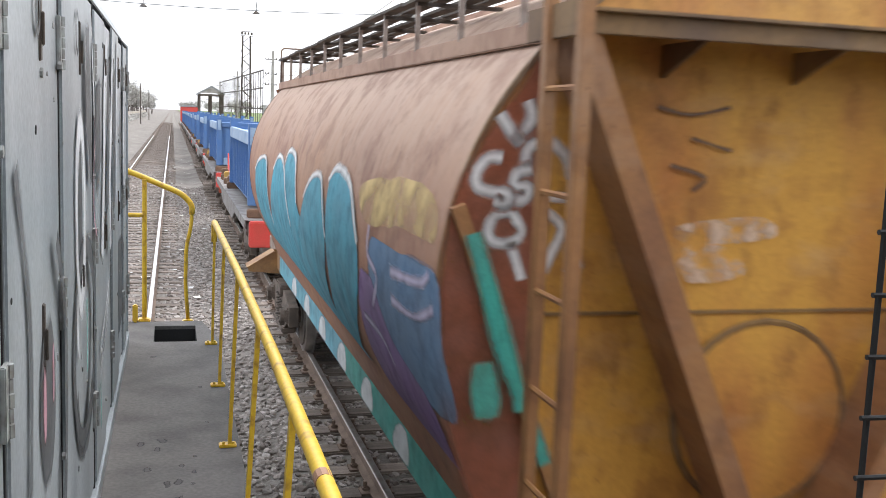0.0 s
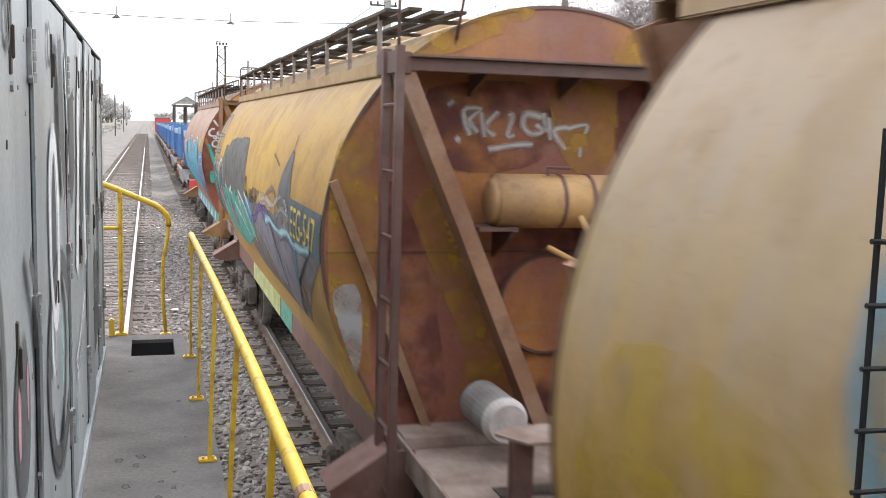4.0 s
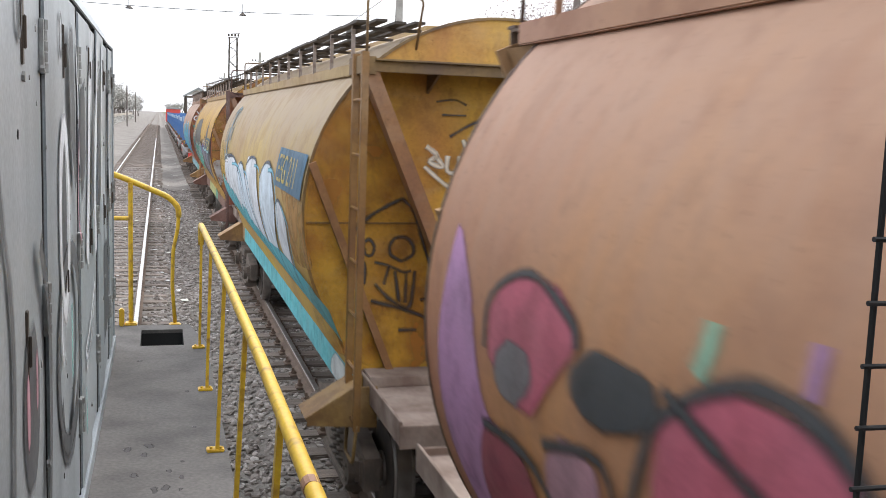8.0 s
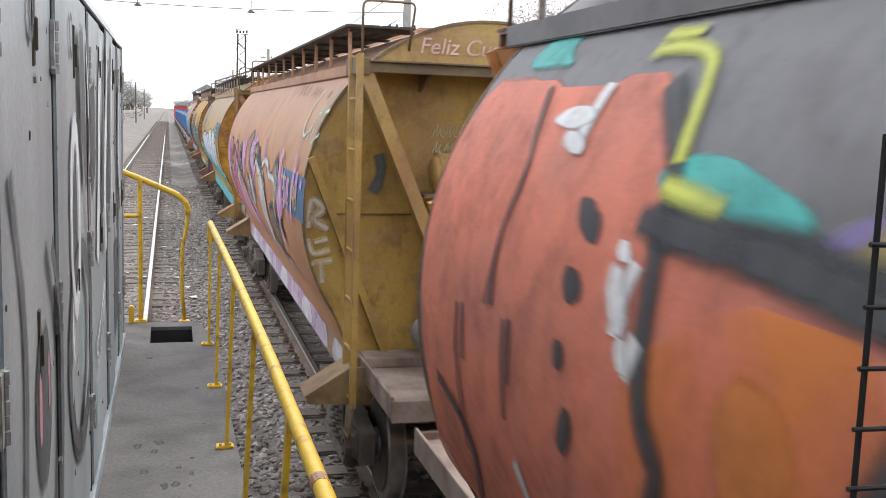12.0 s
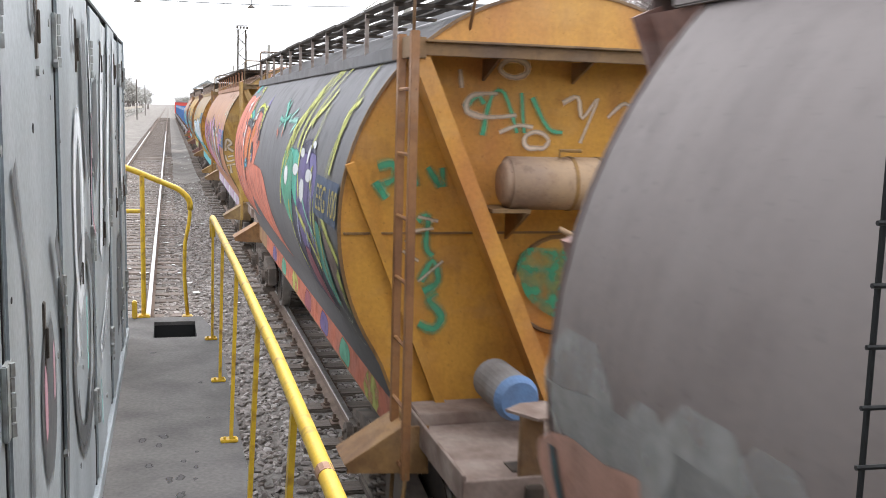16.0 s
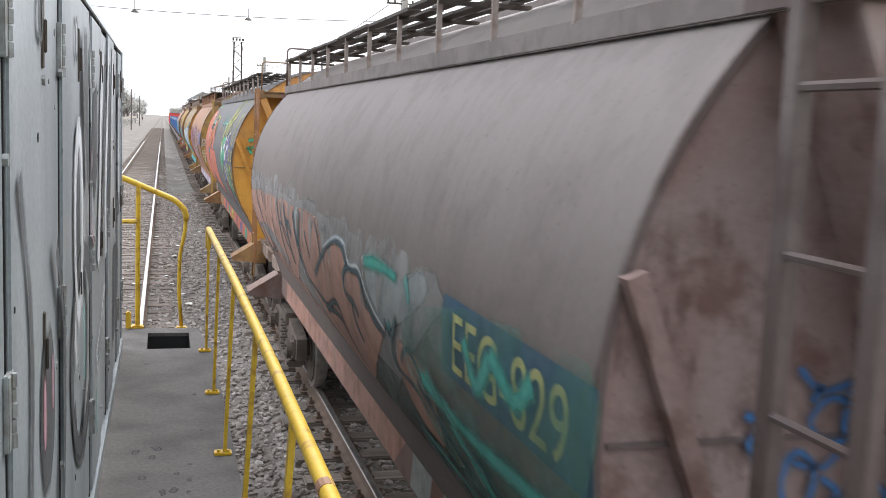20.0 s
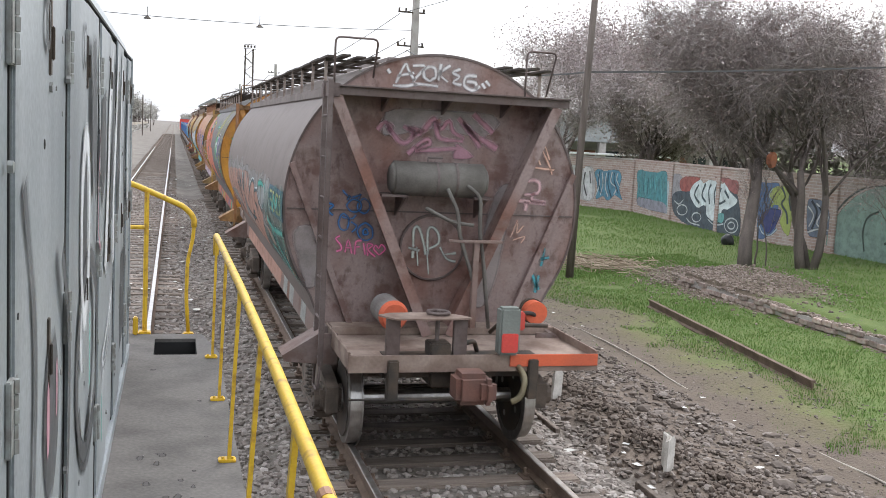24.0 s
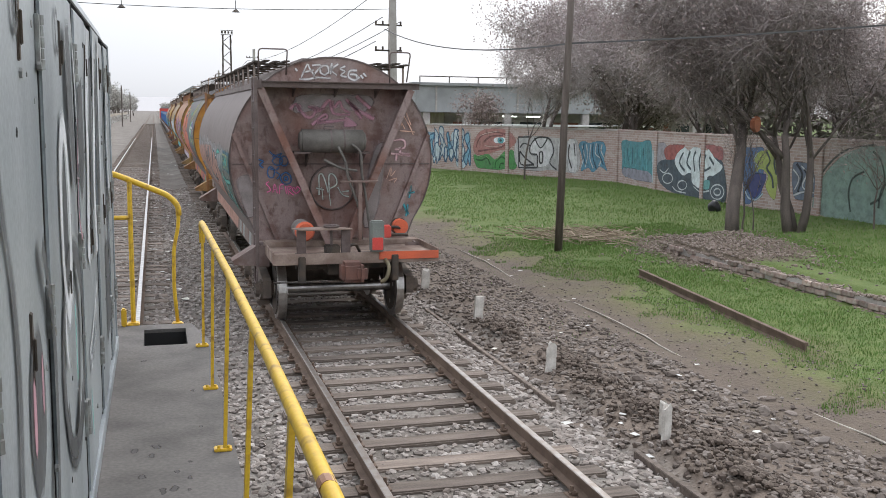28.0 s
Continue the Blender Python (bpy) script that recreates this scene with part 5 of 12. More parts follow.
    stroke(wg, [[(-1.46, 2.69), (-1.37, 2.43), (-1.3, 2.2), (-1.23, 2.02), (-1.21, 1.93)], [(-1.16, 1.86), (-1.09, 1.69)]], 0.075, P(0.05, 0.42, 0.34), "turquoise painted bar", 0.062, place=on_end)
    patch(wg, [(-1.46, 2.13), (-1.34, 2.16), (-1.29, 2.05), (-1.3, 1.9), (-1.44, 1.91)], P(0.06, 0.45, 0.36), "turquoise painted block", 0.06, place=on_end)
    smear = thin_spray("smeared_pale_stencil", (0.6, 0.45, 0.34), 0.0, 0.8, 14.0)
    patch(wg, [(-0.49, 2.73), (-0.09, 2.77), (-0.03, 2.67), (-0.46, 2.65)], smear, "pale smeared stencil bar", 0.006, place=on_end)
    patch(wg, [(-0.48, 2.62), (-0.24, 2.63), (-0.16, 2.5), (-0.44, 2.48)], smear, "pale smeared stencil bar", 0.006, place=on_end)
    stroke(wg, [[(-0.64, 3.24), (-0.48, 3.21), (-0.29, 3.25)], [(-0.47, 3.11), (-0.27, 3.06)], [(-0.56, 2.99), (-0.39, 2.94), (-0.45, 2.88)]], 0.02, P(0.1, 0.05, 0.03), "dark scratch mark", 0.01, place=on_end)
    return wg


def wagon_yellow_dark():
    b, e, r, t, d = paints("ochre_yellow", (0.46, 0.27, 0.035), (0.36, 0.185, 0.05), (0.36, 0.265, 0.17), (0.24, 0.088, 0.06), (0.42, 0.175, 0.035), 0.5, 2.95, 3.75, 0.85)
    wg = hopper("ochre yellow hopper wagon with dark overpainted patches and graffiti", b, e, r, t, d, enamel(0.5, 0.45, 0.42), pale=PALE_STEEL, brace=weathered("dusty_brown_brace_paint", (0.3, 0.175, 0.1), RUST, DUST, 3.0, 5.5, 0.5, 0.3),
                vessel=weathered("ochre_reservoir_paint", (0.42, 0.235, 0.07), (0.24, 0.11, 0.05), DUST, 2.2, 3.4, 0.5, 0.3))
    worn, wine = thin_spray("worn_ochre_end_paint", (0.46, 0.26, 0.035), 0.0, 0.6, 5.0), thin_spray("wine_red_end_stain", (0.13, 0.035, 0.035), 0.0, 0.75, 4.0)
    for pts in ([(-1.52, 2.9), (-1.3, 3.2), (-1.22, 2.6), (-1.26, 1.8), (-1.2, 1.3), (-1.4, 1.4), (-1.52, 1.9)], [(-0.98, 2.6), (-0.8, 2.75), (-0.62, 2.3), (-0.4, 1.7), (-0.28, 1.35), (-0.5, 1.3), (-0.66, 1.8)], [(-0.05, 3.45), (0.4, 3.44), (0.42, 2.95), (0.1, 2.92)], [(-1.1, 3.62), (-0.6, 3.88), (-0.2, 3.95), (-0.3, 3.84), (-0.8, 3.62)], [(0.4, 3.62), (1.1, 3.6), (0.6, 3.86)]):
        patch(wg, pts, worn, "worn ochre paint", 0.002, place=on_end)
    for pts in ([(-1.2, 2.7), (-1.0, 2.6), (-0.8, 1.9), (-0.75, 1.25), (-1.15, 1.22)], [(-0.9, 3.4), (-0.1, 3.42), (-0.1, 2.95), (-0.75, 2.9)], [(0.45, 3.42), (1.05, 3.4), (1.2, 2.7), (0.6, 2.6)], [(-0.4, 2.4), (0.6, 2.4), (0.3, 1.3), (-0.1, 1.3)]):
        patch(wg, pts, wine, "wine red stain", 0.0015, place=on_end)
    patch(wg, [(8.46, 0.45), (8.16, 0.61), (7.12, 0.67), (6.36, 0.7), (5.9, 0.67), (5.67, 0.52), (5.55, 0.29), (5.5, 0.06), (5.3, -0.12), (6.45, -0.2), (7.54, -0.12), (8.35, 0.0)], P(0.08, 0.075, 0.06), "dark overpainted patch", 0.0040)
    murk, leafy = P(0.06, 0.085, 0.075), P(0.04, 0.34, 0.21)
    patch(wg, [(9.05, 0.0), (8.97, 0.46), (8.65, 0.55), (8.45, 0.45), (8.39, 0.1), (8.6, -0.2)], P(0.085, 0.085, 0.075), "dark overpainted patch", 0.0062)
    patch(wg, [(10.75, 0.25), (10.5, 0.12), (10.25, -0.12), (9.75, -0.5), (10.3, -0.7), (10.7, -0.3)], murk, "dark green ground", 0.0064)
    stroke(wg, [[(10.62, 0.18), (10.45, 0.0), (10.25, -0.35)], [(10.35, 0.1), (10.2, -0.1), (10.0, -0.4)], [(10.05, 0.05), (9.95, -0.15), (9.7, -0.45)]], 0.1, leafy, "green leaf stroke", 0.0085)
    stroke(wg, [[(10.5, 0.08), (10.3, -0.12), (10.1, -0.5)], [(10.7, 0.1), (10.5, -0.25), (10.2, -0.6)]], 0.035, P(0.4, 0.44, 0.2), "yellow green line", 0.0105)
    stroke(wg, [[(10.72, 0.25), (10.5, 0.14), (10.3, -0.05), (10.0, -0.35)], [(10.1, -0.2), (9.8, -0.4), (9.5, -0.7)]], 0.03, P(0.4, 0.45, 0.48), "pale grey outline", 0.0115)
    stroke(wg, [[(9.92, 0.02), (9.8, 0.2), (9.55, 0.22), (9.42, 0.05)]], 0.07, P(0.48, 0.35, 0.22), "beige arc", 0.0105)
    patch(wg, [(9.45, 0.05), (9.3, 0.2), (9.05, 0.2), (8.88, 0.0), (8.9, -0.35), (9.5, -0.4)], P(0.075, 0.06, 0.13), "dark violet shape", 0.0078)
    stroke(wg, [[(9.5, -0.15), (9.38, 0.15), (9.15, 0.29), (8.95, 0.2), (8.83, -0.05)]], 0.075, P(0.4, 0.34, 0.27), "beige arc", 0.0105)
    patch(wg, [(9.42, -0.08), (9.2, -0.1), (8.95, -0.3), (9.05, -0.4), (9.35, -0.3)], P(0.55, 0.13, 0.2), "rose pink shape", 0.0108)
    patch(wg, [(10.28, 0.11), (8.6, -0.02), (6.34, -0.07), (4.95, -0.23), (5.06, -0.42), (8.76, -1.02), (9.36, -0.48)], P(0.06, 0.36, 0.28), "green graffiti shape", 0.0060)
    stroke(wg, [[(7.56, -0.04), (6.46, -0.23), (5.54, -0.46)], [(6.32, 0.03), (5.41, -0.13), (4.74, -0.44)], [(9.68, -0.18), (8.46, -0.56), (7.47, -0.99)]], 0.05, P(0.55, 0.62, 0.56), "pale green outline", 0.0110)
    patch(wg, [(7.0, -0.06), (6.45, -0.05), (5.93, -0.08), (5.47, -0.16), (5.02, -0.21), (5.68, -0.45), (6.44, -0.41)], P(0.04, 0.3, 0.22), "green graffiti shape", 0.0070)
    patch(wg, [(5.52, 0.06), (5.19, 0.04), (4.79, -0.03), (4.68, -0.1), (5.13, -0.28), (5.41, -0.14)], P(0.06, 0.2, 0.36), "blue graffiti shape", 0.0070)
    stroke(wg, [[(7.0, -0.06), (6.9, -0.15), (6.34, -0.28)], [(6.35, -0.03), (6.02, -0.15), (5.74, -0.33)], [(5.52, 0.06), (5.14, -0.02), (4.83, -0.13)]], 0.05, P(0.6, 0.62, 0.58), "white outline", 0.0110)
    patch(wg, [(7.76, -0.21), (7.48, -0.24), (7.12, -0.44), (7.38, -0.54), (7.79, -0.41)], P(0.35, 0.1, 0.18), "dark pink shape", 0.0080)
    patch(wg, [(5.6, 0.91), (8.6, 0.91), (8.6, 1.15), (5.6, 1.15)], P(0.5, 0.52, 0.2), "yellow green painted sill", 0.003, False, on_sill)
    patch(wg, [(4.6, 0.91), (5.5, 0.91), (5.5, 1.15), (4.6, 1.15)], P(0.1, 0.35, 0.25), "green painted sill", 0.003, False, on_sill)
    soot = thin_spray("thin_brown_soot", (0.06, 0.03, 0.016), 0.0, 0.7, 3.2)
    patch(wg, [(5.57, 0.23), (5.29, 0.23), (5.16, 0.15), (4.83, 0.15), (4.49, 0.18), (4.18, 0.18), (4.05, 0.17), (4.01, 0.15), (4.95, -0.21), (5.36, -0.15), (5.92, -0.1)], soot, "sooty overspray", 0.0012)
    patch(wg, [(5.52, 0.1), (5.31, 0.09), (5.07, 0.07), (4.67, 0.1), (4.32, 0.11), (4.17, 0.1), (5.05, -0.25), (5.43, -0.19), (5.77, -0.1)], soot, "sooty overspray", 0.0016)
    patch(wg, [(5.68, -0.02), (5.38, 0.02), (5.08, -0.02), (4.75, 0), (4.48, -0.02), (4.95, -0.21), (5.32, -0.19), (5.6, -0.16)], soot, "sooty overspray", 0.002)
    number_board(wg, 0.28, 1.78, -0.04, 0.28, "EEG-547", P(0.05, 0.09, 0.11), P(*YELLOW_INK), 0.33, "dark teal number board")
    slate, cyan, plum = P(0.2, 0.185, 0.22), P(0.36, 0.62, 0.66), P(0.1, 0.05, 0.2)
    patch(wg, [(4.63, -0.19), (3.97, 0.02), (3.38, 0.08), (3.16, -0.05), (2.87, -0.15), (2.7, -0.33), (2.73, -0.6), (3.32, -0.66), (3.92, -0.34)], slate, "grey lilac graffiti letter", 0.0072)
    patch(wg, [(2.44, -0.06), (2.2, -0.07), (1.84, -0.04), (1.66, -0.07), (1.48, -0.17), (1.45, -0.33), (2.68, -0.93), (2.69, -0.49)], slate, "grey lilac graffiti letter", 0.0072)
    patch(wg, [(1.35, -0.09), (1.12, -0.07), (0.93, -0.07), (0.86, -0.09), (1.41, -0.31)], slate, "grey lilac graffiti letter", 0.0165)
    patch(wg, [(1.54, -0.04), (1.34, -0.05), (1.48, -0.34), (1.63, -0.41), (1.57, -0.2)], P(0.04, 0.2, 0.26), "blue green shading", 0.016)
    patch(wg, [(2.24, 0.65), (2.09, 0.63), (1.92, 0.45), (1.81, 0.21), (2.18, 0.14), (2.56, 0.14), (2.57, 0.3), (2.44, 0.48), (2.3, 0.59)], P(0.085, 0.085, 0.08), "dark overpainted fin", 0.005)
    stroke(wg, [[(2.21, 0.63), (2.23, 0.71), (2.27, 0.78)]], 0.025, P(0.1, 0.09, 0.07), "dark drip", 0.005)
    stroke(wg, [[(4.63, -0.19), (3.97, 0), (3.38, 0.05), (3.04, -0.05), (2.81, -0.22), (2.64, -0.37), (2.63, -0.59)], [(2.38, -0.11), (2.05, -0.05), (1.78, -0.05), (1.61, -0.1), (1.48, -0.17)]], 0.055, plum, "purple outline", 0.0105)
    stroke(wg, [[(3.28, -0.04), (2.92, 0), (2.67, -0.03), (2.4, -0.04), (2.19, -0.04), (1.83, 0), (1.65, -0.01), (1.44, -0.05), (1.25, -0.04), (1.08, -0.04), (0.85, -0.02), (0.66, 0)]], 0.055, cyan, "pale cyan outline", 0.024)
    stroke(wg, [[(2.66, 0.02), (2.7, 0.14), (2.57, 0.19), (2.29, 0.25)], [(1.76, 0.06), (1.83, 0.14), (2.02, 0.23), (2.13, 0.23)], [(2.57, -0.01), (2.51, 0.07), (2.26, 0.14), (2.04, 0.14), (1.83, 0.12), (1.77, 0.04)]], 0.035, P(0.28, 0.29, 0.3), "grey sprayed arc", 0.011)
    stroke(wg, [[(3.66, 0.04), (3.8, 0.11), (3.39, 0.15), (2.91, 0.13)], [(3.13, 0.12), (2.7, 0.14)]], 0.06, P(0.45, 0.36, 0.25), "beige arc", 0.009)
    stroke(wg, [[(4.67, -0.15), (4.32, -0.12), (4.05, 0.01), (3.9, 0.05), (3.76, 0.04), (3.55, -0.03), (3.34, -0.08)]], 0.07, plum, "purple outline", 0.0106)
    stroke(wg, [[(3.59, 0.11), (3.37, 0.14), (3.21, 0.14), (3.04, 0.1)], [(3.9, 0.12), (3.76, 0.11), (3.63, 0.11)]], 0.12, P(0.42, 0.33, 0.24), "beige cloud stroke", 0.007)
    stroke(wg, [[(3.55, 0.13), (3.26, 0.22), (2.99, 0.27), (2.79, 0.25), (2.68, 0.21)]], 0.05, P(0.16, 0.09, 0.03), "brown soot line", 0.0055)
    stroke(wg, [[(3.32, 0.58), (3.11, 0.55), (2.93, 0.52), (2.75, 0.49)]], 0.02, P(0.14, 0.08, 0.03), "thin brown scratch", 0.004)
    stroke(wg, [[(-0.61, 3.11), (-0.66, 3.27), (-0.54, 3.28), (-0.62, 3.21), (-0.56, 3.13)], [(-0.54, 3.26), (-0.51, 3.1)], [(-0.42, 3.27), (-0.51, 3.17), (-0.44, 3.11)], [(-0.35, 3.25), (-0.32, 3.24), (-0.35, 3.11), (-0.3, 3.12)], [(-0.11, 3.24), (-0.22, 3.26), (-0.24, 3.18), (-0.18, 3.13), (-0.1, 3.15), (-0.15, 3.19)], [(-0.1, 3.27), (-0.07, 3.14)], [(-0.06, 3.24), (-0.04, 3.09)], [(0.08, 3.18), (-0.02, 3.15), (0.07, 3.03)], [(0.08, 3.17), (0.22, 3.2), (0.21, 3.14)], [(-0.48, 3.02), (-0.31, 3.05), (-0.17, 3.06)], [(-0.71, 3.07), (-0.68, 3.09)], [(0.18, 3.05), (0.18, 2.98)], [(-0.77, 3.3), (-0.73, 3.33)]], 0.035, P(0.5, 0.47, 0.45), "pale grey tag", 0.01, place=on_end)
    patch(wg, [(0.93, 3.07), (1.11, 3.06), (1.25, 2.94), (1.08, 2.86), (1.06, 2.69), (0.97, 2.82), (0.94, 2.92)], P(0.04, 0.4, 0.42), "turquoise patch", 0.006, place=on_end)
    patch(wg, [(1.12, 2.57), (1.1, 2.51), (1.02, 2.48), (0.93, 2.49), (0.87, 2.54), (0.86, 2.61), (0.92, 2.66), (1, 2.67), (1.08, 2.64)], P(0.04, 0.4, 0.42), "turquoise patch", 0.006, place=on_end)
    patch(wg, [(0.83, 2.32), (1, 2.36), (0.87, 2.09), (0.8, 1.95), (0.77, 2.16)], P(0.04, 0.4, 0.42), "turquoise patch", 0.006, place=on_end)
    patch(wg, [(-1.51, 2.04), (-1.41, 2.13), (-1.33, 2.07), (-1.31, 1.76), (-1.34, 1.54), (-1.42, 1.73)], thin_spray("pale_wash", (0.4, 0.4, 0.4), 0.1, 0.8, 5.0), "pale grey wash", 0.006, place=on_end)
    faded, murk2, leaf2, maroon = P(0.17, 0.18, 0.16), P(0.035, 0.05, 0.045), P(0.03, 0.3, 0.2), P(0.2, 0.05, 0.08)
    stroke(wg, [[(10.4, 0.99), (10.62, 1.01), (10.77, 0.89), (10.98, 0.74), (11.02, 0.54), (10.93, 0.33), (10.73, 0.18)], [(10.4, 1), (10.06, 0.96), (9.87, 0.78), (9.8, 0.57), (9.88, 0.37), (9.93, 0.25)]], 0.05, faded, "faded oval company mark", 0.005)
    patch(wg, [(10.7, 0.96), (10.38, 0.98), (10.24, 0.73), (10.23, 0.48), (10.21, 0.27), (10.52, 0.22), (10.45, 0.46), (10.52, 0.71)], faded, "faded company mark", 0.0048)
    stroke(wg, [[(11.02, 0.65), (10.45, 0.65), (9.86, 0.65)], [(10.96, 0.37), (10.4, 0.39), (9.86, 0.4)]], 0.05, faded, "faded band of the company mark", 0.0052)
    stroke(wg, [[(10.75, 0.58), (10.7, 0.45)], [(10.59, 0.57), (10.54, 0.46)], [(10.25, 0.6), (10.2, 0.46)], [(10.07, 0.61), (10.01, 0.45)], [(9.95, 0.61), (9.9, 0.47)]], 0.035, faded, "faded bar of the company mark", 0.0052)
    patch(wg, [(10.88, 0.08), (10.66, 0.19), (10.37, 0.18), (10.17, 0.14), (9.99, 0.11), (9.88, 0.03), (9.81, -0.13), (9.76, -0.26), (10.63, -0.64), (10.83, -0.39), (10.91, -0.11)], murk2, "dark green ground", 0.0118)
    patch(wg, [(9.6, -0.2), (9.53, 0.06), (9.39, 0.16), (9.22, 0.17), (9.09, 0.11), (9, 0.03)], P(0.06, 0.05, 0.075), "dark violet shape", 0.0118)
    stroke(wg, [[(10.63, 0.04), (10.44, -0.13), (10.18, -0.26)], [(10.17, 0.14), (10.04, 0.06), (9.99, -0.04)]], 0.1, leaf2, "green leaf stroke", 0.0125)
    stroke(wg, [[(10.41, 0.05), (10.16, -0.01), (10.07, -0.14)]], 0.05, P(0.4, 0.44, 0.2), "yellow green line", 0.013)
    stroke(wg, [[(10.89, -0.06), (10.78, 0.12), (10.55, 0.21), (10.34, 0.19), (10.17, 0.12)]], 0.06, P(0.3, 0.33, 0.33), "pale grey outline", 0.013)
    stroke(wg, [[(10.13, 0.21), (9.92, 0.22), (9.71, 0.16)], [(9.81, 0.2), (9.62, 0.23), (9.51, 0.19)], [(9.48, 0.23), (9.32, 0.29), (9.14, 0.29), (9.01, 0.22), (8.91, 0.1)]], 0.08, P(0.45, 0.36, 0.26), "beige arc", 0.013)
    patch(wg, [(8.88, -0.1), (8.46, -0.06), (8.17, -0.18), (8.45, -0.24), (8.81, -0.25)], leaf2, "green graffiti shape", 0.0135)
    patch(wg, [(7.9, -0.09), (7.63, -0.04), (7.45, -0.12), (7.54, -0.28), (7.75, -0.22)], leaf2, "green graffiti shape", 0.0135)
    patch(wg, [(7.31, -0.1), (6.98, -0.02), (6.62, 0.01), (6.48, 0.02), (7.23, -0.29)], leaf2, "green graffiti shape", 0.0135)
    stroke(wg, [[(7.63, -0.06), (7.45, -0.03), (7.34, 0.02)], [(8.36, -0.02), (8.12, -0.05)], [(9.77, 0.09), (9.45, 0.25), (9.16, 0.3)]], 0.06, P(0.6, 0.62, 0.58), "white outline", 0.014)
    stroke(wg, [[(9.54, -0.15), (9.33, -0.23), (9.27, -0.38)], [(8.5, -0.31), (8.55, -0.6)], [(8.08, -0.16), (7.96, -0.34)], [(7.55, -0.17), (7.46, -0.33)]], 0.06, maroon, "dark rose stroke", 0.014)
    drab = thin_spray("drab_grey_overspray", (0.16, 0.15, 0.155), 0.45, 0.95, 2.5)
    patch(wg, [(5.93, -0.22), (4.01, 0.07), (3.06, 0.04), (1.83, 0.2), (1.52, 0.02), (0.95, 0.01), (0.39, -0.02), (0.3, -0.03), (2.22, -0.9), (3.07, -0.91), (5.23, -0.97)], drab, "drab grey overspray", 0.0034)
    return wg


def wagon_sky_letters():
    b, e, r, t, d = paints("dusty_ochre", (0.5, 0.33, 0.03), (0.36, 0.2, 0.06), (0.32, 0.25, 0.185), (0.52, 0.29, 0.03), (0.36, 0.145, 0.03), low=2.1, high=3.2, dusty=0.88, blotch=0.35)
    wg = hopper("dusty ochre hopper wagon with white and sky blue graffiti", b, e, r, t, d, None, stile=weathered("ochre_brace_paint", (0.26, 0.14, 0.03), RUST, DUST, 3.0, 5.5, 0.5, 0.3), pale=PALE_STEEL, brace=weathered("rusty_brown_brace_paint", (0.32, 0.16, 0.06), RUST, DUST, 3.0, 5.5, 0.5, 0.3))
    stroke(wg, [[(9.36, 0.94), (9.07, 0.98), (8.79, 0.91), (8.65, 0.76), (8.61, 0.5), (8.71, 0.28), (8.94, 0.13), (9.28, 0.1), (9.55, 0.24), (9.71, 0.46), (9.7, 0.71), (9.59, 0.87), (9.36, 0.94)]], 0.055, P(0.14, 0.24, 0.28), "faded oval company mark", 0.0110)
    patch(wg, [(9.33, 0.91), (9.05, 0.93), (9.04, 0.53), (9.01, 0.13), (9.27, 0.1), (9.3, 0.5)], P(0.15, 0.2, 0.21), "faded company mark", 0.0090, False)
    patch(wg, [(9.74, 0.62), (8.68, 0.65), (8.64, 0.43), (9.63, 0.38)], P(0.24, 0.2, 0.14), "faded lettered band of the company mark", 0.0075, False)
    patch(wg, [(9.99, -0.32), (9.57, -0.19), (9.38, 0.0), (9.2, 0.09), (8.94, 0.1), (8.66, 0.11), (8.57, 0.14), (8.58, -0.01), (8.69, -0.13), (9.15, -0.35), (9.69, -0.45)], P(0.5, 0.13, 0.09), "red graffiti shape", 0.0070)
    stroke(wg, [[(9.99, -0.32), (9.57, -0.19), (9.38, 0.0), (9.2, 0.09), (8.94, 0.1), (8.66, 0.11), (8.56, 0.14)]], 0.035, P(0.8, 0.78, 0.76), "white outline", 0.0110)
    patch(wg, [(8.56, 0.18), (8.33, 0.19), (8.07, 0.2), (7.77, 0.22), (7.88, 0.05), (8.68, -0.26), (8.62, -0.07)], P(0.42, 0.6, 0.72), "pale blue graffiti field", 0.0065)
    stroke(wg, [[(8.56, 0.19), (8.34, 0.2), (8.05, 0.22), (7.76, 0.23)], [(8.57, 0.18), (8.58, 0.03), (8.69, -0.13)]], 0.06, P(0.03, 0.03, 0.035), "black outline", 0.0110)
    patch(wg, [(9.46, 0.09), (8.54, 0.2), (7.23, 0.21), (6.19, -0.05), (5.91, -0.55), (5.07, -0.96), (8.66, -0.98)], P(0.66, 0.7, 0.74), "white and sky blue bubble graffiti letter", 0.0080)
    stroke(wg, [[(9.46, 0.09), (8.54, 0.2), (7.23, 0.21), (6.19, -0.05), (5.91, -0.55), (5.07, -0.96), (8.66, -0.98)]], 0.03, P(0.04, 0.06, 0.1), "dark outline of a bubble letter", 0.0120)
    stroke(wg, [[(7.7, 0.11), (6.53, 0.13), (5.7, -0.12), (5.78, -0.65)]], 0.035, P(0.16, 0.45, 0.58), "blue shading in a bubble letter", 0.0125)
    patch(wg, [(6.69, 0.04), (6.12, 0.21), (5.53, 0.12), (4.84, -0.34), (4.45, -0.98), (6.62, -0.99)], P(0.6, 0.7, 0.78), "white and sky blue bubble graffiti letter", 0.0090)
    stroke(wg, [[(6.69, 0.04), (6.12, 0.21), (5.53, 0.12), (4.84, -0.34), (4.45, -0.98), (6.62, -0.99)]], 0.03, P(0.04, 0.06, 0.1), "dark outline of a bubble letter", 0.0120)
    stroke(wg, [[(5.54, 0.13), (5.02, 0.05), (4.58, -0.42), (3.94, -0.96)]], 0.035, P(0.16, 0.45, 0.58), "blue shading in a bubble letter", 0.0125)
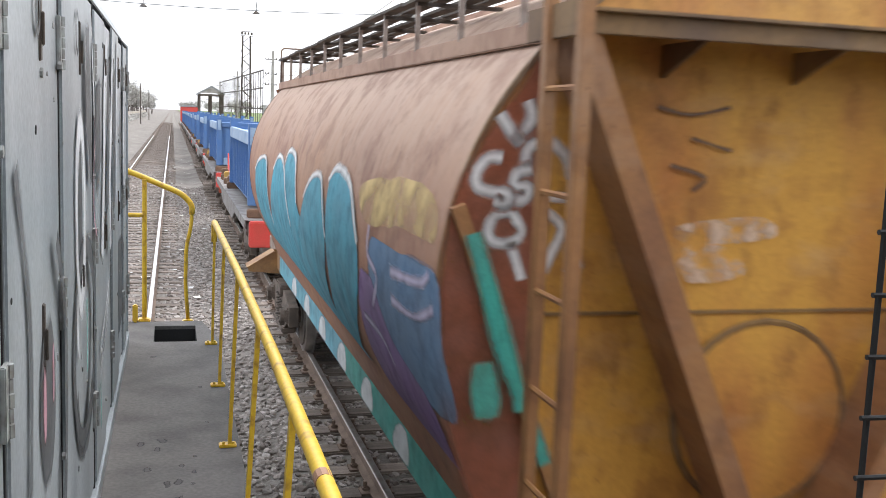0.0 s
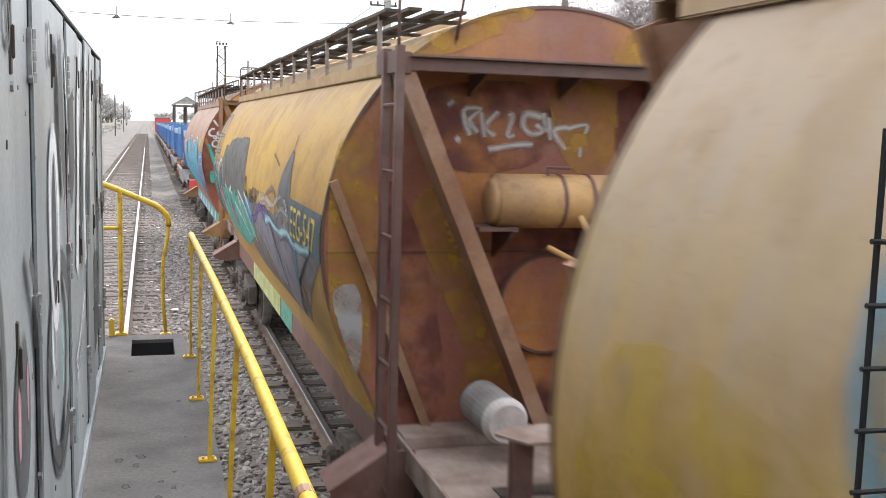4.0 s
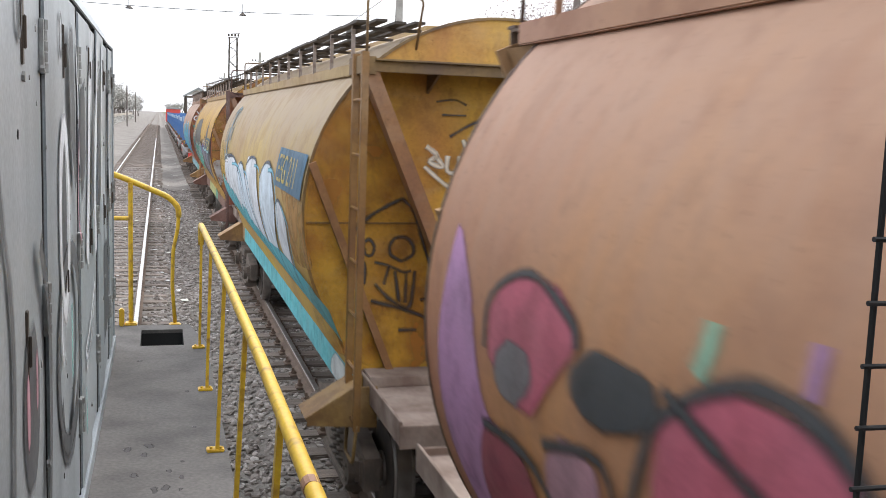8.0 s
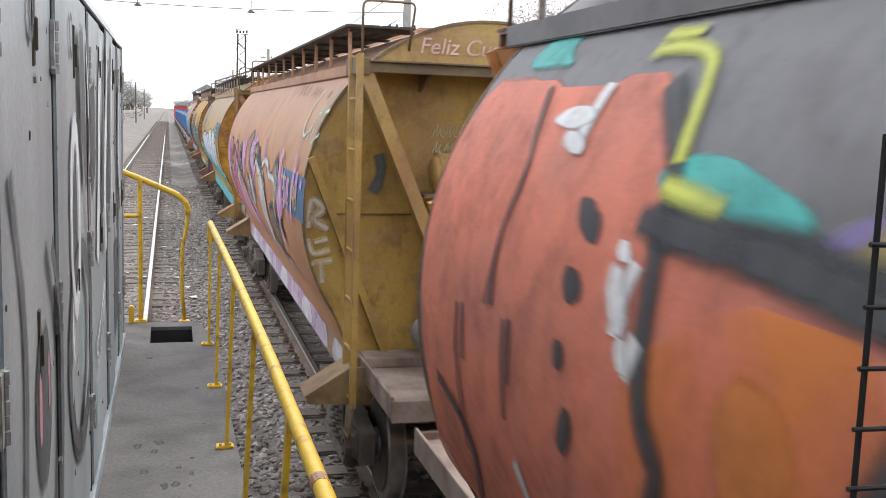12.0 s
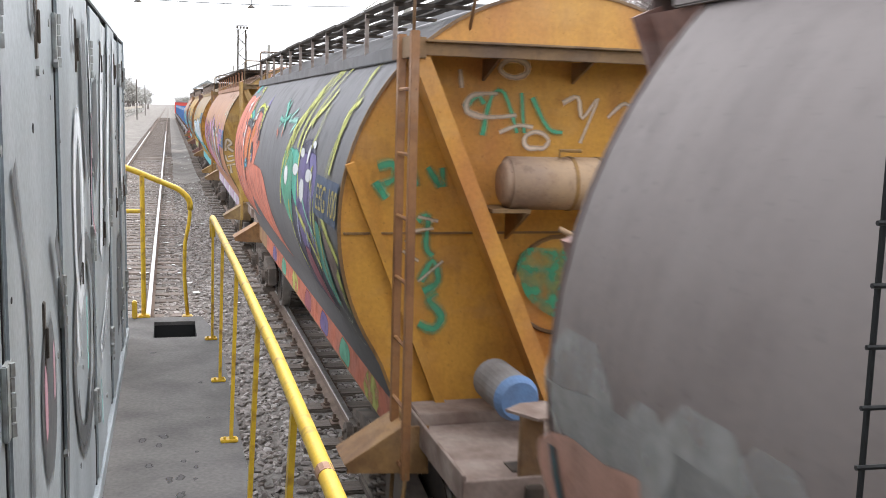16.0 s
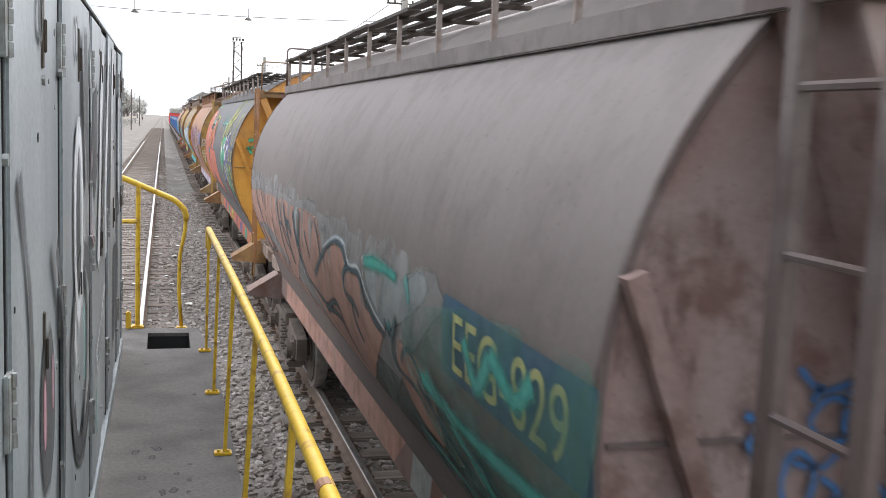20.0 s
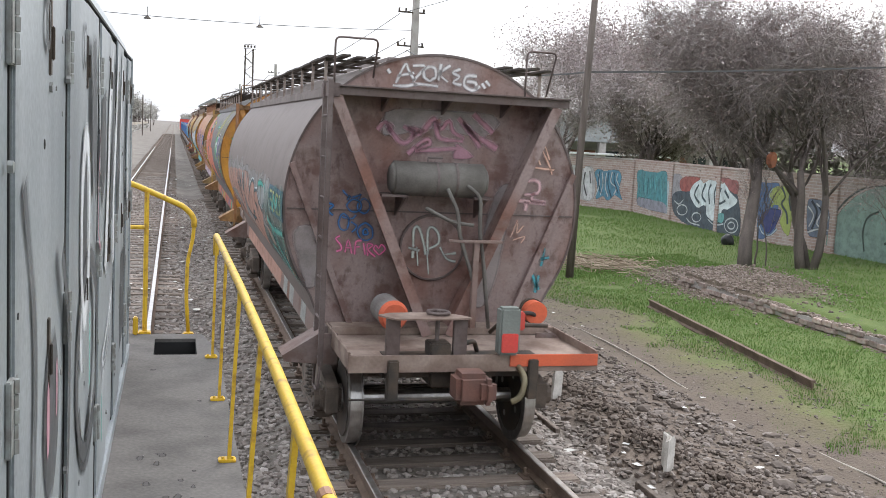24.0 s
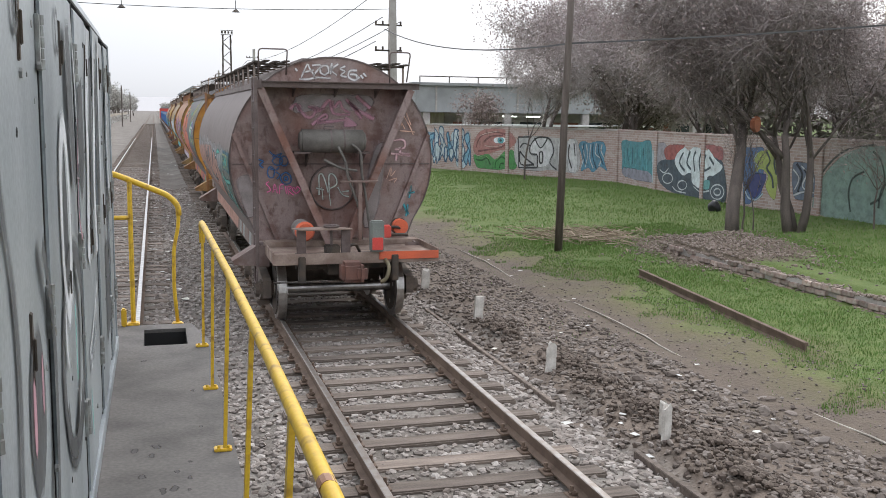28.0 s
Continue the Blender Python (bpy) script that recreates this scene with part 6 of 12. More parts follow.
    patch(wg, [(5.3, 0.2), (4.7, 0.34), (3.96, 0.29), (3.71, -0.2), (3.73, -0.64), (3.15, -0.96), (5.8, -1.01)], P(0.66, 0.7, 0.74), "white and sky blue bubble graffiti letter", 0.0080)
    stroke(wg, [[(5.3, 0.2), (4.7, 0.34), (3.96, 0.29), (3.71, -0.2), (3.73, -0.64), (3.15, -0.96), (5.8, -1.01)]], 0.03, P(0.04, 0.06, 0.1), "dark outline of a bubble letter", 0.0120)
    stroke(wg, [[(4.21, 0.27), (3.55, 0.22), (3.44, -0.26), (3.74, -0.74)]], 0.035, P(0.16, 0.45, 0.58), "blue shading in a bubble letter", 0.0125)
    patch(wg, [(3.49, 0.17), (3.07, 0.35), (2.52, 0.34), (2.03, -0.0), (2.34, -0.39), (2.93, -1.01), (3.63, -0.73)], P(0.6, 0.7, 0.78), "white and sky blue bubble graffiti letter", 0.0090)
    stroke(wg, [[(3.49, 0.17), (3.07, 0.35), (2.52, 0.34), (2.03, -0.0), (2.34, -0.39), (2.93, -1.01), (3.63, -0.73)]], 0.03, P(0.04, 0.06, 0.1), "dark outline of a bubble letter", 0.0120)
    stroke(wg, [[(2.72, 0.3), (2.21, 0.28), (1.81, -0.05), (2.2, -0.45)]], 0.035, P(0.16, 0.45, 0.58), "blue shading in a bubble letter", 0.0125)
    patch(wg, [(1.98, 0.01), (1.67, 0.08), (1.22, -0.05), (1.2, -0.25), (1.37, -0.63), (1.49, -1.01), (2.05, -0.61)], P(0.66, 0.7, 0.74), "white and sky blue bubble graffiti letter", 0.0080)
    stroke(wg, [[(1.98, 0.01), (1.67, 0.08), (1.22, -0.05), (1.2, -0.25), (1.37, -0.63), (1.49, -1.01), (2.05, -0.61)]], 0.03, P(0.04, 0.06, 0.1), "dark outline of a bubble letter", 0.0120)
    stroke(wg, [[(1.46, 0.04), (1.05, -0.09), (1.06, -0.3), (1.35, -0.7)]], 0.035, P(0.16, 0.45, 0.58), "blue shading in a bubble letter", 0.0125)
    patch(wg, [(8.94, -0.53), (4.42, -0.58), (2.05, -0.47), (0.89, -0.48), (0.11, -0.53), (-0.56, -0.57), (0.15, -1.02), (1.21, -1.0), (3.38, -0.96), (8.07, -0.95)], P(0.08, 0.46, 0.54), "turquoise painted base", 0.0105)
    patch(wg, [(2.12, 0.49), (1.09, 0.44), (0.3, 0.21), (0.06, -0.07), (-0.16, -0.27), (0.96, -0.38), (1.29, 0.02)], thin_spray("orange_brown_stain", (0.42, 0.22, 0.055), 0.1, 0.8, 4.0), "orange brown stain", 0.0030)
    patch(wg, [(0.3, 0.91), (10.6, 0.91), (10.6, 1.15), (0.3, 1.15)], P(0.09, 0.45, 0.5), "turquoise painted sill", 0.003, False, on_sill)
    patch(wg, [(0.3, 0.93), (1.3, 0.92), (1.1, 1.14), (0.4, 1.1)], P(0.6, 0.63, 0.62), "white sprayed spot on the sill", 0.005, True, on_sill)
    rnd = random.Random(14)
    for i in range(34):
        cu, q = 10.4 - i * 0.27, rnd.uniform(0.2, 0.36)
        cv = -0.55 - 0.0008 * i * i + rnd.uniform(-0.1, 0.12)
        patch(wg, [(cu + q * math.cos(a), cv + 0.9 * q * math.sin(a)) for a in np.linspace(0, math.tau, 8)[:-1]], P(0.07, 0.4, 0.46), "turquoise lower fade of the letters", 0.0125 + 0.0003 * (i % 4))
    patch(wg, [(-1.5, 2.9), (-1.1, 3.35), (-0.72, 2.7), (-0.5, 2.2), (-0.5, 1.25), (-1.2, 1.25), (-1.52, 1.8)], thin_spray("rust_red_end_stain", (0.46, 0.19, 0.035), 0.05, 0.6, 3.5), "rust red stain beside the ladder", 0.002, place=on_end)
    golden = thin_spray("bright_golden_paint", (0.52, 0.35, 0.025), 0.0, 0.5, 5.0)
    for low, high, u in ((-1.0, 0.25, 8.8), (-1.0, 0.0, 9.3)):
        patch(wg, [(10.6, low), (10.62, high), (10.0, high + 0.1), (u + 0.5, high - 0.15), (u, high - 0.3), (u + 0.1, low)], golden, "bright golden paint showing through the dust", 0.0016 + 0.0006 * (u > 9))
    number_board(wg, 0.28, 2.05, 0.2, 0.56, "EEG 211", P(0.04, 0.13, 0.22), P(0.55, 0.42, 0.1), 0.36, "blue number board")
    ink = P(*BLACK_INK)
    stroke(wg, [[(0.24, 2.95), (0.4, 3.1), (0.55, 3.05)], [(0.3, 2.8), (0.5, 2.78), (0.36, 2.66)], [(0.3, 2.55), (0.5, 2.58), (0.46, 2.48)], [(-0.55, 3.3), (-0.4, 3.32), (-0.3, 3.28)], [(-0.5, 3.2), (-0.3, 3.2)]], 0.02, ink, "black scribble", place=on_end)
    scrawl(wg, [("TH~UF", 0, 0, 0.15, 0.022)], P(0.05, 0.14, 0.3), "blue vertical tag", lambda u, v, off: on_end(0.72 + v * 0.9 + u * 0.4, 1.6 + u * 2.0 - v * 0.2, off))
    stroke(wg, [[(-0.2, 1.7), (0.1, 2.0), (0.2, 1.7), (-0.1, 1.75), (0.15, 1.95)]], 0.02, P(0.5, 0.22, 0.1), "orange scribble", place=on_end)
    stroke(wg, [[(-1.16, 2.3), (-1.03, 2.41), (-0.83, 2.52), (-0.78, 2.52), (-0.7, 2.42), (-0.63, 2.22), (-0.55, 1.98)], [(-1.16, 2.3), (-1.11, 2.17), (-1.08, 2.12)], [(-0.69, 2.13), (-0.7, 2.09), (-0.74, 2.06), (-0.79, 2.04), (-0.84, 2.06), (-0.88, 2.09), (-0.89, 2.14), (-0.88, 2.18), (-0.85, 2.22), (-0.8, 2.23), (-0.75, 2.22), (-0.71, 2.18), (-0.69, 2.13)], [(-1.01, 2.14), (-1.02, 2.11), (-1.03, 2.09), (-1.05, 2.08), (-1.08, 2.09), (-1.09, 2.11), (-1.1, 2.14), (-1.1, 2.18), (-1.08, 2.2), (-1.06, 2.21), (-1.04, 2.2), (-1.02, 2.17), (-1.01, 2.14)], [(-1.01, 2.03), (-0.89, 2), (-0.78, 1.95), (-0.71, 1.96)], [(-1, 1.86), (-0.91, 1.76), (-0.8, 1.68), (-0.71, 1.68), (-0.68, 1.96)], [(-0.89, 2), (-0.93, 1.85)], [(-0.84, 1.96), (-0.8, 1.7)], [(-0.75, 1.95), (-0.75, 1.7)], [(-1.03, 1.72), (-0.8, 1.66), (-0.63, 1.6), (-0.53, 1.54)], [(-0.63, 1.72), (-0.51, 1.73), (-0.34, 1.58)], [(-0.8, 1.48), (-0.65, 1.48)]], 0.028, ink, "black line face", 0.01, place=on_end)
    patch(wg, [(-1.06, 1.94), (-1.07, 1.87), (-1.08, 1.84), (-1.1, 1.85), (-1.12, 1.91), (-1.12, 1.98), (-1.11, 2.04), (-1.09, 2.05), (-1.07, 2.01)], ink, "black blotch", 0.006, place=on_end)
    stroke(wg, [[(-0.62, 2.95), (-0.53, 2.88), (-0.59, 2.83), (-0.48, 2.79), (-0.54, 2.88)], [(-0.44, 2.88), (-0.44, 2.76), (-0.35, 2.75), (-0.34, 2.88)], [(-0.32, 3.01), (-0.26, 2.88), (-0.19, 2.74), (-0.14, 2.68)], [(-0.17, 2.94), (-0.28, 2.74)], [(-0.63, 2.79), (-0.53, 2.71), (-0.4, 2.62), (-0.24, 2.58), (-0.08, 2.56)], [(-0.09, 2.7), (-0.04, 2.67), (-0.07, 2.61), (-0.12, 2.64), (-0.09, 2.7)]], 0.032, P(0.72, 0.66, 0.55), "white sprayed tag", 0.01, place=on_end)
    stroke(wg, [[(-0.43, 3.03), (-0.28, 3.12), (-0.16, 3.17)], [(-0.23, 3.05), (-0.12, 3.06)]], 0.03, ink, "black scribble", 0.01, place=on_end)
    return wg


def wagon_pink_flames():
    b, e, r, t, d = paints("terracotta", (0.46, 0.22, 0.085), (0.36, 0.155, 0.09), (0.4, 0.25, 0.175), (0.42, 0.265, 0.06), (0.3, 0.165, 0.065), blotch=0.25)
    wg = hopper("terracotta hopper wagon with pink flames and grey graffiti", b, e, r, t, d, enamel(0.1, 0.2, 0.35), "boards", e, vessel=e)
    rose, lilac, ink, sage = P(0.55, 0.12, 0.18), P(0.52, 0.27, 0.5), P(0.04, 0.045, 0.05), P(0.22, 0.34, 0.32)
    flare, lower, blush = thin_spray("thin_lilac_spray", (0.66, 0.33, 0.6), 0.35, 0.95, 5.0), P(0.46, 0.3, 0.44), P(0.58, 0.3, 0.36)
    for k in range(9):
        patch(wg, [(0.4 + k * 1.1, 0.92), (1.2 + k * 1.1, 0.93), (1.1 + k * 1.1, 1.14), (0.5 + k * 1.1, 1.12)], P(0.5, 0.4, 0.5) if k % 2 else P(0.6, 0.58, 0.6), "lilac and white spray on the sill", 0.003, True, on_sill)
    patch(wg, [(7.75, -0.97), (6.36, -0.78), (5.55, -0.77), (5.35, -1.03), (5.49, -0.96), (6.6, -0.96)], P(0.4, 0.3, 0.42), "lilac lower strip", 0.0050)
    number_board(wg, 0.26, 1.97, -0.03, 0.335, "EEG148", P(0.05, 0.15, 0.3), P(0.6, 0.43, 0.06), 0.36, "blue number board under lilac spray")
    scrawl(wg, [("~~~", -0.5, 2.98, 0.13, 0.02), ("~~~~", -0.5, 2.84, 0.12, 0.018)], P(0.52, 0.4, 0.2), "faint pale tag")
    t_ = lettering("Feliz Cumple", 0.19, -0.64, 3.68, on_hopper_top, 0.06, wg, P(0.7, 0.45, 0.42), 0.2, 1)
    t_["label"] = "pink handwritten birthday greeting"
    pale = P(0.52, 0.49, 0.46)
    patch(wg, [(10.61, 0.32), (10.55, 0.49), (10.23, 0.24), (10.06, -0.1), (9.72, -0.36), (9.82, -0.92), (9.11, -0.94), (9.06, -0.92), (10.29, -0.92), (10.69, -0.44)], lilac, "lilac flames", 0.004)
    patch(wg, [(10.06, 0.11), (10.05, 0.29), (9.81, 0.4), (9.56, 0.42), (9.38, 0.34), (9.33, 0.26), (9.47, 0.12), (9.64, -0.02), (9.96, 0.04)], rose, "rose pink head", 0.007)
    patch(wg, [(8.99, -0.13), (8.91, 0.08), (8.9, 0.22), (8.75, 0.32), (8.59, 0.37), (8.38, 0.37), (8.21, 0.29), (8.13, 0.16), (8.15, -0.04), (8.39, -0.34), (8.37, -0.52), (9.02, -0.93), (9.8, -0.75)], rose, "rose pink head", 0.007)
    patch(wg, [(9.61, 0.12), (9.64, 0.05), (9.75, -0.01), (9.89, -0.02), (9.97, 0.02), (9.98, 0.1), (9.9, 0.17), (9.78, 0.2), (9.66, 0.18)], P(0.2, 0.19, 0.2), "grey eye", 0.0085)
    patch(wg, [(8.86, 0.25), (8.89, 0.19), (9.03, 0.13), (9.23, 0.1), (9.37, 0.14), (9.39, 0.21), (9.29, 0.28), (9.11, 0.31), (8.95, 0.3)], ink, "black nose disc", 0.0105)
    patch(wg, [(8.16, 0.07), (8.2, 0.01), (8.3, -0.05), (8.42, -0.07), (8.5, -0.05), (8.49, 0.02), (8.42, 0.09), (8.3, 0.12), (8.21, 0.12)], lilac, "lilac eye patch", 0.0085)
    patch(wg, [(8.52, -0.03), (8.55, -0.08), (8.61, -0.12), (8.68, -0.13), (8.71, -0.1), (8.7, -0.05), (8.65, 0), (8.59, 0.02), (8.53, 0.01)], ink, "black pupil", 0.0095)
    patch(wg, [(10.1, -0.16), (9.8, -0.13), (9.62, -0.24), (9.52, -0.39), (9.65, -0.63), (10.11, -0.64), (10.27, -0.47)], P(0.36, 0.07, 0.1), "dark rose shape", 0.0085)
    patch(wg, [(9.53, -0.08), (9.35, 0.03), (9.15, -0.02), (9.12, -0.22), (9.4, -0.47), (9.52, -0.39), (9.55, -0.22)], P(0.5, 0.27, 0.33), "pale rose shape", 0.009)
    patch(wg, [(8.32, -0.13), (7.95, 0.03), (7.79, 0.15), (7.75, -0.03), (7.85, -0.25), (8.27, -0.47), (8.26, -0.29)], pale, "pale grey letter", 0.0088)
    patch(wg, [(8.1, 0.16), (8.05, 0.25), (7.99, 0.3), (7.91, 0.22), (7.92, 0.06), (8.12, -0.07)], lilac, "lilac spike", 0.0092)
    patch(wg, [(7.65, 0.38), (7.56, 0.39), (7.47, 0.36), (7.42, 0.25), (7.32, 0.16), (7.18, 0.06), (7.11, 0), (7.24, -0.05), (7.38, 0.02), (7.55, 0.16), (7.63, 0.27)], sage, "grey green leaf spike", 0.008)
    patch(wg, [(7.63, 0.25), (7.42, 0.25), (7.37, 0.17), (7.54, 0.14)], ink, "dark leaf stripe", 0.0095)
    stroke(wg, [[(7.62, 0.31), (7.45, 0.3)], [(7.49, 0.09), (7.28, 0.1)], [(7.38, 0.02), (7.2, 0.08)]], 0.04, ink, "dark leaf stripe", 0.0095)
    patch(wg, [(7.03, 0.03), (7.12, 0.11), (7.11, 0.25), (7.07, 0.31), (7.12, 0.38), (7.1, 0.46), (7.06, 0.48), (7.04, 0.4), (6.98, 0.34), (6.94, 0.31), (6.89, 0.37), (6.85, 0.32), (6.86, 0.25), (6.83, 0.33), (6.79, 0.39), (6.84, 0.45), (6.84, 0.51), (6.79, 0.55), (6.77, 0.47), (6.75, 0.41), (6.7, 0.34), (6.68, 0.26), (6.7, 0.16)], lilac, "lilac flames", 0.005)
    patch(wg, [(6.62, 0.19), (6.63, 0.29), (6.57, 0.36), (6.56, 0.3), (6.56, 0.22)], lilac, "lilac flame tongue", 0.005)
    stroke(wg, [[(8.75, 0.47), (8.75, 0.41), (8.77, 0.35)]], 0.06, P(0.3, 0.5, 0.35), "pale green flame", 0.005)
    stroke(wg, [[(8.42, 0.5), (8.41, 0.4)]], 0.04, lilac, "lilac flame tongue", 0.005)
    stroke(wg, [[(10.06, 0.11), (10.05, 0.29), (9.76, 0.41), (9.41, 0.34), (9.34, 0.27)], [(9.02, -0.14), (8.95, 0.07), (8.87, 0.23), (8.62, 0.37), (8.38, 0.37), (8.2, 0.28), (8.12, 0.12)], [(8.6, -0.1), (8.62, -0.01), (8.38, 0.13), (8.17, 0.14), (8.12, 0.06)], [(8.32, -0.12), (8.06, -0.05), (7.9, 0.05), (7.84, 0.17), (7.83, 0.27), (7.74, 0.34), (7.65, 0.37)], [(8.32, -0.12), (8.26, -0.29), (8.27, -0.47)], [(10.1, -0.16), (9.68, -0.14), (9.46, -0.25), (9.4, -0.47)], [(9.53, -0.05), (9.14, 0.03), (9.07, -0.18), (9.36, -0.46)], [(7.65, 0.37), (7.6, 0.21), (7.48, 0.08), (7.34, -0.01), (7.21, -0.04)], [(7.56, 0.39), (7.46, 0.35), (7.41, 0.24), (7.29, 0.14), (7.12, 0.04)], [(7.66, 0.03), (7.59, -0.05), (7.57, -0.16)]], 0.04, ink, "black outline", 0.0115)
    stroke(wg, [[(7.46, 1.11), (7.47, 1.09), (7.48, 1.06)], [(7.68, 1.07), (7.69, 0.99)], [(7.72, 0.95), (7.6, 0.77)], [(7.61, 0.67), (7.6, 0.57)]], 0.03, P(0.5, 0.38, 0.25), "pale scratch", 0.005)
    patch(wg, [(5.89, 0.61), (5.82, 0.52), (5.84, 0.41), (5.82, 0.27), (5.65, 0.14), (5.82, 0.18), (5.96, 0.33), (6.03, 0.45), (6.03, 0.54)], sage, "grey green leaf spike", 0.0082)
    patch(wg, [(5.92, 0.42), (5.81, 0.46), (5.82, 0.39), (5.88, 0.3)], ink, "dark leaf stripe", 0.0095)
    patch(wg, [(5.77, 0.03), (5.73, 0.2), (5.72, 0.36), (5.89, 0.47), (5.89, 0.55), (5.75, 0.46), (5.64, 0.4), (5.58, 0.5), (5.55, 0.6), (5.51, 0.49), (5.43, 0.41), (5.35, 0.51), (5.31, 0.6), (5.25, 0.51), (5.26, 0.42), (5.32, 0.32), (5.29, 0.18), (5.32, -0.01), (5.26, -0.14), (5.09, -0.2), (5.21, -0.28), (5.4, 0.01), (5.71, 0.12)], lilac, "lilac flames", 0.005)
    stroke(wg, [[(5.6, 0.21), (5.54, 0.33), (5.49, 0.46), (5.38, 0.38)]], 0.06, pale, "white haze stroke", 0.0065)
    patch(wg, [(5.25, 0.14), (5, 0.21), (4.99, 0.09), (5.05, -0.13), (5.21, -0.28), (5.24, -0.02)], lilac, "lilac letter", 0.0055)
    patch(wg, [(5.04, 0.29), (5.04, 0.23), (5.1, 0.18), (5.18, 0.17), (5.25, 0.2), (5.28, 0.27), (5.24, 0.32), (5.17, 0.35), (5.09, 0.33)], P(0.1, 0.1, 0.11), "dark eye", 0.0098)
    patch(wg, [(5.07, 0.28), (5.08, 0.26), (5.11, 0.25), (5.14, 0.24), (5.17, 0.25), (5.18, 0.27), (5.16, 0.28), (5.12, 0.29), (5.09, 0.29)], P(0.4, 0.46, 0.46), "pale glint", 0.0108)
    patch(wg, [(4.74, 0.4), (4.61, 0.39), (4.51, 0.36), (4.43, 0.29), (4.53, 0.27), (4.67, 0.32)], sage, "grey green leaf", 0.0092)
    patch(wg, [(5.84, 0.01), (5.57, 0.04), (5.36, -0.09), (5.34, -0.33), (5.67, -0.4), (5.76, -0.22)], pale, "pale grey letter", 0.0078)
    patch(wg, [(6.24, 0.03), (6.07, -0.04), (5.88, -0.17), (5.74, -0.31), (5.9, -0.35), (6.1, -0.24), (6.2, -0.1)], sage, "grey green spike", 0.0082)
    stroke(wg, [[(6.82, -0.17), (6.71, 0.11), (6.56, 0.34), (6.36, 0.48), (6.13, 0.56), (5.9, 0.61)], [(5.89, 0.61), (5.83, 0.51), (5.88, 0.36), (5.86, 0.26), (5.68, 0.15), (5.4, 0.08), (5.19, -0.01), (5.08, -0.16)], [(6.04, 0.55), (6.01, 0.41), (5.9, 0.25), (5.71, 0.12)], [(6.27, 0.06), (6.2, -0.1), (6.07, -0.25), (5.76, -0.34)], [(6.24, 0.03), (5.99, -0.05), (5.73, -0.15), (5.58, -0.25)], [(7.65, 0.35), (7.52, 0.12), (7.2, -0.09), (6.71, -0.25), (6.37, -0.43), (5.98, -0.52)]], 0.04, ink, "black outline", 0.0115)
    stroke(wg, [[(5.3, 0.28), (5.28, 0.38), (5.18, 0.44), (5.04, 0.46), (4.91, 0.44), (4.81, 0.4), (4.7, 0.32), (4.59, 0.27), (4.47, 0.26)], [(4.75, 0.4), (4.6, 0.4), (4.5, 0.36), (4.42, 0.28)], [(4.66, 0.36), (4.52, 0.33), (4.44, 0.3)]], 0.05, ink, "black outline", 0.0115)
    stroke(wg, [[(4.85, 0.33), (4.77, 0.3), (4.62, 0.27), (4.42, 0.27), (4.26, 0.24), (4.12, 0.21), (4.02, 0.19)]], 0.075, ink, "thick black outline", 0.0115)
    stroke(wg, [[(5, 0.13), (4.92, 0.2), (4.8, 0.26), (4.71, 0.24), (4.63, 0.19), (4.47, 0.14), (4.31, 0.17), (4.2, 0.2), (4.11, 0.18)]], 0.1, P(0.6, 0.6, 0.58), "white brush stroke", 0.0105)
    patch(wg, [(4.02, 0.19), (4, 0.25), (3.93, 0.29), (3.94, 0.39), (3.92, 0.46), (3.93, 0.52), (3.96, 0.59), (3.96, 0.65), (3.97, 0.7), (3.92, 0.71), (3.89, 0.63), (3.89, 0.57), (3.86, 0.49), (3.85, 0.42), (3.81, 0.35), (3.81, 0.27)], lilac, "lilac flames", 0.006)
    patch(wg, [(4.06, 0.22), (4.06, 0.33), (4.05, 0.4), (4.01, 0.33), (4.02, 0.23)], lilac, "lilac flame tongue", 0.006)
    patch(wg, [(4.45, 0.19), (3.96, 0.19), (3.71, 0.04), (3.71, -0.26), (4.23, -0.72), (4.29, -0.54), (4.44, -0.29), (4.47, -0.01)], pale, "pale grey letter", 0.0085)
    stroke(wg, [[(3.99, 0.24), (3.67, 0.31), (3.33, 0.27), (3.17, 0.18), (2.76, 0.17), (2.57, 0.14), (2.52, 0.03), (2.68, -0.12), (2.65, -0.24)]], 0.07, P(0.6, 0.6, 0.58), "white brush stroke", 0.013)
    patch(wg, [(2.62, 0.39), (2.41, 0.26), (2.28, 0.06), (2.16, -0.12), (2.14, -0.3), (2.37, -0.18), (2.52, 0.01), (2.6, 0.22)], sage, "grey green spike", 0.009)
    stroke(wg, [[(3.68, 0.37), (3.5, 0.25), (3.17, 0.16), (2.88, 0.23), (2.62, 0.39), (2.55, 0.45)], [(2.62, 0.39), (2.6, 0.22), (2.48, 0), (2.29, -0.18), (2.07, -0.38)], [(2.62, 0.39), (2.37, 0.22), (2.25, -0.02), (2.03, -0.21)], [(3.21, -0.25), (2.97, -0.11), (2.68, -0.12), (2.56, -0.24), (2.14, -0.3), (1.98, -0.35)], [(4.49, 0.25), (3.64, 0.05), (3.54, -0.1)], [(3.39, -0.49), (3.13, -0.69), (2.57, -0.68)]], 0.042, ink, "black outline", 0.0118)
    stroke(wg, [[(2.33, 0.1), (2.18, -0.17)], [(2.47, 0.2), (2.3, 0.15)], [(2.93, -0.24), (2.66, -0.37), (2.28, -0.39)]], 0.05, P(0.14, 0.19, 0.18), "dark green hatching", 0.0108)
    stroke(wg, [[(2.04, 0.48), (2.08, 0.35), (2.07, 0.19), (2.11, 0.02), (2.16, -0.21), (2.16, -0.49)]], 0.11, flare, "lilac flame over the board", 0.0225)
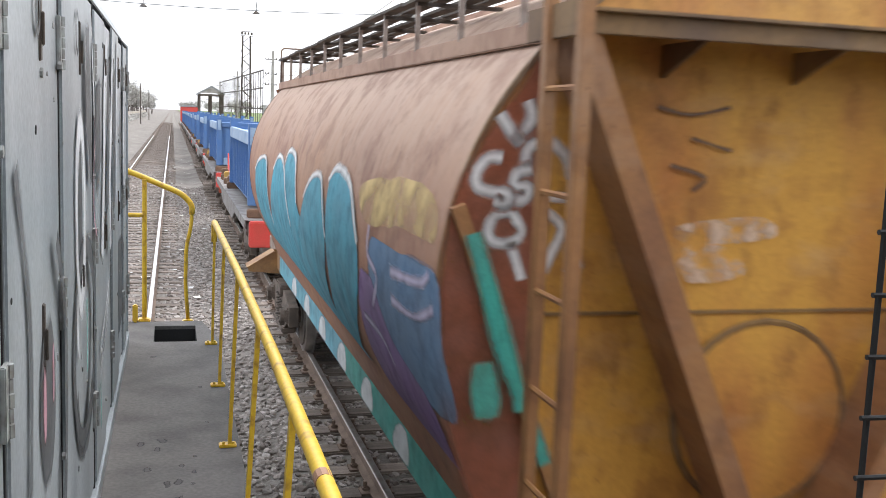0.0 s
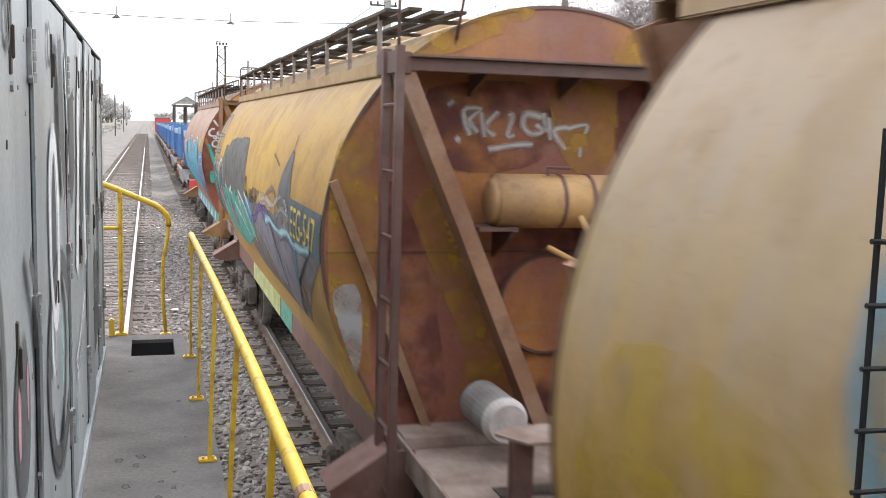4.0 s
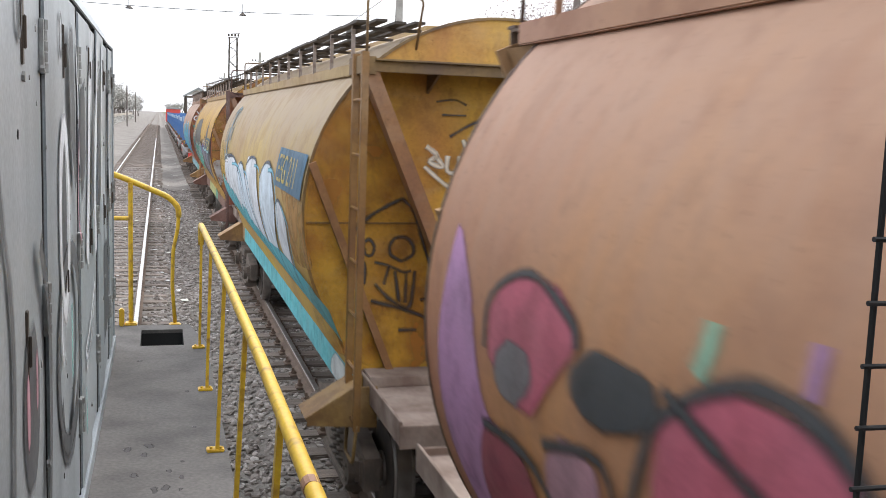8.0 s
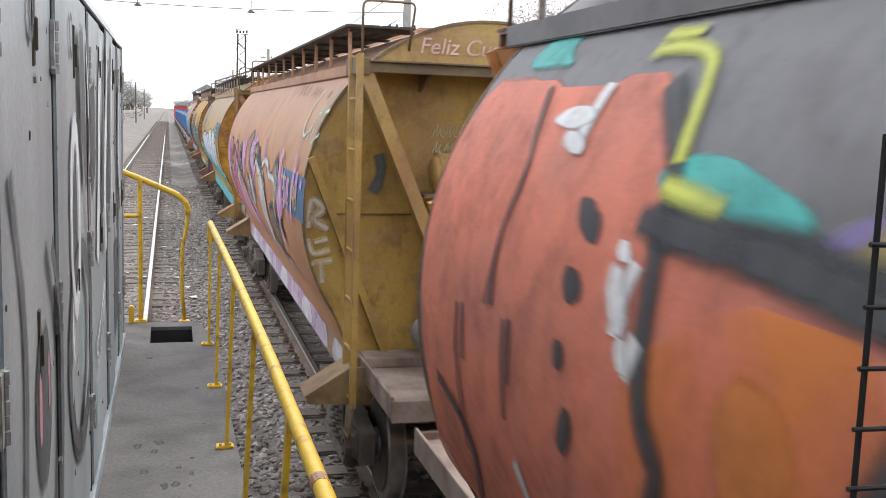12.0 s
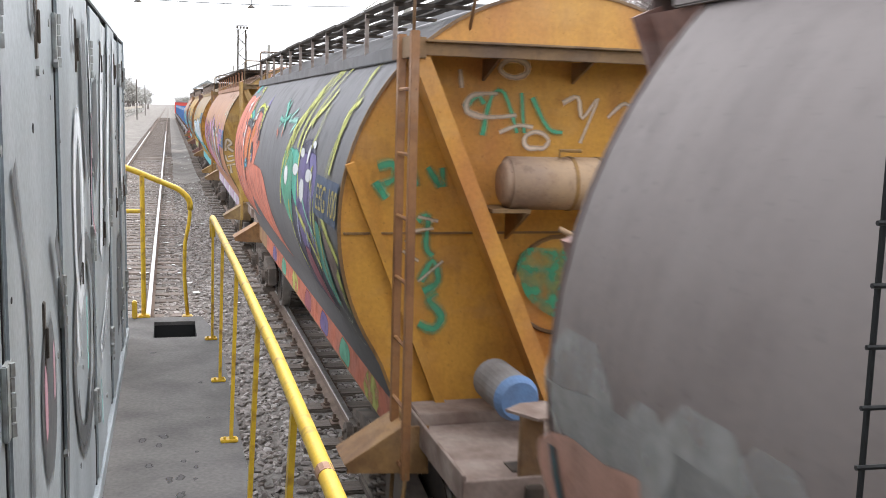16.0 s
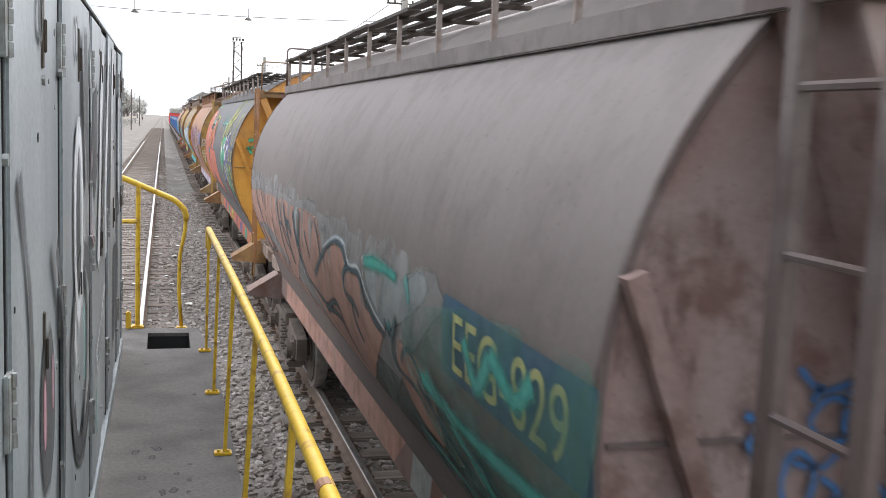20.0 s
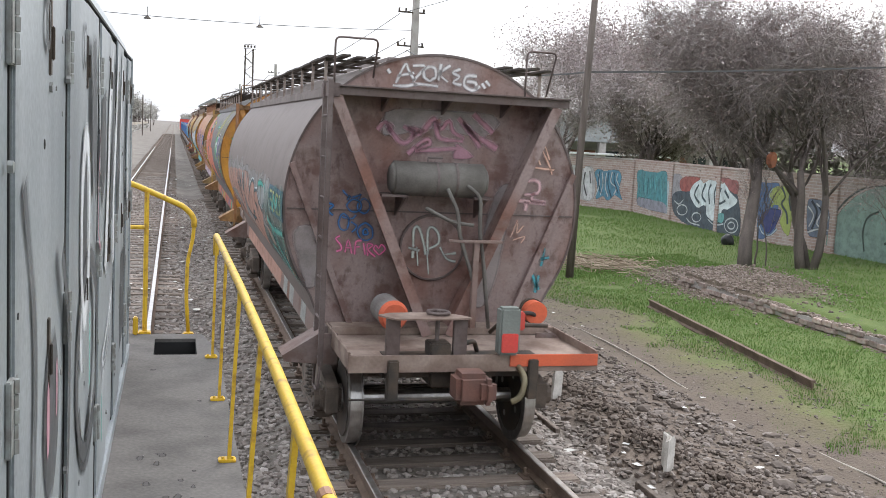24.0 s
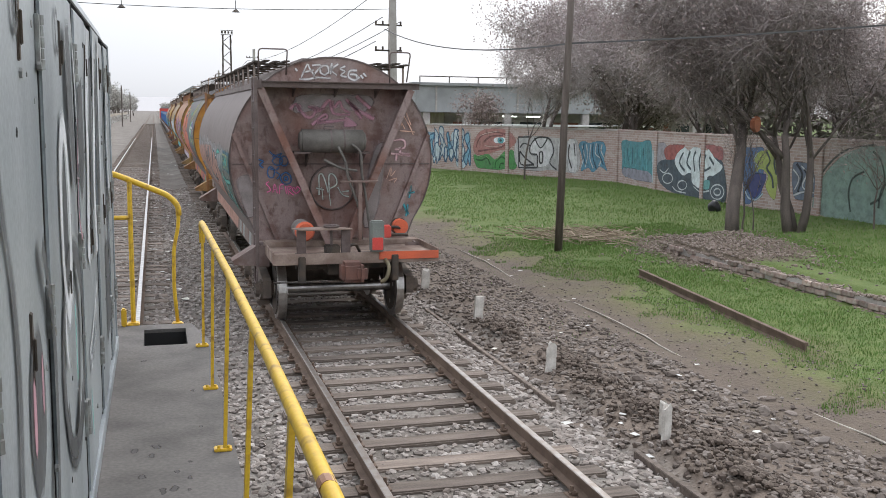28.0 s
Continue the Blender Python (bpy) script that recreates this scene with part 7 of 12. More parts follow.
    stroke(wg, [[(1.86, 0.35), (1.85, 0.2), (1.77, 0.03)]], 0.05, flare, "lilac flame over the board", 0.0225)
    stroke(wg, [[(1.65, 0.31), (1.62, 0.14)]], 0.04, flare, "lilac flame over the board", 0.0225)
    stroke(wg, [[(1.36, 0.27), (1.36, 0.1), (1.38, -0.11)]], 0.06, flare, "lilac flame over the board", 0.0225)
    stroke(wg, [[(1.04, 0.48), (1.01, 0.31), (1.03, 0.17), (1.05, 0.04), (1.09, -0.09)]], 0.08, flare, "lilac flame over the board", 0.0225)
    stroke(wg, [[(0.77, 0.36), (0.76, 0.27), (0.77, 0.14)]], 0.06, flare, "lilac flame over the board", 0.0225)
    stroke(wg, [[(0.46, 0.31), (0.47, 0.24)]], 0.06, flare, "lilac flame over the board", 0.0225)
    stroke(wg, [[(1.29, 1.18), (1.39, 1.1), (1.42, 0.98), (1.37, 0.84), (1.27, 0.72), (1.14, 0.67), (1.01, 0.69), (0.89, 0.76)], [(0.84, 1.04), (0.82, 0.9), (0.84, 0.81), (0.87, 0.64)], [(0.85, 0.88), (0.75, 0.89), (0.68, 0.86)], [(0.65, 1.12), (0.69, 1.01), (0.7, 0.91), (0.69, 0.82), (0.69, 0.65)], [(0.55, 1.13), (0.57, 1.07), (0.57, 0.96), (0.56, 0.88), (0.55, 0.76), (0.54, 0.61)], [(0.55, 0.89), (0.48, 0.91), (0.37, 0.91)], [(0.54, 0.61), (0.43, 0.67), (0.3, 0.7)]], 0.04, P(0.5, 0.56, 0.42), "pale green scrawled letter", 0.0085)
    stroke(wg, [[(3.44, 1.12), (3.43, 1.27), (3.1, 1.1), (3.09, 1.23), (2.77, 1.09), (2.67, 1.2), (2.52, 1.08)], [(2.15, 1.07), (2.14, 1.19), (2, 1.08), (1.93, 1.17), (1.79, 1.06), (1.69, 1.15), (1.6, 1.07)], [(1.06, 1.05), (1.02, 1.12), (0.96, 1.04), (0.9, 1.11)]], 0.022, P(0.28, 0.17, 0.11), "faint brown scribble", 0.004)
    stroke(wg, [[(-1.53, 2.22), (-1.51, 2.45), (-1.41, 2.38), (-1.49, 2.3), (-1.37, 2.21)], [(-1.53, 2.13), (-1.49, 2.01), (-1.35, 2.04)], [(-1.48, 2.1), (-1.37, 2.13)], [(-1.5, 1.92), (-1.33, 1.95)], [(-1.43, 1.94), (-1.41, 1.76)]], 0.055, P(0.66, 0.56, 0.42), "cream coloured tag", 0.01, place=on_end)
    stroke(wg, [[(-0.96, 2.84), (-0.93, 2.69), (-1, 2.52)]], 0.08, P(0.09, 0.13, 0.13), "dark mark", 0.01, place=on_end)
    patch(wg, [(8.35, -0.02), (7.1, -0.2), (5.95, -0.31), (5.44, -0.59), (5.3, -0.95), (4.46, -0.96), (5.57, -0.88), (7.22, -0.95), (8.97, -0.93), (9.61, -0.71)], blush, "pink lower letter", 0.0052)
    patch(wg, [(4.24, 0.11), (3.88, 0.07), (3.69, -0.07), (3.62, -0.3), (3.74, -0.58), (4.38, -0.76), (4.2, -0.4), (4.3, -0.15)], pale, "white letter stroke", 0.0086)
    patch(wg, [(2.08, 0.15), (1.93, 0.2), (1.84, 0.09), (1.7, -0.04), (2.16, -0.23), (2.13, 0)], flare, "lilac flame", 0.0224)
    patch(wg, [(1.59, 0.11), (1.54, 0.23), (1.48, 0.15), (1.44, 0.05), (1.64, -0.03)], flare, "lilac flame", 0.0224)
    patch(wg, [(1.33, 0.22), (1.29, 0.26), (1.24, 0.12), (1.35, 0.08)], flare, "lilac flame", 0.0224)
    patch(wg, [(0.99, 0.29), (0.97, 0.44), (0.95, 0.49), (0.92, 0.37), (0.93, 0.24), (1, 0.21)], flare, "lilac flame", 0.0224)
    patch(wg, [(3.28, -0.17), (3.03, -0.15), (2.77, -0.18), (2.5, -0.23), (2.21, -0.25), (3.65, -0.93), (3.53, -0.56)], P(0.2, 0.13, 0.07), "dark brown lower shape", 0.0066)
    stroke(wg, [[(3.28, -0.17), (3.26, -0.32), (3.35, -0.55), (3.43, -0.79)], [(3.28, -0.17), (2.96, -0.15), (2.77, -0.2), (2.71, -0.46)], [(2.71, -0.18), (2.57, -0.25), (2.54, -0.39)], [(2.58, -0.14), (2.39, -0.23), (2.27, -0.29)], [(2.54, 0.38), (2.41, 0.24), (2.29, 0.09), (2.2, -0.06), (2.15, -0.21)], [(2.52, 0.38), (2.34, 0.28), (2.25, 0.13), (2.23, -0.03)]], 0.05, ink, "black outline", 0.0117)
    stroke(wg, [[(2.44, 0.32), (2.34, 0.25)], [(2.38, 0.23), (2.29, 0.14)], [(2.34, 0.13), (2.25, 0.03)], [(2.29, 0), (2.21, -0.09)]], 0.035, P(0.36, 0.46, 0.45), "pale hatching", 0.0118)
    stroke(wg, [[(8.88, 0.29), (7.6, -0.04), (6.68, -0.32), (5.87, -0.63), (5.36, -0.87)], [(7, -0.1), (6.26, -0.37), (5.87, -0.71), (4.97, -0.93)], [(6.37, 0.41), (5.92, 0.15), (5.33, -0.05), (4.95, -0.25)], [(4.9, 0.32), (4.13, 0.16), (3.73, -0.03), (3.66, -0.25), (3.83, -0.65)]], 0.035, ink, "black outline", 0.0116)
    stroke(wg, [[(6.07, 0.36), (5.96, 0.48)], [(5.68, 0.35), (5.67, 0.5)], [(5.4, 0.34), (5.34, 0.5)], [(4.12, 0.29), (4.03, 0.46), (4.06, 0.57)], [(3.99, 0.31), (3.95, 0.42)]], 0.05, lilac, "lilac flame tongue", 0.0065)
    patch(wg, [(10.5, 0.92), (2.2, 0.92), (2.2, 1.15), (10.5, 1.15)], lower, "lilac painted sill", 0.002, False, on_sill)
    for k in range(14):
        cu = 9.9 - k * 0.55
        patch(wg, [(cu + 0.26, -0.72 - 0.02 * (k % 3)), (cu - 0.2, -0.68), (cu - 0.3, -1.03), (cu + 0.22, -1.04)], (blush, pale, lower)[k % 3], "pink and white lower letter", 0.0048 + 0.0002 * (k % 3))
    patch(wg, [(5.86, 0.15), (5.84, 0.39), (5.83, 0.56), (5.67, 0.43), (5.57, 0.5), (5.53, 0.6), (5.42, 0.49), (5.3, 0.49), (5.22, 0.59), (5.16, 0.43), (5.26, 0.3), (5.28, 0.16), (5.25, 0), (5.47, -0.08), (5.65, 0.04)], flare, "lilac flames", 0.0057)
    patch(wg, [(7.21, 0.14), (7.18, 0.42), (6.92, 0.29), (6.84, 0.5), (6.61, 0.33), (6.6, 0.08), (6.78, -0.1), (7.01, -0.01)], flare, "lilac flames", 0.0057)
    patch(wg, [(8.44, -0.62), (7.93, -0.9)], blush, "pink lower letter", 0.0054)
    stroke(wg, [[(5.66, 0.4), (5.55, 0.32), (5.43, 0.21)], [(5.39, 0.48), (5.39, 0.38), (5.33, 0.28)]], 0.06, pale, "white haze stroke", 0.0067)
    return wg


def wagon_dark_mural():
    b, e, r, t, d = paints("charcoal", (0.1, 0.1, 0.105), (0.14, 0.13, 0.125), (0.2, 0.19, 0.19), (0.55, 0.275, 0.04), (0.42, 0.17, 0.04), 0.4, end_blotch=0.3)
    wg = hopper("orange ended hopper wagon with a charcoal, salmon and green mural", b, e, r, t, d, enamel(0.12, 0.22, 0.4), "slats", weathered("rust_orange_ladder_paint", (0.3, 0.14, 0.045), RUST, DUST, 3.0, 5.5, 0.5, 0.3), pale=PALE_STEEL)
    patch(wg, [(3.3, 0.35), (3.14, 0.5), (2.48, 0.41), (2.32, 0.01), (1.61, -0.27), (2.22, -0.14)], P(0.06, 0.42, 0.3), "green painted stripe", 0.0050)
    patch(wg, [(2.13, 0.43), (1.67, 0.5), (1.34, 0.31), (1.49, -0.03), (0.92, -0.35), (1.61, -0.27)], P(0.16, 0.13, 0.33), "violet painted stripe", 0.0050)
    stroke(wg, [[(1.93, 1.05), (2.04, 0.91), (2.47, 0.7), (2.48, 0.41), (2.26, 0.1)], [(2.85, 0.96), (3.17, 0.77), (3.39, 0.62)], [(0.64, 0.94), (0.86, 0.84), (0.78, 0.62), (0.8, 0.39)], [(2.45, -0.01), (1.76, -0.19), (1.29, -0.36)], [(1.13, 0.16), (0.74, -0.02), (0.31, -0.16)]], 0.07, P(0.6, 0.6, 0.14), "yellow green streaks", 0.0120)
    stroke(wg, [[(3.72, 0.86), (4.04, 0.73), (3.4, 0.74), (3.6, 0.62)], [(2.13, 0.19), (1.82, -0.0), (1.31, -0.15)], [(1.05, 0.3), (0.77, 0.14)]], 0.05, P(0.25, 0.5, 0.42), "pale green streaks", 0.0125)
    dots = B()
    blob(dots, curve([(2.38, 0.33), (2.4, 0.29), (2.53, 0.26), (2.69, 0.26), (2.8, 0.3), (2.78, 0.34), (2.65, 0.37), (2.49, 0.36)], True), on_tank, 0.013)
    blob(dots, curve([(1.54, 0.33), (1.56, 0.29), (1.69, 0.26), (1.85, 0.26), (1.95, 0.29), (1.93, 0.34), (1.8, 0.37), (1.64, 0.36)], True), on_tank, 0.013)
    blob(dots, curve([(2.19, 0.48), (2.18, 0.45), (2.26, 0.43), (2.38, 0.44), (2.47, 0.47), (2.47, 0.5), (2.4, 0.52), (2.28, 0.51)], True), on_tank, 0.013)
    blob(dots, curve([(1.66, 0.57), (1.65, 0.55), (1.72, 0.53), (1.82, 0.54), (1.89, 0.56), (1.89, 0.58), (1.82, 0.6), (1.73, 0.59)], True), on_tank, 0.013)
    part("graffiti", dots, P(*WHITE), wg, "white highlight dots")
    patch(wg, [(8.7, -0.23), (6.91, 0.11), (5.62, 0.02), (5.15, -0.45), (4.56, -1.04), (2.06, -1.01), (1.11, -1.02), (0.68, -0.95), (2.22, -0.93), (5.45, -0.91)], P(0.65, 0.185, 0.11), "salmon red painted field", 0.0035)
    yg, mint, violet, night, blood = thin_spray("thin_lime_spray", (0.46, 0.47, 0.12), 0.15, 0.85, 5.0), P(0.07, 0.33, 0.2), P(0.12, 0.085, 0.24), P(0.045, 0.04, 0.075), P(0.28, 0.06, 0.09)
    patch(wg, [(2.6, 0.5), (1.9, 0.6), (1.35, 0.3), (1.1, -0.3), (1.3, -0.75), (2.6, -0.7), (2.9, -0.2)], night, "dark violet ground", 0.0045)
    for line, w in (([(2.55, 1.3), (2.75, 1.1), (2.95, 0.85), (3.15, 0.6), (3.45, 0.35)], 0.14), ([(2.4, 1.25), (2.55, 1.0), (2.7, 0.75), (2.75, 0.5)], 0.09), ([(2.1, 1.28), (2.2, 1.0), (2.35, 0.72)], 0.07), ([(3.2, 0.7), (3.6, 0.3), (3.7, -0.1)], 0.06), ([(1.85, 0.9), (1.8, 0.7), (1.9, 0.55)], 0.06),
                    ([(0.95, 1.25), (0.82, 1.0), (0.79, 0.78), (0.84, 0.55)], 0.06), ([(0.82, 0.6), (0.88, 0.45), (0.93, 0.36)], 0.11), ([(1.62, 0.4), (1.55, 0.15), (1.5, -0.2)], 0.07), ([(1.3, 0.3), (1.35, 0.05), (1.3, -0.3)], 0.06), ([(1.05, 0.0), (1.0, -0.3), (0.85, -0.5)], 0.05), ([(0.42, -0.25), (0.34, -0.4), (0.28, -0.55)], 0.1), ([(3.0, 0.0), (2.8, -0.3), (2.3, -0.6)], 0.04)):
        stroke(wg, [line], w, yg, "yellow green sprayed streak", 0.0125)
    patch(wg, [(3.6, 0.45), (3.05, 0.45), (2.8, 0.3), (2.75, 0.0), (2.85, -0.2), (3.25, -0.15), (3.65, 0.1)], mint, "green painted head", 0.009)
    patch(wg, [(2.45, 0.4), (2.1, 0.5), (1.8, 0.4), (1.65, 0.1), (1.75, -0.3), (2.2, -0.35), (2.45, 0.0)], violet, "violet painted head", 0.009)
    patch(wg, [(1.35, 0.0), (1.1, -0.02), (0.85, -0.25), (0.75, -0.55), (1.0, -0.6), (1.3, -0.35)], P(0.05, 0.32, 0.25), "teal painted head", 0.009)
    patch(wg, [(0.95, -0.05), (0.6, -0.02), (0.35, -0.25), (0.3, -0.5), (0.6, -0.45)], P(0.16, 0.1, 0.075), "brown painted shape", 0.0088)
    patch(wg, [(2.2, -0.35), (1.9, -0.3), (1.4, -0.6), (1.5, -0.75), (2.1, -0.6)], blood, "dark rose shape", 0.0105)
    for cu, cv, qu, qv in ((3.25, 0.22, 0.17, 0.1), (2.08, 0.17, 0.17, 0.11), (1.95, 0.48, 0.09, 0.09)):
        patch(wg, [(cu + qu * math.cos(a), cv + qv * math.sin(a)) for a in np.linspace(0, math.tau, 10)[:-1]], P(*WHITE), "white painted eye", 0.0135)
    for cu, cv in ((2.35, -0.12), (2.4, -0.25), (1.85, -0.2)):
        patch(wg, [(cu + 0.05, cv - 0.1), (cu + 0.08, cv + 0.05), (cu, cv + 0.12), (cu - 0.04, cv)], P(0.4, 0.42, 0.6), "pale violet glint", 0.0135)
    stroke(wg, [[(4.9, 0.95), (4.5, 0.8), (4.2, 0.62)], [(4.6, 0.95), (4.55, 0.8), (4.7, 0.65)], [(4.9, 0.75), (4.5, 0.72), (4.1, 0.78)]], 0.07, P(0.1, 0.4, 0.3), "green scribble", 0.0125)
    stroke(wg, [[(4.8, 0.62), (4.6, 0.55)], [(4.3, 0.66), (4.2, 0.56)]], 0.05, P(0.55, 0.16, 0.08), "orange scribble", 0.0125)
    stroke(wg, [[(0.75, -0.5), (0.55, -0.65), (0.4, -0.6)], [(0.7, -0.65), (0.5, -0.8), (0.35, -0.8)], [(1.3, 0.05), (1.5, -0.4), (1.3, -0.8)]], 0.02, P(0.45, 0.5, 0.42), "pale thin line", 0.0135)
    patch(wg, [(0.5, 0.92), (9.6, 0.92), (9.6, 1.15), (0.5, 1.15)], P(0.5, 0.13, 0.06), "orange red painted sill", 0.003, False, on_sill)
    for k in range(7):
        patch(wg, [(1.0 + k * 1.2, 0.93), (1.5 + k * 1.2, 0.95), (1.35 + k * 1.2, 1.14), (0.95 + k * 1.2, 1.1)], [yg, mint, violet, blood][k % 4], "sprayed spot on the sill", 0.005, True, on_sill)
    number_board(wg, 0.3, 1.35, 0.06, 0.36, "EEG 100", P(0.06, 0.09, 0.16), P(0.5, 0.4, 0.09), 0.27, "dark blue number board")
    red, ink, acid = P(0.65, 0.185, 0.11), P(0.035, 0.035, 0.04), P(0.6, 0.62, 0.1)
    patch(wg, [(10.81, -0.14), (10.85, 0.44), (10.85, 0.82), (10.71, 1.09), (10.05, 1.05), (9.67, 1.03), (9.36, 1.08), (9.17, 1.03), (8.93, 0.84), (8.88, 0.7), (8.84, 0.63), (8.29, 0.62), (7.9, 0.56), (7.94, 0.65), (7.92, 0.74), (7.81, 0.81), (7.52, 0.8), (7.25, 0.78), (7.05, 0.74), (6.9, 0.67), (6.78, 0.59), (6.7, 0.51), (6.65, 0.42), (6.61, 0.28), (9.31, -0.96), (9.84, -0.88), (11.09, -0.93), (10.85, -0.4)], red, "salmon red painted creature", 0.003)
    patch(wg, [(7.59, 0.32), (7.6, 0.21), (7.71, 0.11), (7.87, 0.09), (8, 0.16), (8.04, 0.29), (7.99, 0.41), (7.85, 0.46), (7.69, 0.42)], P(0.62, 0.21, 0.06), "orange sprayed cloud", 0.0045)
    patch(wg, [(7.3, 0.55), (7.31, 0.5), (7.4, 0.45), (7.53, 0.44), (7.65, 0.46), (7.69, 0.52), (7.62, 0.58), (7.5, 0.6), (7.37, 0.59)], P(0.62, 0.21, 0.06), "orange sprayed cloud", 0.0045)
    patch(wg, [(8.15, 0.27), (8.15, 0.16), (8.23, 0.09), (8.34, 0.08), (8.43, 0.15), (8.47, 0.26), (8.44, 0.36), (8.35, 0.4), (8.23, 0.36)], P(0.62, 0.21, 0.06), "orange sprayed cloud", 0.0045)
    patch(wg, [(7.26, 0.85), (7.21, 0.9), (7.14, 0.96), (7.06, 1.01), (6.99, 1.07), (6.63, 0.51), (6.67, 0.53), (6.76, 0.62), (6.9, 0.7), (7.06, 0.77)], P(0.24, 0.19, 0.42), "violet painted field", 0.0042)
    patch(wg, [(10.51, 1.13), (10.51, 1.27), (10.52, 1.4), (10.2, 1.35), (10.12, 1.21), (10.04, 1.12)], P(0.08, 0.45, 0.4), "turquoise painted tip", 0.006)
    patch(wg, [(9, 0.76), (8.82, 0.83), (8.62, 0.81), (8.32, 0.72), (8.32, 0.64), (8.69, 0.68), (8.9, 0.7)], P(0.06, 0.45, 0.4), "turquoise cloud shape", 0.006)
    patch(wg, [(8.3, 0.67), (8.18, 0.74), (8.03, 0.77), (8.06, 0.71), (8.12, 0.64), (8.29, 0.65)], P(0.25, 0.18, 0.42), "violet painted shape", 0.006)
    patch(wg, [(8.07, 0.8), (7.99, 0.77), (7.96, 0.6), (8.23, 0.6), (8.12, 0.69)], P(0.34, 0.25, 0.07), "olive painted shape", 0.0065)
    patch(wg, [(7.5, 0.4), (7.33, 0.37), (7.21, 0.31), (7.16, 0.24), (7.19, 0.15), (7.26, 0.11), (7.4, 0.09), (7.53, 0.09), (7.53, 0.22), (7.52, 0.34)], ink, "black almond eye", 0.0075)
    patch(wg, [(7.43, 0.23), (7.31, 0.23), (7.21, 0.19), (7.23, 0.16), (7.34, 0.13), (7.42, 0.15)], P(0.24, 0.2, 0.45), "violet glint", 0.009)
    stroke(wg, [[(7.43, 0.22), (7.33, 0.21)], [(7.42, 0.16), (7.34, 0.17), (7.27, 0.18)]], 0.02, acid, "acid yellow glint line", 0.0125)
    patch(wg, [(6.99, 0.6), (7, 0.57), (7.05, 0.55), (7.1, 0.55), (7.13, 0.59), (7.14, 0.63), (7.11, 0.66), (7.06, 0.67), (7.01, 0.64)], ink, "black dot", 0.008)
    patch(wg, [(6.86, 0.52), (6.87, 0.49), (6.91, 0.47), (6.95, 0.48), (6.98, 0.5), (6.98, 0.54), (6.95, 0.56), (6.91, 0.57), (6.87, 0.55)], ink, "black dot", 0.008)
    patch(wg, [(6.77, 0.43), (6.77, 0.41), (6.79, 0.39), (6.82, 0.38), (6.85, 0.4), (6.86, 0.42), (6.84, 0.44), (6.82, 0.45), (6.79, 0.45)], ink, "black dot", 0.008)
    patch(wg, [(6.71, 0.34), (6.71, 0.32), (6.72, 0.3), (6.74, 0.3), (6.76, 0.31), (6.77, 0.33), (6.76, 0.34), (6.74, 0.35), (6.72, 0.35)], ink, "black dot", 0.008)
    patch(wg, [(9.16, 0.61), (9.14, 0.56), (9.17, 0.54), (9.24, 0.54), (9.32, 0.57), (9.37, 0.62), (9.38, 0.65), (9.32, 0.67), (9.24, 0.65)], ink, "black dot", 0.008)
    patch(wg, [(9.16, 0.43), (9.15, 0.39), (9.18, 0.37), (9.25, 0.36), (9.31, 0.39), (9.34, 0.43), (9.33, 0.46), (9.28, 0.47), (9.21, 0.46)], ink, "black dot", 0.008)
    patch(wg, [(9.19, 0.22), (9.19, 0.19), (9.22, 0.17), (9.27, 0.17), (9.3, 0.19), (9.31, 0.22), (9.3, 0.25), (9.26, 0.26), (9.22, 0.25)], ink, "black dot", 0.008)
    patch(wg, [(9.1, 0.03), (9.12, -0.02), (9.17, -0.06), (9.22, -0.06), (9.25, -0.03), (9.24, 0.02), (9.21, 0.07), (9.16, 0.09), (9.12, 0.07)], ink, "black dot", 0.008)
    patch(wg, [(7.92, 0.68), (7.92, 0.74), (7.79, 0.79), (7.7, 0.77), (7.71, 0.7), (7.82, 0.67)], P(*WHITE), "white highlight", 0.0125)
    patch(wg, [(7.63, 0.7), (7.63, 0.69), (7.65, 0.68), (7.68, 0.68), (7.72, 0.68), (7.73, 0.7), (7.71, 0.71), (7.68, 0.71), (7.65, 0.71)], P(*WHITE), "white highlight", 0.0125)
    patch(wg, [(7.82, 0.84), (7.81, 0.83), (7.84, 0.81), (7.88, 0.8), (7.92, 0.8), (7.94, 0.81), (7.93, 0.83), (7.89, 0.84), (7.85, 0.85)], P(*WHITE), "white highlight", 0.0125)
    patch(wg, [(7.83, 0.62), (7.83, 0.6), (7.86, 0.58), (7.91, 0.58), (7.96, 0.59), (7.97, 0.61), (7.95, 0.63), (7.91, 0.64), (7.86, 0.63)], P(*WHITE), "white highlight", 0.0125)
    stroke(wg, [[(9.55, 0.81), (9.56, 0.92), (9.55, 1.03)], [(8.92, 0.34), (8.92, 0.44), (8.9, 0.53)], [(8.85, 0.26), (8.81, 0.36)]], 0.07, P(*WHITE), "white highlight", 0.0128)
    stroke(wg, [[(9.17, 1.03), (8.93, 0.81), (8.86, 0.65), (8.81, 0.48), (8.78, 0.33), (8.73, 0.19), (8.64, 0.09), (8.66, -0.02)]], 0.075, ink, "black mural outline", 0.0115)
    stroke(wg, [[(8.88, 0.64), (8.3, 0.63), (7.9, 0.58)]], 0.1, ink, "black mural outline", 0.0115)
    stroke(wg, [[(7.89, 0.57), (7.88, 0.44), (7.91, 0.32), (7.94, 0.18), (7.98, 0.07)]], 0.035, ink, "black mural outline", 0.0115)
    stroke(wg, [[(7.9, 0.59), (7.91, 0.69), (7.88, 0.78), (7.76, 0.83), (7.5, 0.84), (7.28, 0.82), (7.1, 0.78), (6.94, 0.71), (6.82, 0.64), (6.72, 0.56), (6.65, 0.46), (6.62, 0.36)]], 0.09, ink, "black mural outline", 0.0115)
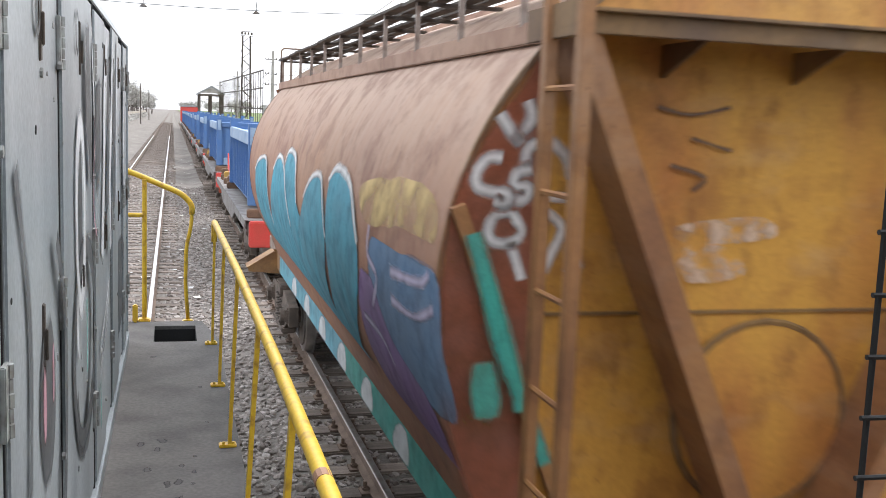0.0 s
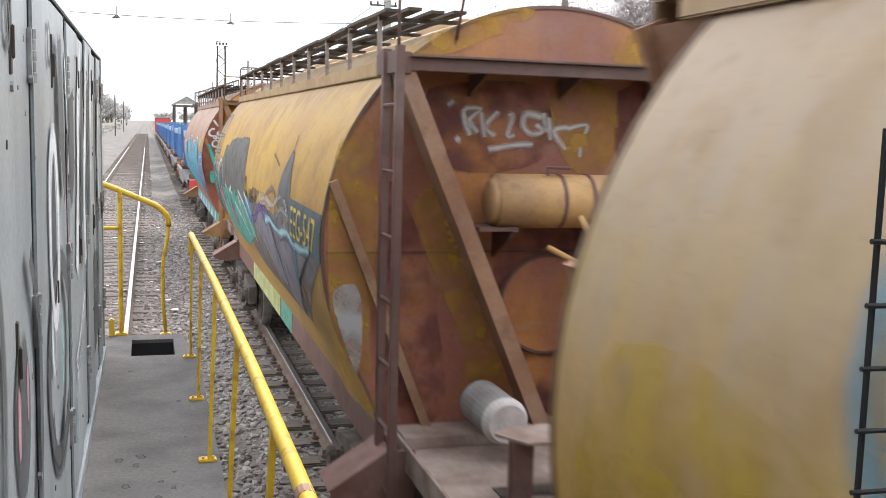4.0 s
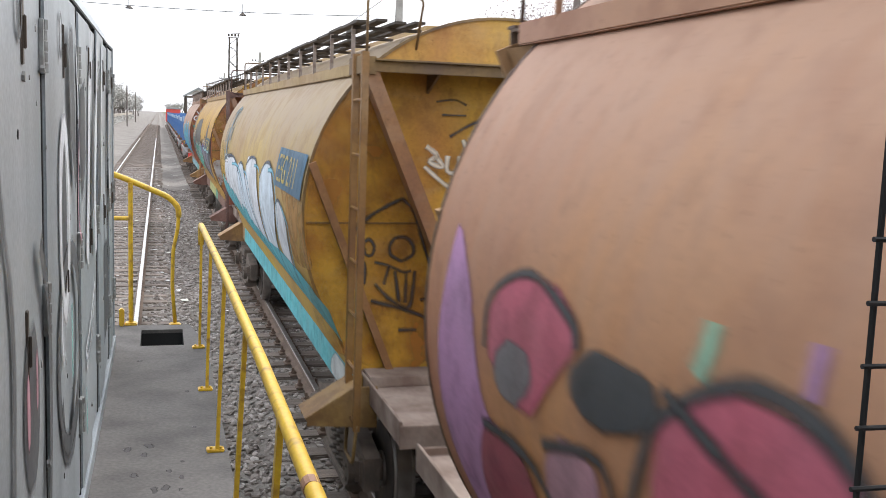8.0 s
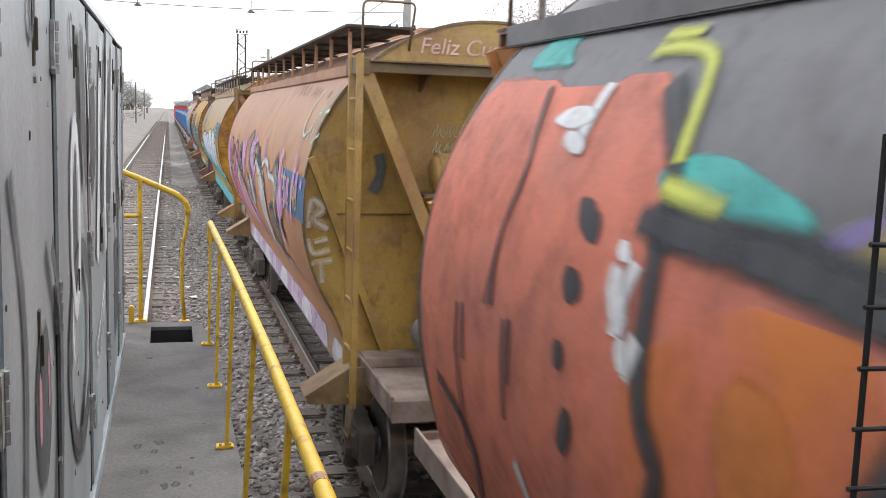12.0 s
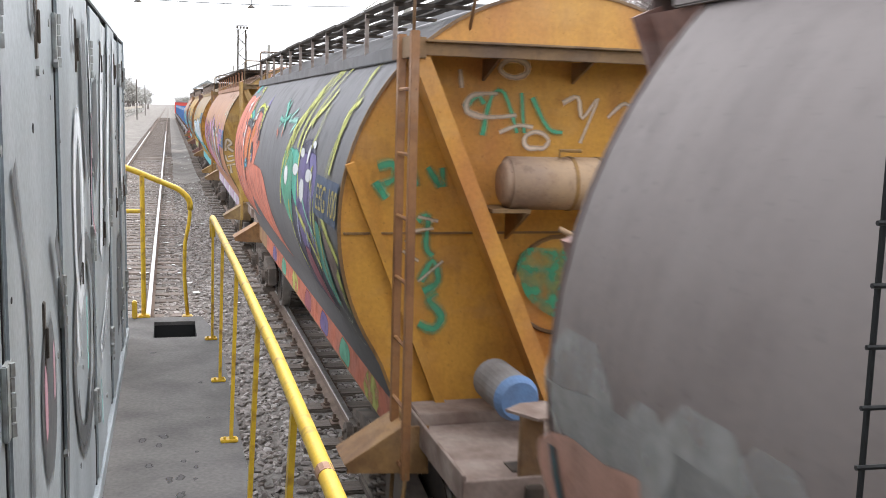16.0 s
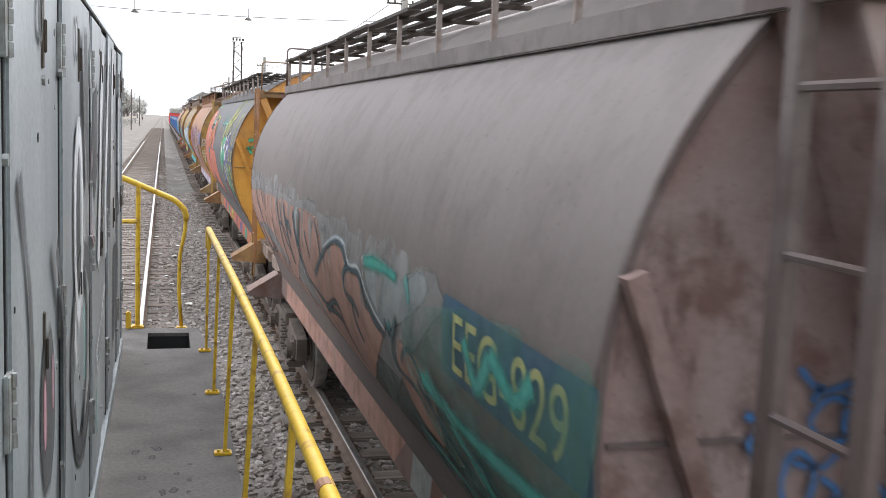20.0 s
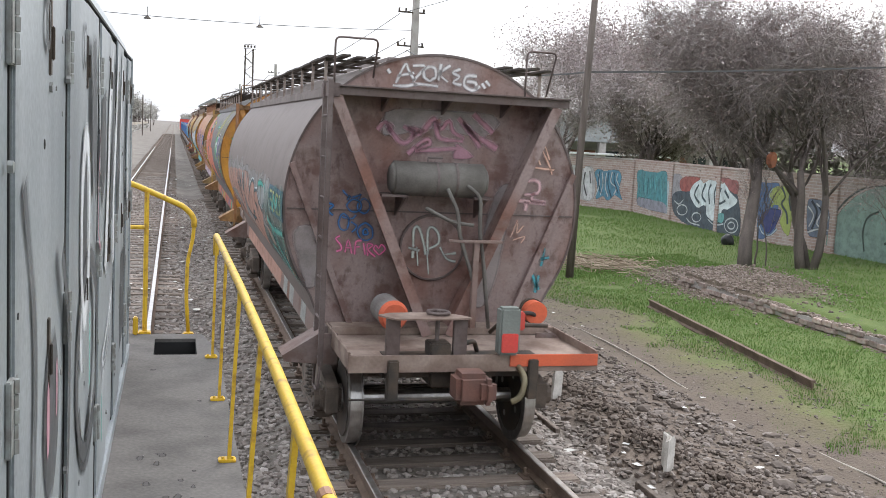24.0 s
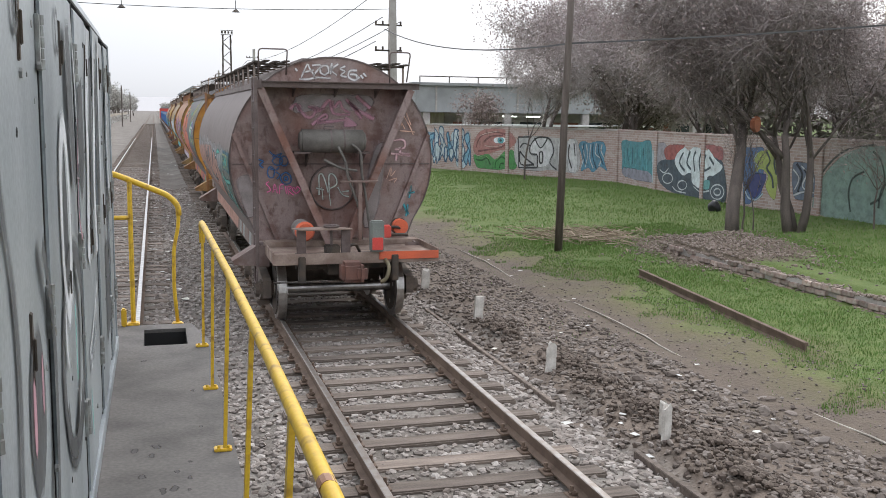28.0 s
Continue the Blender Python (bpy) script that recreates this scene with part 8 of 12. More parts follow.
    stroke(wg, [[(10.06, 1.03), (9.86, 0.69), (9.9, 0.47), (9.86, 0.24)], [(10.17, 0.19), (10.15, -0.02)], [(9.66, 0.23), (9.64, 0.02)]], 0.028, ink, "thin black line", 0.0115)
    stroke(wg, [[(8.56, 0.05), (8.47, -0.08), (8.43, -0.23), (8.39, -0.37)], [(10.55, -0.19), (10.18, -0.4), (10.62, -0.93)]], 0.06, ink, "black brush line", 0.0115)
    stroke(wg, [[(8.07, 0.8), (7.98, 0.86), (7.76, 0.9), (7.52, 0.89), (7.27, 0.86), (7.08, 0.81), (6.95, 0.75), (6.8, 0.66), (6.69, 0.57)], [(7.12, 0.89), (7, 0.84), (6.87, 0.78), (6.73, 0.69)], [(6.96, 0.89), (6.87, 0.85), (6.8, 0.82)], [(8.9, 0.79), (8.95, 0.94), (9.05, 1.1), (9.26, 1.15), (9.42, 1.14)], [(9.42, 1.2), (9.21, 1.2)], [(8.92, 0.73), (8.73, 0.71), (8.62, 0.7)]], 0.05, acid, "acid yellow mural line", 0.0124)
    stroke(wg, [[(8.46, 0.02), (8.31, 0.09), (8.15, 0.11), (8.07, 0.04), (8.05, -0.04)], [(8.47, -0.05), (8.31, 0.02), (8.17, 0.03)]], 0.028, P(0.1, 0.4, 0.5), "pale blue arc", 0.0124)
    stroke(wg, [[(9.62, -0.24), (9.54, -0.34), (9.53, -0.45)]], 0.05, P(0.6, 0.62, 0.62), "pale brush stroke", 0.0124)
    grass, cream = P(0.05, 0.38, 0.2), P(0.62, 0.5, 0.38)
    stroke(wg, [[(-0.62, 3), (-0.56, 3.26), (-0.47, 3.28), (-0.37, 3.02)], [(-0.35, 3.29), (-0.32, 3.02)], [(-0.27, 3.26), (-0.15, 3.06), (-0.04, 3.03)], [(-0.75, 3.18), (-0.66, 3.26), (-0.61, 3.21)]], 0.035, grass, "green sprayed tag", 0.01, place=on_end)
    stroke(wg, [[(-0.31, 3.45), (-0.32, 3.42), (-0.36, 3.4), (-0.4, 3.39), (-0.46, 3.4), (-0.49, 3.42), (-0.51, 3.44), (-0.5, 3.47), (-0.46, 3.5), (-0.41, 3.51), (-0.36, 3.5), (-0.32, 3.48), (-0.31, 3.45)], [(-0.14, 2.98), (-0.15, 2.95), (-0.18, 2.92), (-0.23, 2.92), (-0.28, 2.92), (-0.31, 2.94), (-0.32, 2.97), (-0.31, 3), (-0.28, 3.02), (-0.24, 3.03), (-0.19, 3.02), (-0.16, 3), (-0.14, 2.98)], [(-0.77, 3.31), (-0.79, 3.43)], [(-0.52, 3.28), (-0.7, 3.26), (-0.73, 3.16), (-0.59, 3.12), (-0.38, 3.14)], [(-0.05, 3.23), (0.06, 3.27), (0.1, 3.13), (0.21, 3.27), (0.09, 2.96)], [(0.29, 3.14), (0.42, 3.24), (0.52, 3.12), (0.57, 3.04), (0.72, 3.09)], [(0.43, 3.14), (0.6, 3.13)], [(-0.5, 3.02), (-0.37, 3.07), (-0.26, 3.06)]], 0.03, cream, "cream sprayed tag", 0.012, place=on_end)
    stroke(wg, [[(-1.33, 2.78), (-1.23, 2.8), (-1.21, 2.71), (-1.31, 2.66), (-1.34, 2.68), (-1.27, 2.57)], [(-1.1, 2.81), (-1.07, 2.65)], [(-0.99, 2.78), (-0.9, 2.65)], [(-0.89, 2.78), (-0.88, 2.65)], [(-1.05, 2.42), (-0.98, 2.45), (-0.99, 2.25), (-0.94, 2.18)], [(-1.02, 2.01), (-0.94, 2.15), (-0.9, 2.01), (-1, 1.94)], [(-0.91, 1.94), (-0.96, 1.88), (-0.87, 1.77), (-0.92, 1.68), (-1.03, 1.72)]], 0.05, grass, "green sprayed tag", 0.01, place=on_end)
    stroke(wg, [[(-1.13, 2.28), (-1.08, 2.35), (-0.94, 2.37)], [(-1.05, 2.45), (-0.91, 2.42)], [(-1.04, 2.01), (-0.87, 2.15)], [(-1.15, 2.22), (-1.04, 2.15)]], 0.022, cream, "cream sprayed tag", 0.012, place=on_end)
    haze = thin_spray("thin_green_overspray", (0.04, 0.33, 0.18), 0.1, 0.9, 9.0)
    patch(wg, [(-0.33, 2.2), (0, 2.23), (0.09, 2.09), (0.03, 1.77), (-0.2, 1.81), (-0.32, 2)], haze, "green spray over the round plate", 0.05, place=on_end)
    flame, snow = thin_spray("bright_orange_spray", (0.85, 0.27, 0.035), 0.0, 0.5, 2.6), P(*WHITE)
    patch(wg, [(8.62, 0.43), (8.34, 0.52), (8.03, 0.49), (7.99, 0.36), (8.08, 0.22), (8.1, 0.05), (8.63, -0.14), (8.84, 0), (8.84, 0.25)], flame, "bright orange sprayed cloud", 0.0085)
    patch(wg, [(7.84, 0.52), (7.66, 0.6), (7.49, 0.59), (7.4, 0.42), (7.52, 0.41), (7.6, 0.25), (7.76, 0.17), (7.86, 0.34)], flame, "bright orange sprayed cloud", 0.0085)
    patch(wg, [(8.25, 0.63), (8.17, 0.69), (8.11, 0.8), (7.99, 0.77), (8.01, 0.68), (8.02, 0.61)], P(0.34, 0.25, 0.06), "olive painted shape", 0.0092)
    patch(wg, [(7.73, 0.76), (7.72, 0.73), (7.76, 0.69), (7.84, 0.67), (7.92, 0.67), (7.96, 0.71), (7.94, 0.75), (7.87, 0.78), (7.79, 0.78)], snow, "white highlight", 0.0135)
    patch(wg, [(7.67, 0.71), (7.66, 0.69), (7.68, 0.68), (7.7, 0.67), (7.73, 0.67), (7.75, 0.69), (7.74, 0.7), (7.72, 0.71), (7.69, 0.71)], snow, "white highlight", 0.0135)
    patch(wg, [(7.85, 0.83), (7.85, 0.81), (7.87, 0.8), (7.91, 0.79), (7.95, 0.79), (7.97, 0.81), (7.96, 0.83), (7.93, 0.84), (7.89, 0.84)], snow, "white highlight", 0.0135)
    patch(wg, [(7.87, 0.63), (7.86, 0.61), (7.88, 0.59), (7.93, 0.58), (7.97, 0.58), (7.99, 0.6), (7.98, 0.62), (7.95, 0.64), (7.9, 0.64)], snow, "white highlight", 0.0135)
    patch(wg, [(9.52, 0.93), (9.5, 0.9), (9.56, 0.87), (9.67, 0.86), (9.78, 0.87), (9.85, 0.89), (9.82, 0.92), (9.73, 0.95), (9.61, 0.95)], snow, "white highlight", 0.0135)
    patch(wg, [(9.47, 0.82), (9.46, 0.79), (9.5, 0.78), (9.57, 0.78), (9.65, 0.8), (9.7, 0.83), (9.69, 0.86), (9.62, 0.86), (9.54, 0.85)], snow, "white highlight", 0.0135)
    patch(wg, [(8.87, 0.43), (8.85, 0.38), (8.88, 0.34), (8.93, 0.34), (8.99, 0.38), (9.04, 0.44), (9.04, 0.5), (9, 0.52), (8.93, 0.49)], snow, "white highlight", 0.0135)
    patch(wg, [(8.82, 0.31), (8.81, 0.28), (8.83, 0.26), (8.87, 0.26), (8.9, 0.28), (8.92, 0.31), (8.91, 0.34), (8.88, 0.35), (8.85, 0.34)], snow, "white highlight", 0.0135)
    patch(wg, [(8.93, 0.55), (8.92, 0.53), (8.95, 0.52), (8.99, 0.52), (9.02, 0.53), (9.04, 0.55), (9.03, 0.57), (9, 0.58), (8.96, 0.57)], snow, "white highlight", 0.0135)
    stroke(wg, [[(8.97, 0.64), (8.64, 0.62), (8.34, 0.61), (8.09, 0.58), (7.9, 0.56)], [(7.9, 0.56), (7.9, 0.5), (7.91, 0.42), (7.95, 0.32), (8, 0.18), (8.04, 0.06)]], 0.085, ink, "thick black outline", 0.0122)
    stroke(wg, [[(8.05, 0.77), (8.02, 0.82), (7.95, 0.86), (7.82, 0.88), (7.69, 0.89), (7.54, 0.88)]], 0.06, acid, "acid yellow line", 0.013)
    stroke(wg, [[(8.52, -0.02), (8.41, 0.07), (8.27, 0.08), (8.16, 0.06), (8.12, 0)], [(8.48, -0.04), (8.33, 0.02), (8.19, 0)]], 0.035, P(0.05, 0.36, 0.5), "blue arc", 0.013)
    patch(wg, [(8.63, 0.04), (8.52, 0.01), (8.49, -0.09), (8.53, -0.19), (8.66, -0.24)], ink, "black shape", 0.012)
    patch(wg, [(7.54, 0.39), (7.39, 0.36), (7.33, 0.34), (7.36, 0.27), (7.57, 0.19), (7.56, 0.29)], ink, "black shape", 0.012)
    stroke(wg, [[(10.24, 0.18), (10.24, 0), (10.22, -0.17), (10.26, -0.43)], [(9.71, 0.22), (9.7, 0.07), (9.68, -0.11)], [(9.87, 0.73), (9.89, 0.56), (9.9, 0.4), (9.92, 0.23)]], 0.03, P(0.12, 0.03, 0.03), "dark thin outline", 0.0125)
    return wg


def wagon_grey_brown():
    b, e, r, t, d = paints("grey_brown", (0.17, 0.14, 0.127), (0.138, 0.108, 0.096), (0.222, 0.191, 0.178), (0.27, 0.205, 0.19), (0.19, 0.09, 0.065), 0.4, blotch=0.2, end_blotch=0.75)
    wg = hopper("grey brown hopper wagon, last of the train, with salmon graffiti", b, e, r, t, d, ORANGE_RED, pale=PALE_STEEL, vessel=RESERVOIR)
    patch(wg, [(10.75, -0.05), (10.56, 0.12), (8.49, 0.14), (6.62, 0.18), (5.54, 0.27), (5.25, 0.19), (4.86, 0.2), (4.51, 0.23), (4.16, 0.25), (3.9, 0.19), (3.63, 0.19), (3.42, 0.08), (3.02, 0.09), (2.64, 0.12), (2.44, 0.18), (2.16, 0.25), (1.99, 0.23), (1.9, 0.17), (2.0, 0.02), (4.12, -1.06), (5.64, -0.98), (8.65, -0.99)], P(0.235, 0.225, 0.215), "pale cloudy overspray", 0.0030)
    haze = thin_spray("thin_pale_overspray", (0.34, 0.33, 0.315), 0.25, 0.8, 4.0)
    drips = random.Random(16)
    for i in range(16):
        cu, w, low = 10.2 - i * 0.47 + drips.uniform(-0.12, 0.12), drips.uniform(0.05, 0.11), drips.uniform(0.15, 0.4)
        patch(wg, [(cu - w, 0.12), (cu + w, 0.12), (cu + 0.5 * w + 0.05, 0.1 - 0.6 * low), (cu + 0.08, 0.08 - low), (cu - 0.5 * w + 0.05, 0.1 - 0.6 * low)], haze, "pale overspray drip", 0.0078)
    rnd = random.Random(6)
    for i in range(30):
        cu, q = 10.6 - i * 0.3 + rnd.uniform(-0.1, 0.1), rnd.uniform(0.1, 0.26)
        cv = 0.09 + rnd.uniform(-0.06, 0.07)
        patch(wg, [(cu + q * math.cos(a), cv + 0.75 * q * math.sin(a)) for a in np.linspace(0, math.tau, 8)[:-1]], haze, "pale cloudy overspray", 0.0024 + 0.0002 * (i % 3))
    number_board(wg, 0.36, 1.82, -0.12, 0.2, "EEG-829", P(0.035, 0.1, 0.16), P(0.6, 0.55, 0.2), 0.33, "dark blue number board")
    stroke(wg, [[(1.5, 0.08), (1.35, -0.06), (1.2, 0.08)], [(1.2, 0.1), (0.95, 0.0), (0.8, 0.1)], [(2.2, -0.25), (1.5, -0.3), (0.5, -0.25)]], 0.07, P(0.06, 0.36, 0.3), "green spray over the numbers", 0.022)
    for pts in ([(-0.5, 3.4), (0.6, 3.38), (0.5, 3.15), (-0.1, 3.2), (-0.6, 3.1)], [(-1.5, 2.1), (-1.2, 2.15), (-1.2, 1.6), (-1.35, 1.55)], [(0.6, 2.5), (0.85, 2.6), (0.7, 1.5), (0.45, 1.4)]):
        patch(wg, pts, P(0.3, 0.26, 0.25), "pale dusty wash", 0.002, place=on_end)
    # tail lamps, red tail board, and the end of train unit on the coupler
    for x, z in ((0.88, 1.43),):
        lamp = part("tail_lamp", tube(B(), [(x, -0.3, z), (x, -0.46, z)], 0.115, 18), ORANGE_RED, wg, "red orange tail lamp")
        part("lamp_rim", tube(B(), [(x, -0.28, z), (x, -0.33, z)], 0.128, 18), STEEL_DARK, lamp)
    part("tail_board", box(B(), (0.42, -1.05, 1.03), (1.31, -1.035, 1.145), 0.004), ORANGE_RED, wg, "orange red painted platform edge")
    unit = part("end_of_train_unit", box(B(), (0.28, -1.12, 1.15), (0.48, -0.98, 1.6), 0.02), shade("grey_green_casing", (0.19, 0.21, 0.19), (0.13, 0.14, 0.13), 0.6), wg, "grey casing with a red reflector")
    part("reflector", box(B(), (0.3, -1.128, 1.18), (0.46, -1.115, 1.36), 0.01), RED_PAINT, unit, "red reflector")
    part("brake_hose", tube(B(), rounded([(0.5, -1.0, 1.05), (0.55, -1.15, 0.95), (0.5, -1.18, 0.75), (0.42, -1.15, 0.72)], 0.08), 0.03, 8), shade("brass_and_rubber", (0.2, 0.17, 0.1), (0.1, 0.09, 0.07), 0.5, 0.3), wg, "hanging brake hose", True)
    for pts in (((0.5, -0.6, 1.32), (0.75, -0.62, 1.34), (0.95, -0.6, 1.33)), ((0.45, -0.3, 1.2), (0.6, -0.45, 1.42), (0.82, -0.5, 1.44), (0.9, -0.4, 1.38)), ((0.2, -0.7, 1.1), (0.1, -0.9, 1.25), (-0.1, -0.95, 1.2))):
        part("air_hose", tube(B(), rounded(pts, 0.06), 0.022, 8), STEEL_DARK, wg, "bent air pipe", True)
    part("valve_block", box(B(), (0.55, -0.7, 1.3), (0.68, -0.55, 1.48), 0.015), RED_PAINT, wg, "small red valve")
    part("uncoupling_rod", tube(B(), [(-1.1, -1.05, 0.74), (0.1, -1.05, 0.72)], 0.012, 6), STEEL_DARK, wg)
    salmon, deep = P(0.44, 0.235, 0.175), P(0.02, 0.07, 0.085)
    patch(wg, [(10.97, -0.12), (10.28, 0.01), (9.29, 0.04), (8.56, 0.07), (7.89, 0.08), (7.3, 0.12), (6.85, 0.1), (6.59, 0.11), (6.42, 0.07), (6.16, 0.08), (5.93, 0.09), (5.71, 0.1), (5.59, 0.09), (7.44, -0.71), (7.87, -0.53), (8.55, -0.38), (9.56, -0.35), (10.73, -0.43)], salmon, "salmon graffiti letters", 0.006)
    stroke(wg, [[(10.82, -0.1), (10.78, -0.31), (10.61, -0.5), (10.25, -0.73), (9.18, -0.64)]], 0.045, deep, "dark teal graffiti stroke", 0.0105)
    stroke(wg, [[(10.1, 0), (9.93, -0.16), (9.68, -0.31), (9.49, -0.49)]], 0.045, deep, "dark teal graffiti stroke", 0.0105)
    stroke(wg, [[(9.46, 0.05), (9.33, -0.09)]], 0.045, deep, "dark teal graffiti stroke", 0.0105)
    stroke(wg, [[(9.1, 0.04), (9.12, -0.15)]], 0.05, deep, "dark teal graffiti stroke", 0.0105)
    stroke(wg, [[(9.18, -0.23), (9.22, -0.56), (9.01, -0.69)]], 0.045, deep, "dark teal graffiti stroke", 0.0105)
    stroke(wg, [[(8.44, -0.17), (8.43, -0.32), (8.41, -0.47)]], 0.045, deep, "dark teal graffiti stroke", 0.0105)
    stroke(wg, [[(7.89, 0.07), (7.8, -0.05), (7.73, -0.21), (7.7, -0.36), (7.65, -0.56)]], 0.075, deep, "dark teal graffiti stroke", 0.0105)
    stroke(wg, [[(7.3, 0.08), (7.24, -0.03), (7.13, -0.18), (7.07, -0.32), (7.06, -0.47)]], 0.09, deep, "dark teal graffiti stroke", 0.0105)
    stroke(wg, [[(7.16, -0.06), (6.92, -0.11), (6.85, -0.17)]], 0.08, deep, "dark teal graffiti stroke", 0.0105)
    stroke(wg, [[(6.61, 0.09), (6.56, 0), (6.48, -0.12), (6.39, -0.21)]], 0.06, deep, "dark teal graffiti stroke", 0.0105)
    stroke(wg, [[(6.22, 0.11), (6.25, -0.01), (6.37, -0.2)]], 0.13, deep, "dark teal graffiti stroke", 0.0105)
    stroke(wg, [[(7.74, -0.13), (7.34, -0.17), (7.16, -0.23)]], 0.025, deep, "dark teal graffiti stroke", 0.0105)
    patch(wg, [(6.58, 0.08), (6.32, 0.12), (6.36, -0.01), (6.41, -0.13), (6.53, 0)], P(0.36, 0.42, 0.43), "pale blue shading", 0.0088)
    patch(wg, [(6.44, 0.08), (5.37, 0.16), (4.93, -0.02), (4.4, 0.08), (4.09, 0.04), (3.98, -0.03), (3.63, -0.01), (3.47, -0.13), (3.23, -0.21), (3.01, -0.24), (4.37, -0.92), (5.42, -0.85), (5.78, -0.71), (6.13, -0.45)], salmon, "salmon graffiti letters", 0.0065)
    patch(wg, [(3.51, 0.1), (3.09, 0.11), (2.7, 0.13), (2.45, 0.15), (2.28, 0.23), (2.15, 0.22), (2.13, 0.1), (2.91, -0.2), (3.21, -0.14), (3.4, -0.07)], P(0.3, 0.33, 0.325), "pale blue grey haze", 0.0042)
    stroke(wg, [[(5.56, -0.32), (5.08, -0.12), (4.7, 0.03), (4.4, 0.09), (4.18, 0.09), (4.06, 0.02), (3.98, -0.03)], [(4.17, -0.12), (4.06, -0.04), (3.83, -0.01), (3.63, -0.01), (3.52, -0.08), (3.48, -0.15), (3.37, -0.16), (3.23, -0.21), (3.01, -0.24)], [(4.16, -0.1), (4.16, -0.19), (4.05, -0.22), (3.87, -0.23), (3.76, -0.29)], [(3.94, -0.22), (3.92, -0.37), (3.8, -0.47)], [(6.13, -0.45), (5.37, -0.54), (4.65, -0.5), (4.39, -0.78)], [(5.37, 0.13), (5.17, 0.01), (5.08, -0.12)], [(7.61, 0.06), (7.47, -0.17), (7.18, -0.35)], [(6.64, 0.05), (6.52, -0.15), (6.33, -0.34), (6.23, -0.51)], [(5.9, -0.02), (5.69, -0.21)], [(5.47, -0.6), (4.71, -0.38), (4.55, -0.5)]], 0.05, deep, "dark graffiti outline", 0.0108)
    stroke(wg, [[(4.93, -0.02), (4.45, 0.11), (4.08, 0.11), (3.93, 0.01), (3.62, 0.03), (3.42, -0.07), (3.22, -0.15), (2.97, -0.2)]], 0.03, P(0.55, 0.6, 0.62), "white edge line", 0.0112)
    stroke(wg, [[(3.45, 0.09), (3.19, 0.12), (2.88, 0.13), (2.66, 0.12)]], 0.06, P(0.03, 0.36, 0.29), "teal line", 0.0115)
    stroke(wg, [[(2.5, 0.15), (2.44, 0.1), (2.41, 0.04)], [(2.89, -0.14), (2.86, -0.18)]], 0.07, P(0.1, 0.36, 0.33), "teal smear", 0.008)
    stroke(wg, [[(2.67, -0.08), (2.86, -0.26), (2.78, -0.36), (2.43, -0.38), (2.3, -0.47)], [(2.68, -0.3), (2.47, -0.18), (2.27, -0.28), (2.18, -0.38)], [(2.96, -0.14), (2.84, -0.22)]], 0.04, deep, "dark graffiti outline", 0.0108)
    patch(wg, [(2.66, -0.18), (2.3, -0.19), (2.05, -0.31), (2.18, -0.62), (2.58, -0.6), (2.82, -0.39)], salmon, "salmon graffiti letters", 0.0066)
    murky, sea = thin_spray("murky_green_overspray", (0.13, 0.17, 0.15), 0.35, 0.9, 3.0), thin_spray("thin_sea_green_spray", (0.085, 0.21, 0.175), 0.05, 0.6, 3.5)
    patch(wg, [(1.95, 0.12), (0.42, 0.24), (0.42, -0.2), (0.46, -0.75), (1.4, -0.7), (2.3, -0.45), (2.5, -0.1)], sea, "sea green spray over the number board", 0.0215)
    patch(wg, [(4.4, -0.55), (3.4, -0.45), (2.2, -0.5), (1.2, -0.6), (0.5, -0.75), (0.46, -1.02), (2.0, -1.0), (4.6, -1.02)], murky, "murky green lower ground", 0.004)
    patch(wg, [(10.6, -0.5), (9.0, -0.55), (7.4, -0.65), (5.6, -0.8), (4.4, -0.85), (4.2, -1.0), (7.0, -1.04), (10.6, -1.04)], thin_spray("thin_salmon_spray", (0.4, 0.235, 0.185), 0.3, 0.9, 3.0), "salmon lower ground", 0.0045)
    patch(wg, [(10.3, 0.92), (4.3, 0.92), (4.0, 1.15), (10.3, 1.15)], salmon, "salmon painted sill", 0.003, False, on_sill)
    for u in (3.6, 2.9, 1.7, 0.6):
        patch(wg, [(u - 0.2, 0.92), (u + 0.25, 0.92), (u + 0.2, 1.15), (u - 0.25, 1.15)], P(0.33, 0.34, 0.32), "pale grey patch on the sill", 0.003, False, on_sill)
    stroke(wg, [[(2.1, -0.2), (1.6, -0.4), (1.1, -0.62), (0.55, -0.85)], [(1.8, -0.35), (1.3, -0.5), (0.75, -0.72)], [(2.6, -0.62), (1.9, -0.66), (1.3, -0.8), (0.9, -0.95)]], 0.045, P(0.07, 0.33, 0.28), "teal graffiti stroke", 0.0225)
    stroke(wg, [[(2.3, -0.3), (1.75, -0.5), (1.2, -0.72)], [(1.5, -0.36), (1.05, -0.52), (0.6, -0.6)], [(2.9, -0.55), (2.2, -0.74), (1.6, -0.92)]], 0.035, deep, "dark graffiti outline", 0.0228)
    stroke(wg, [[(0.62, -0.42), (0.6, -0.62), (0.5, -0.72)]], 0.06, P(0.5, 0.24, 0.14), "orange smear", 0.0226)
    chalk = P(0.7, 0.69, 0.68)
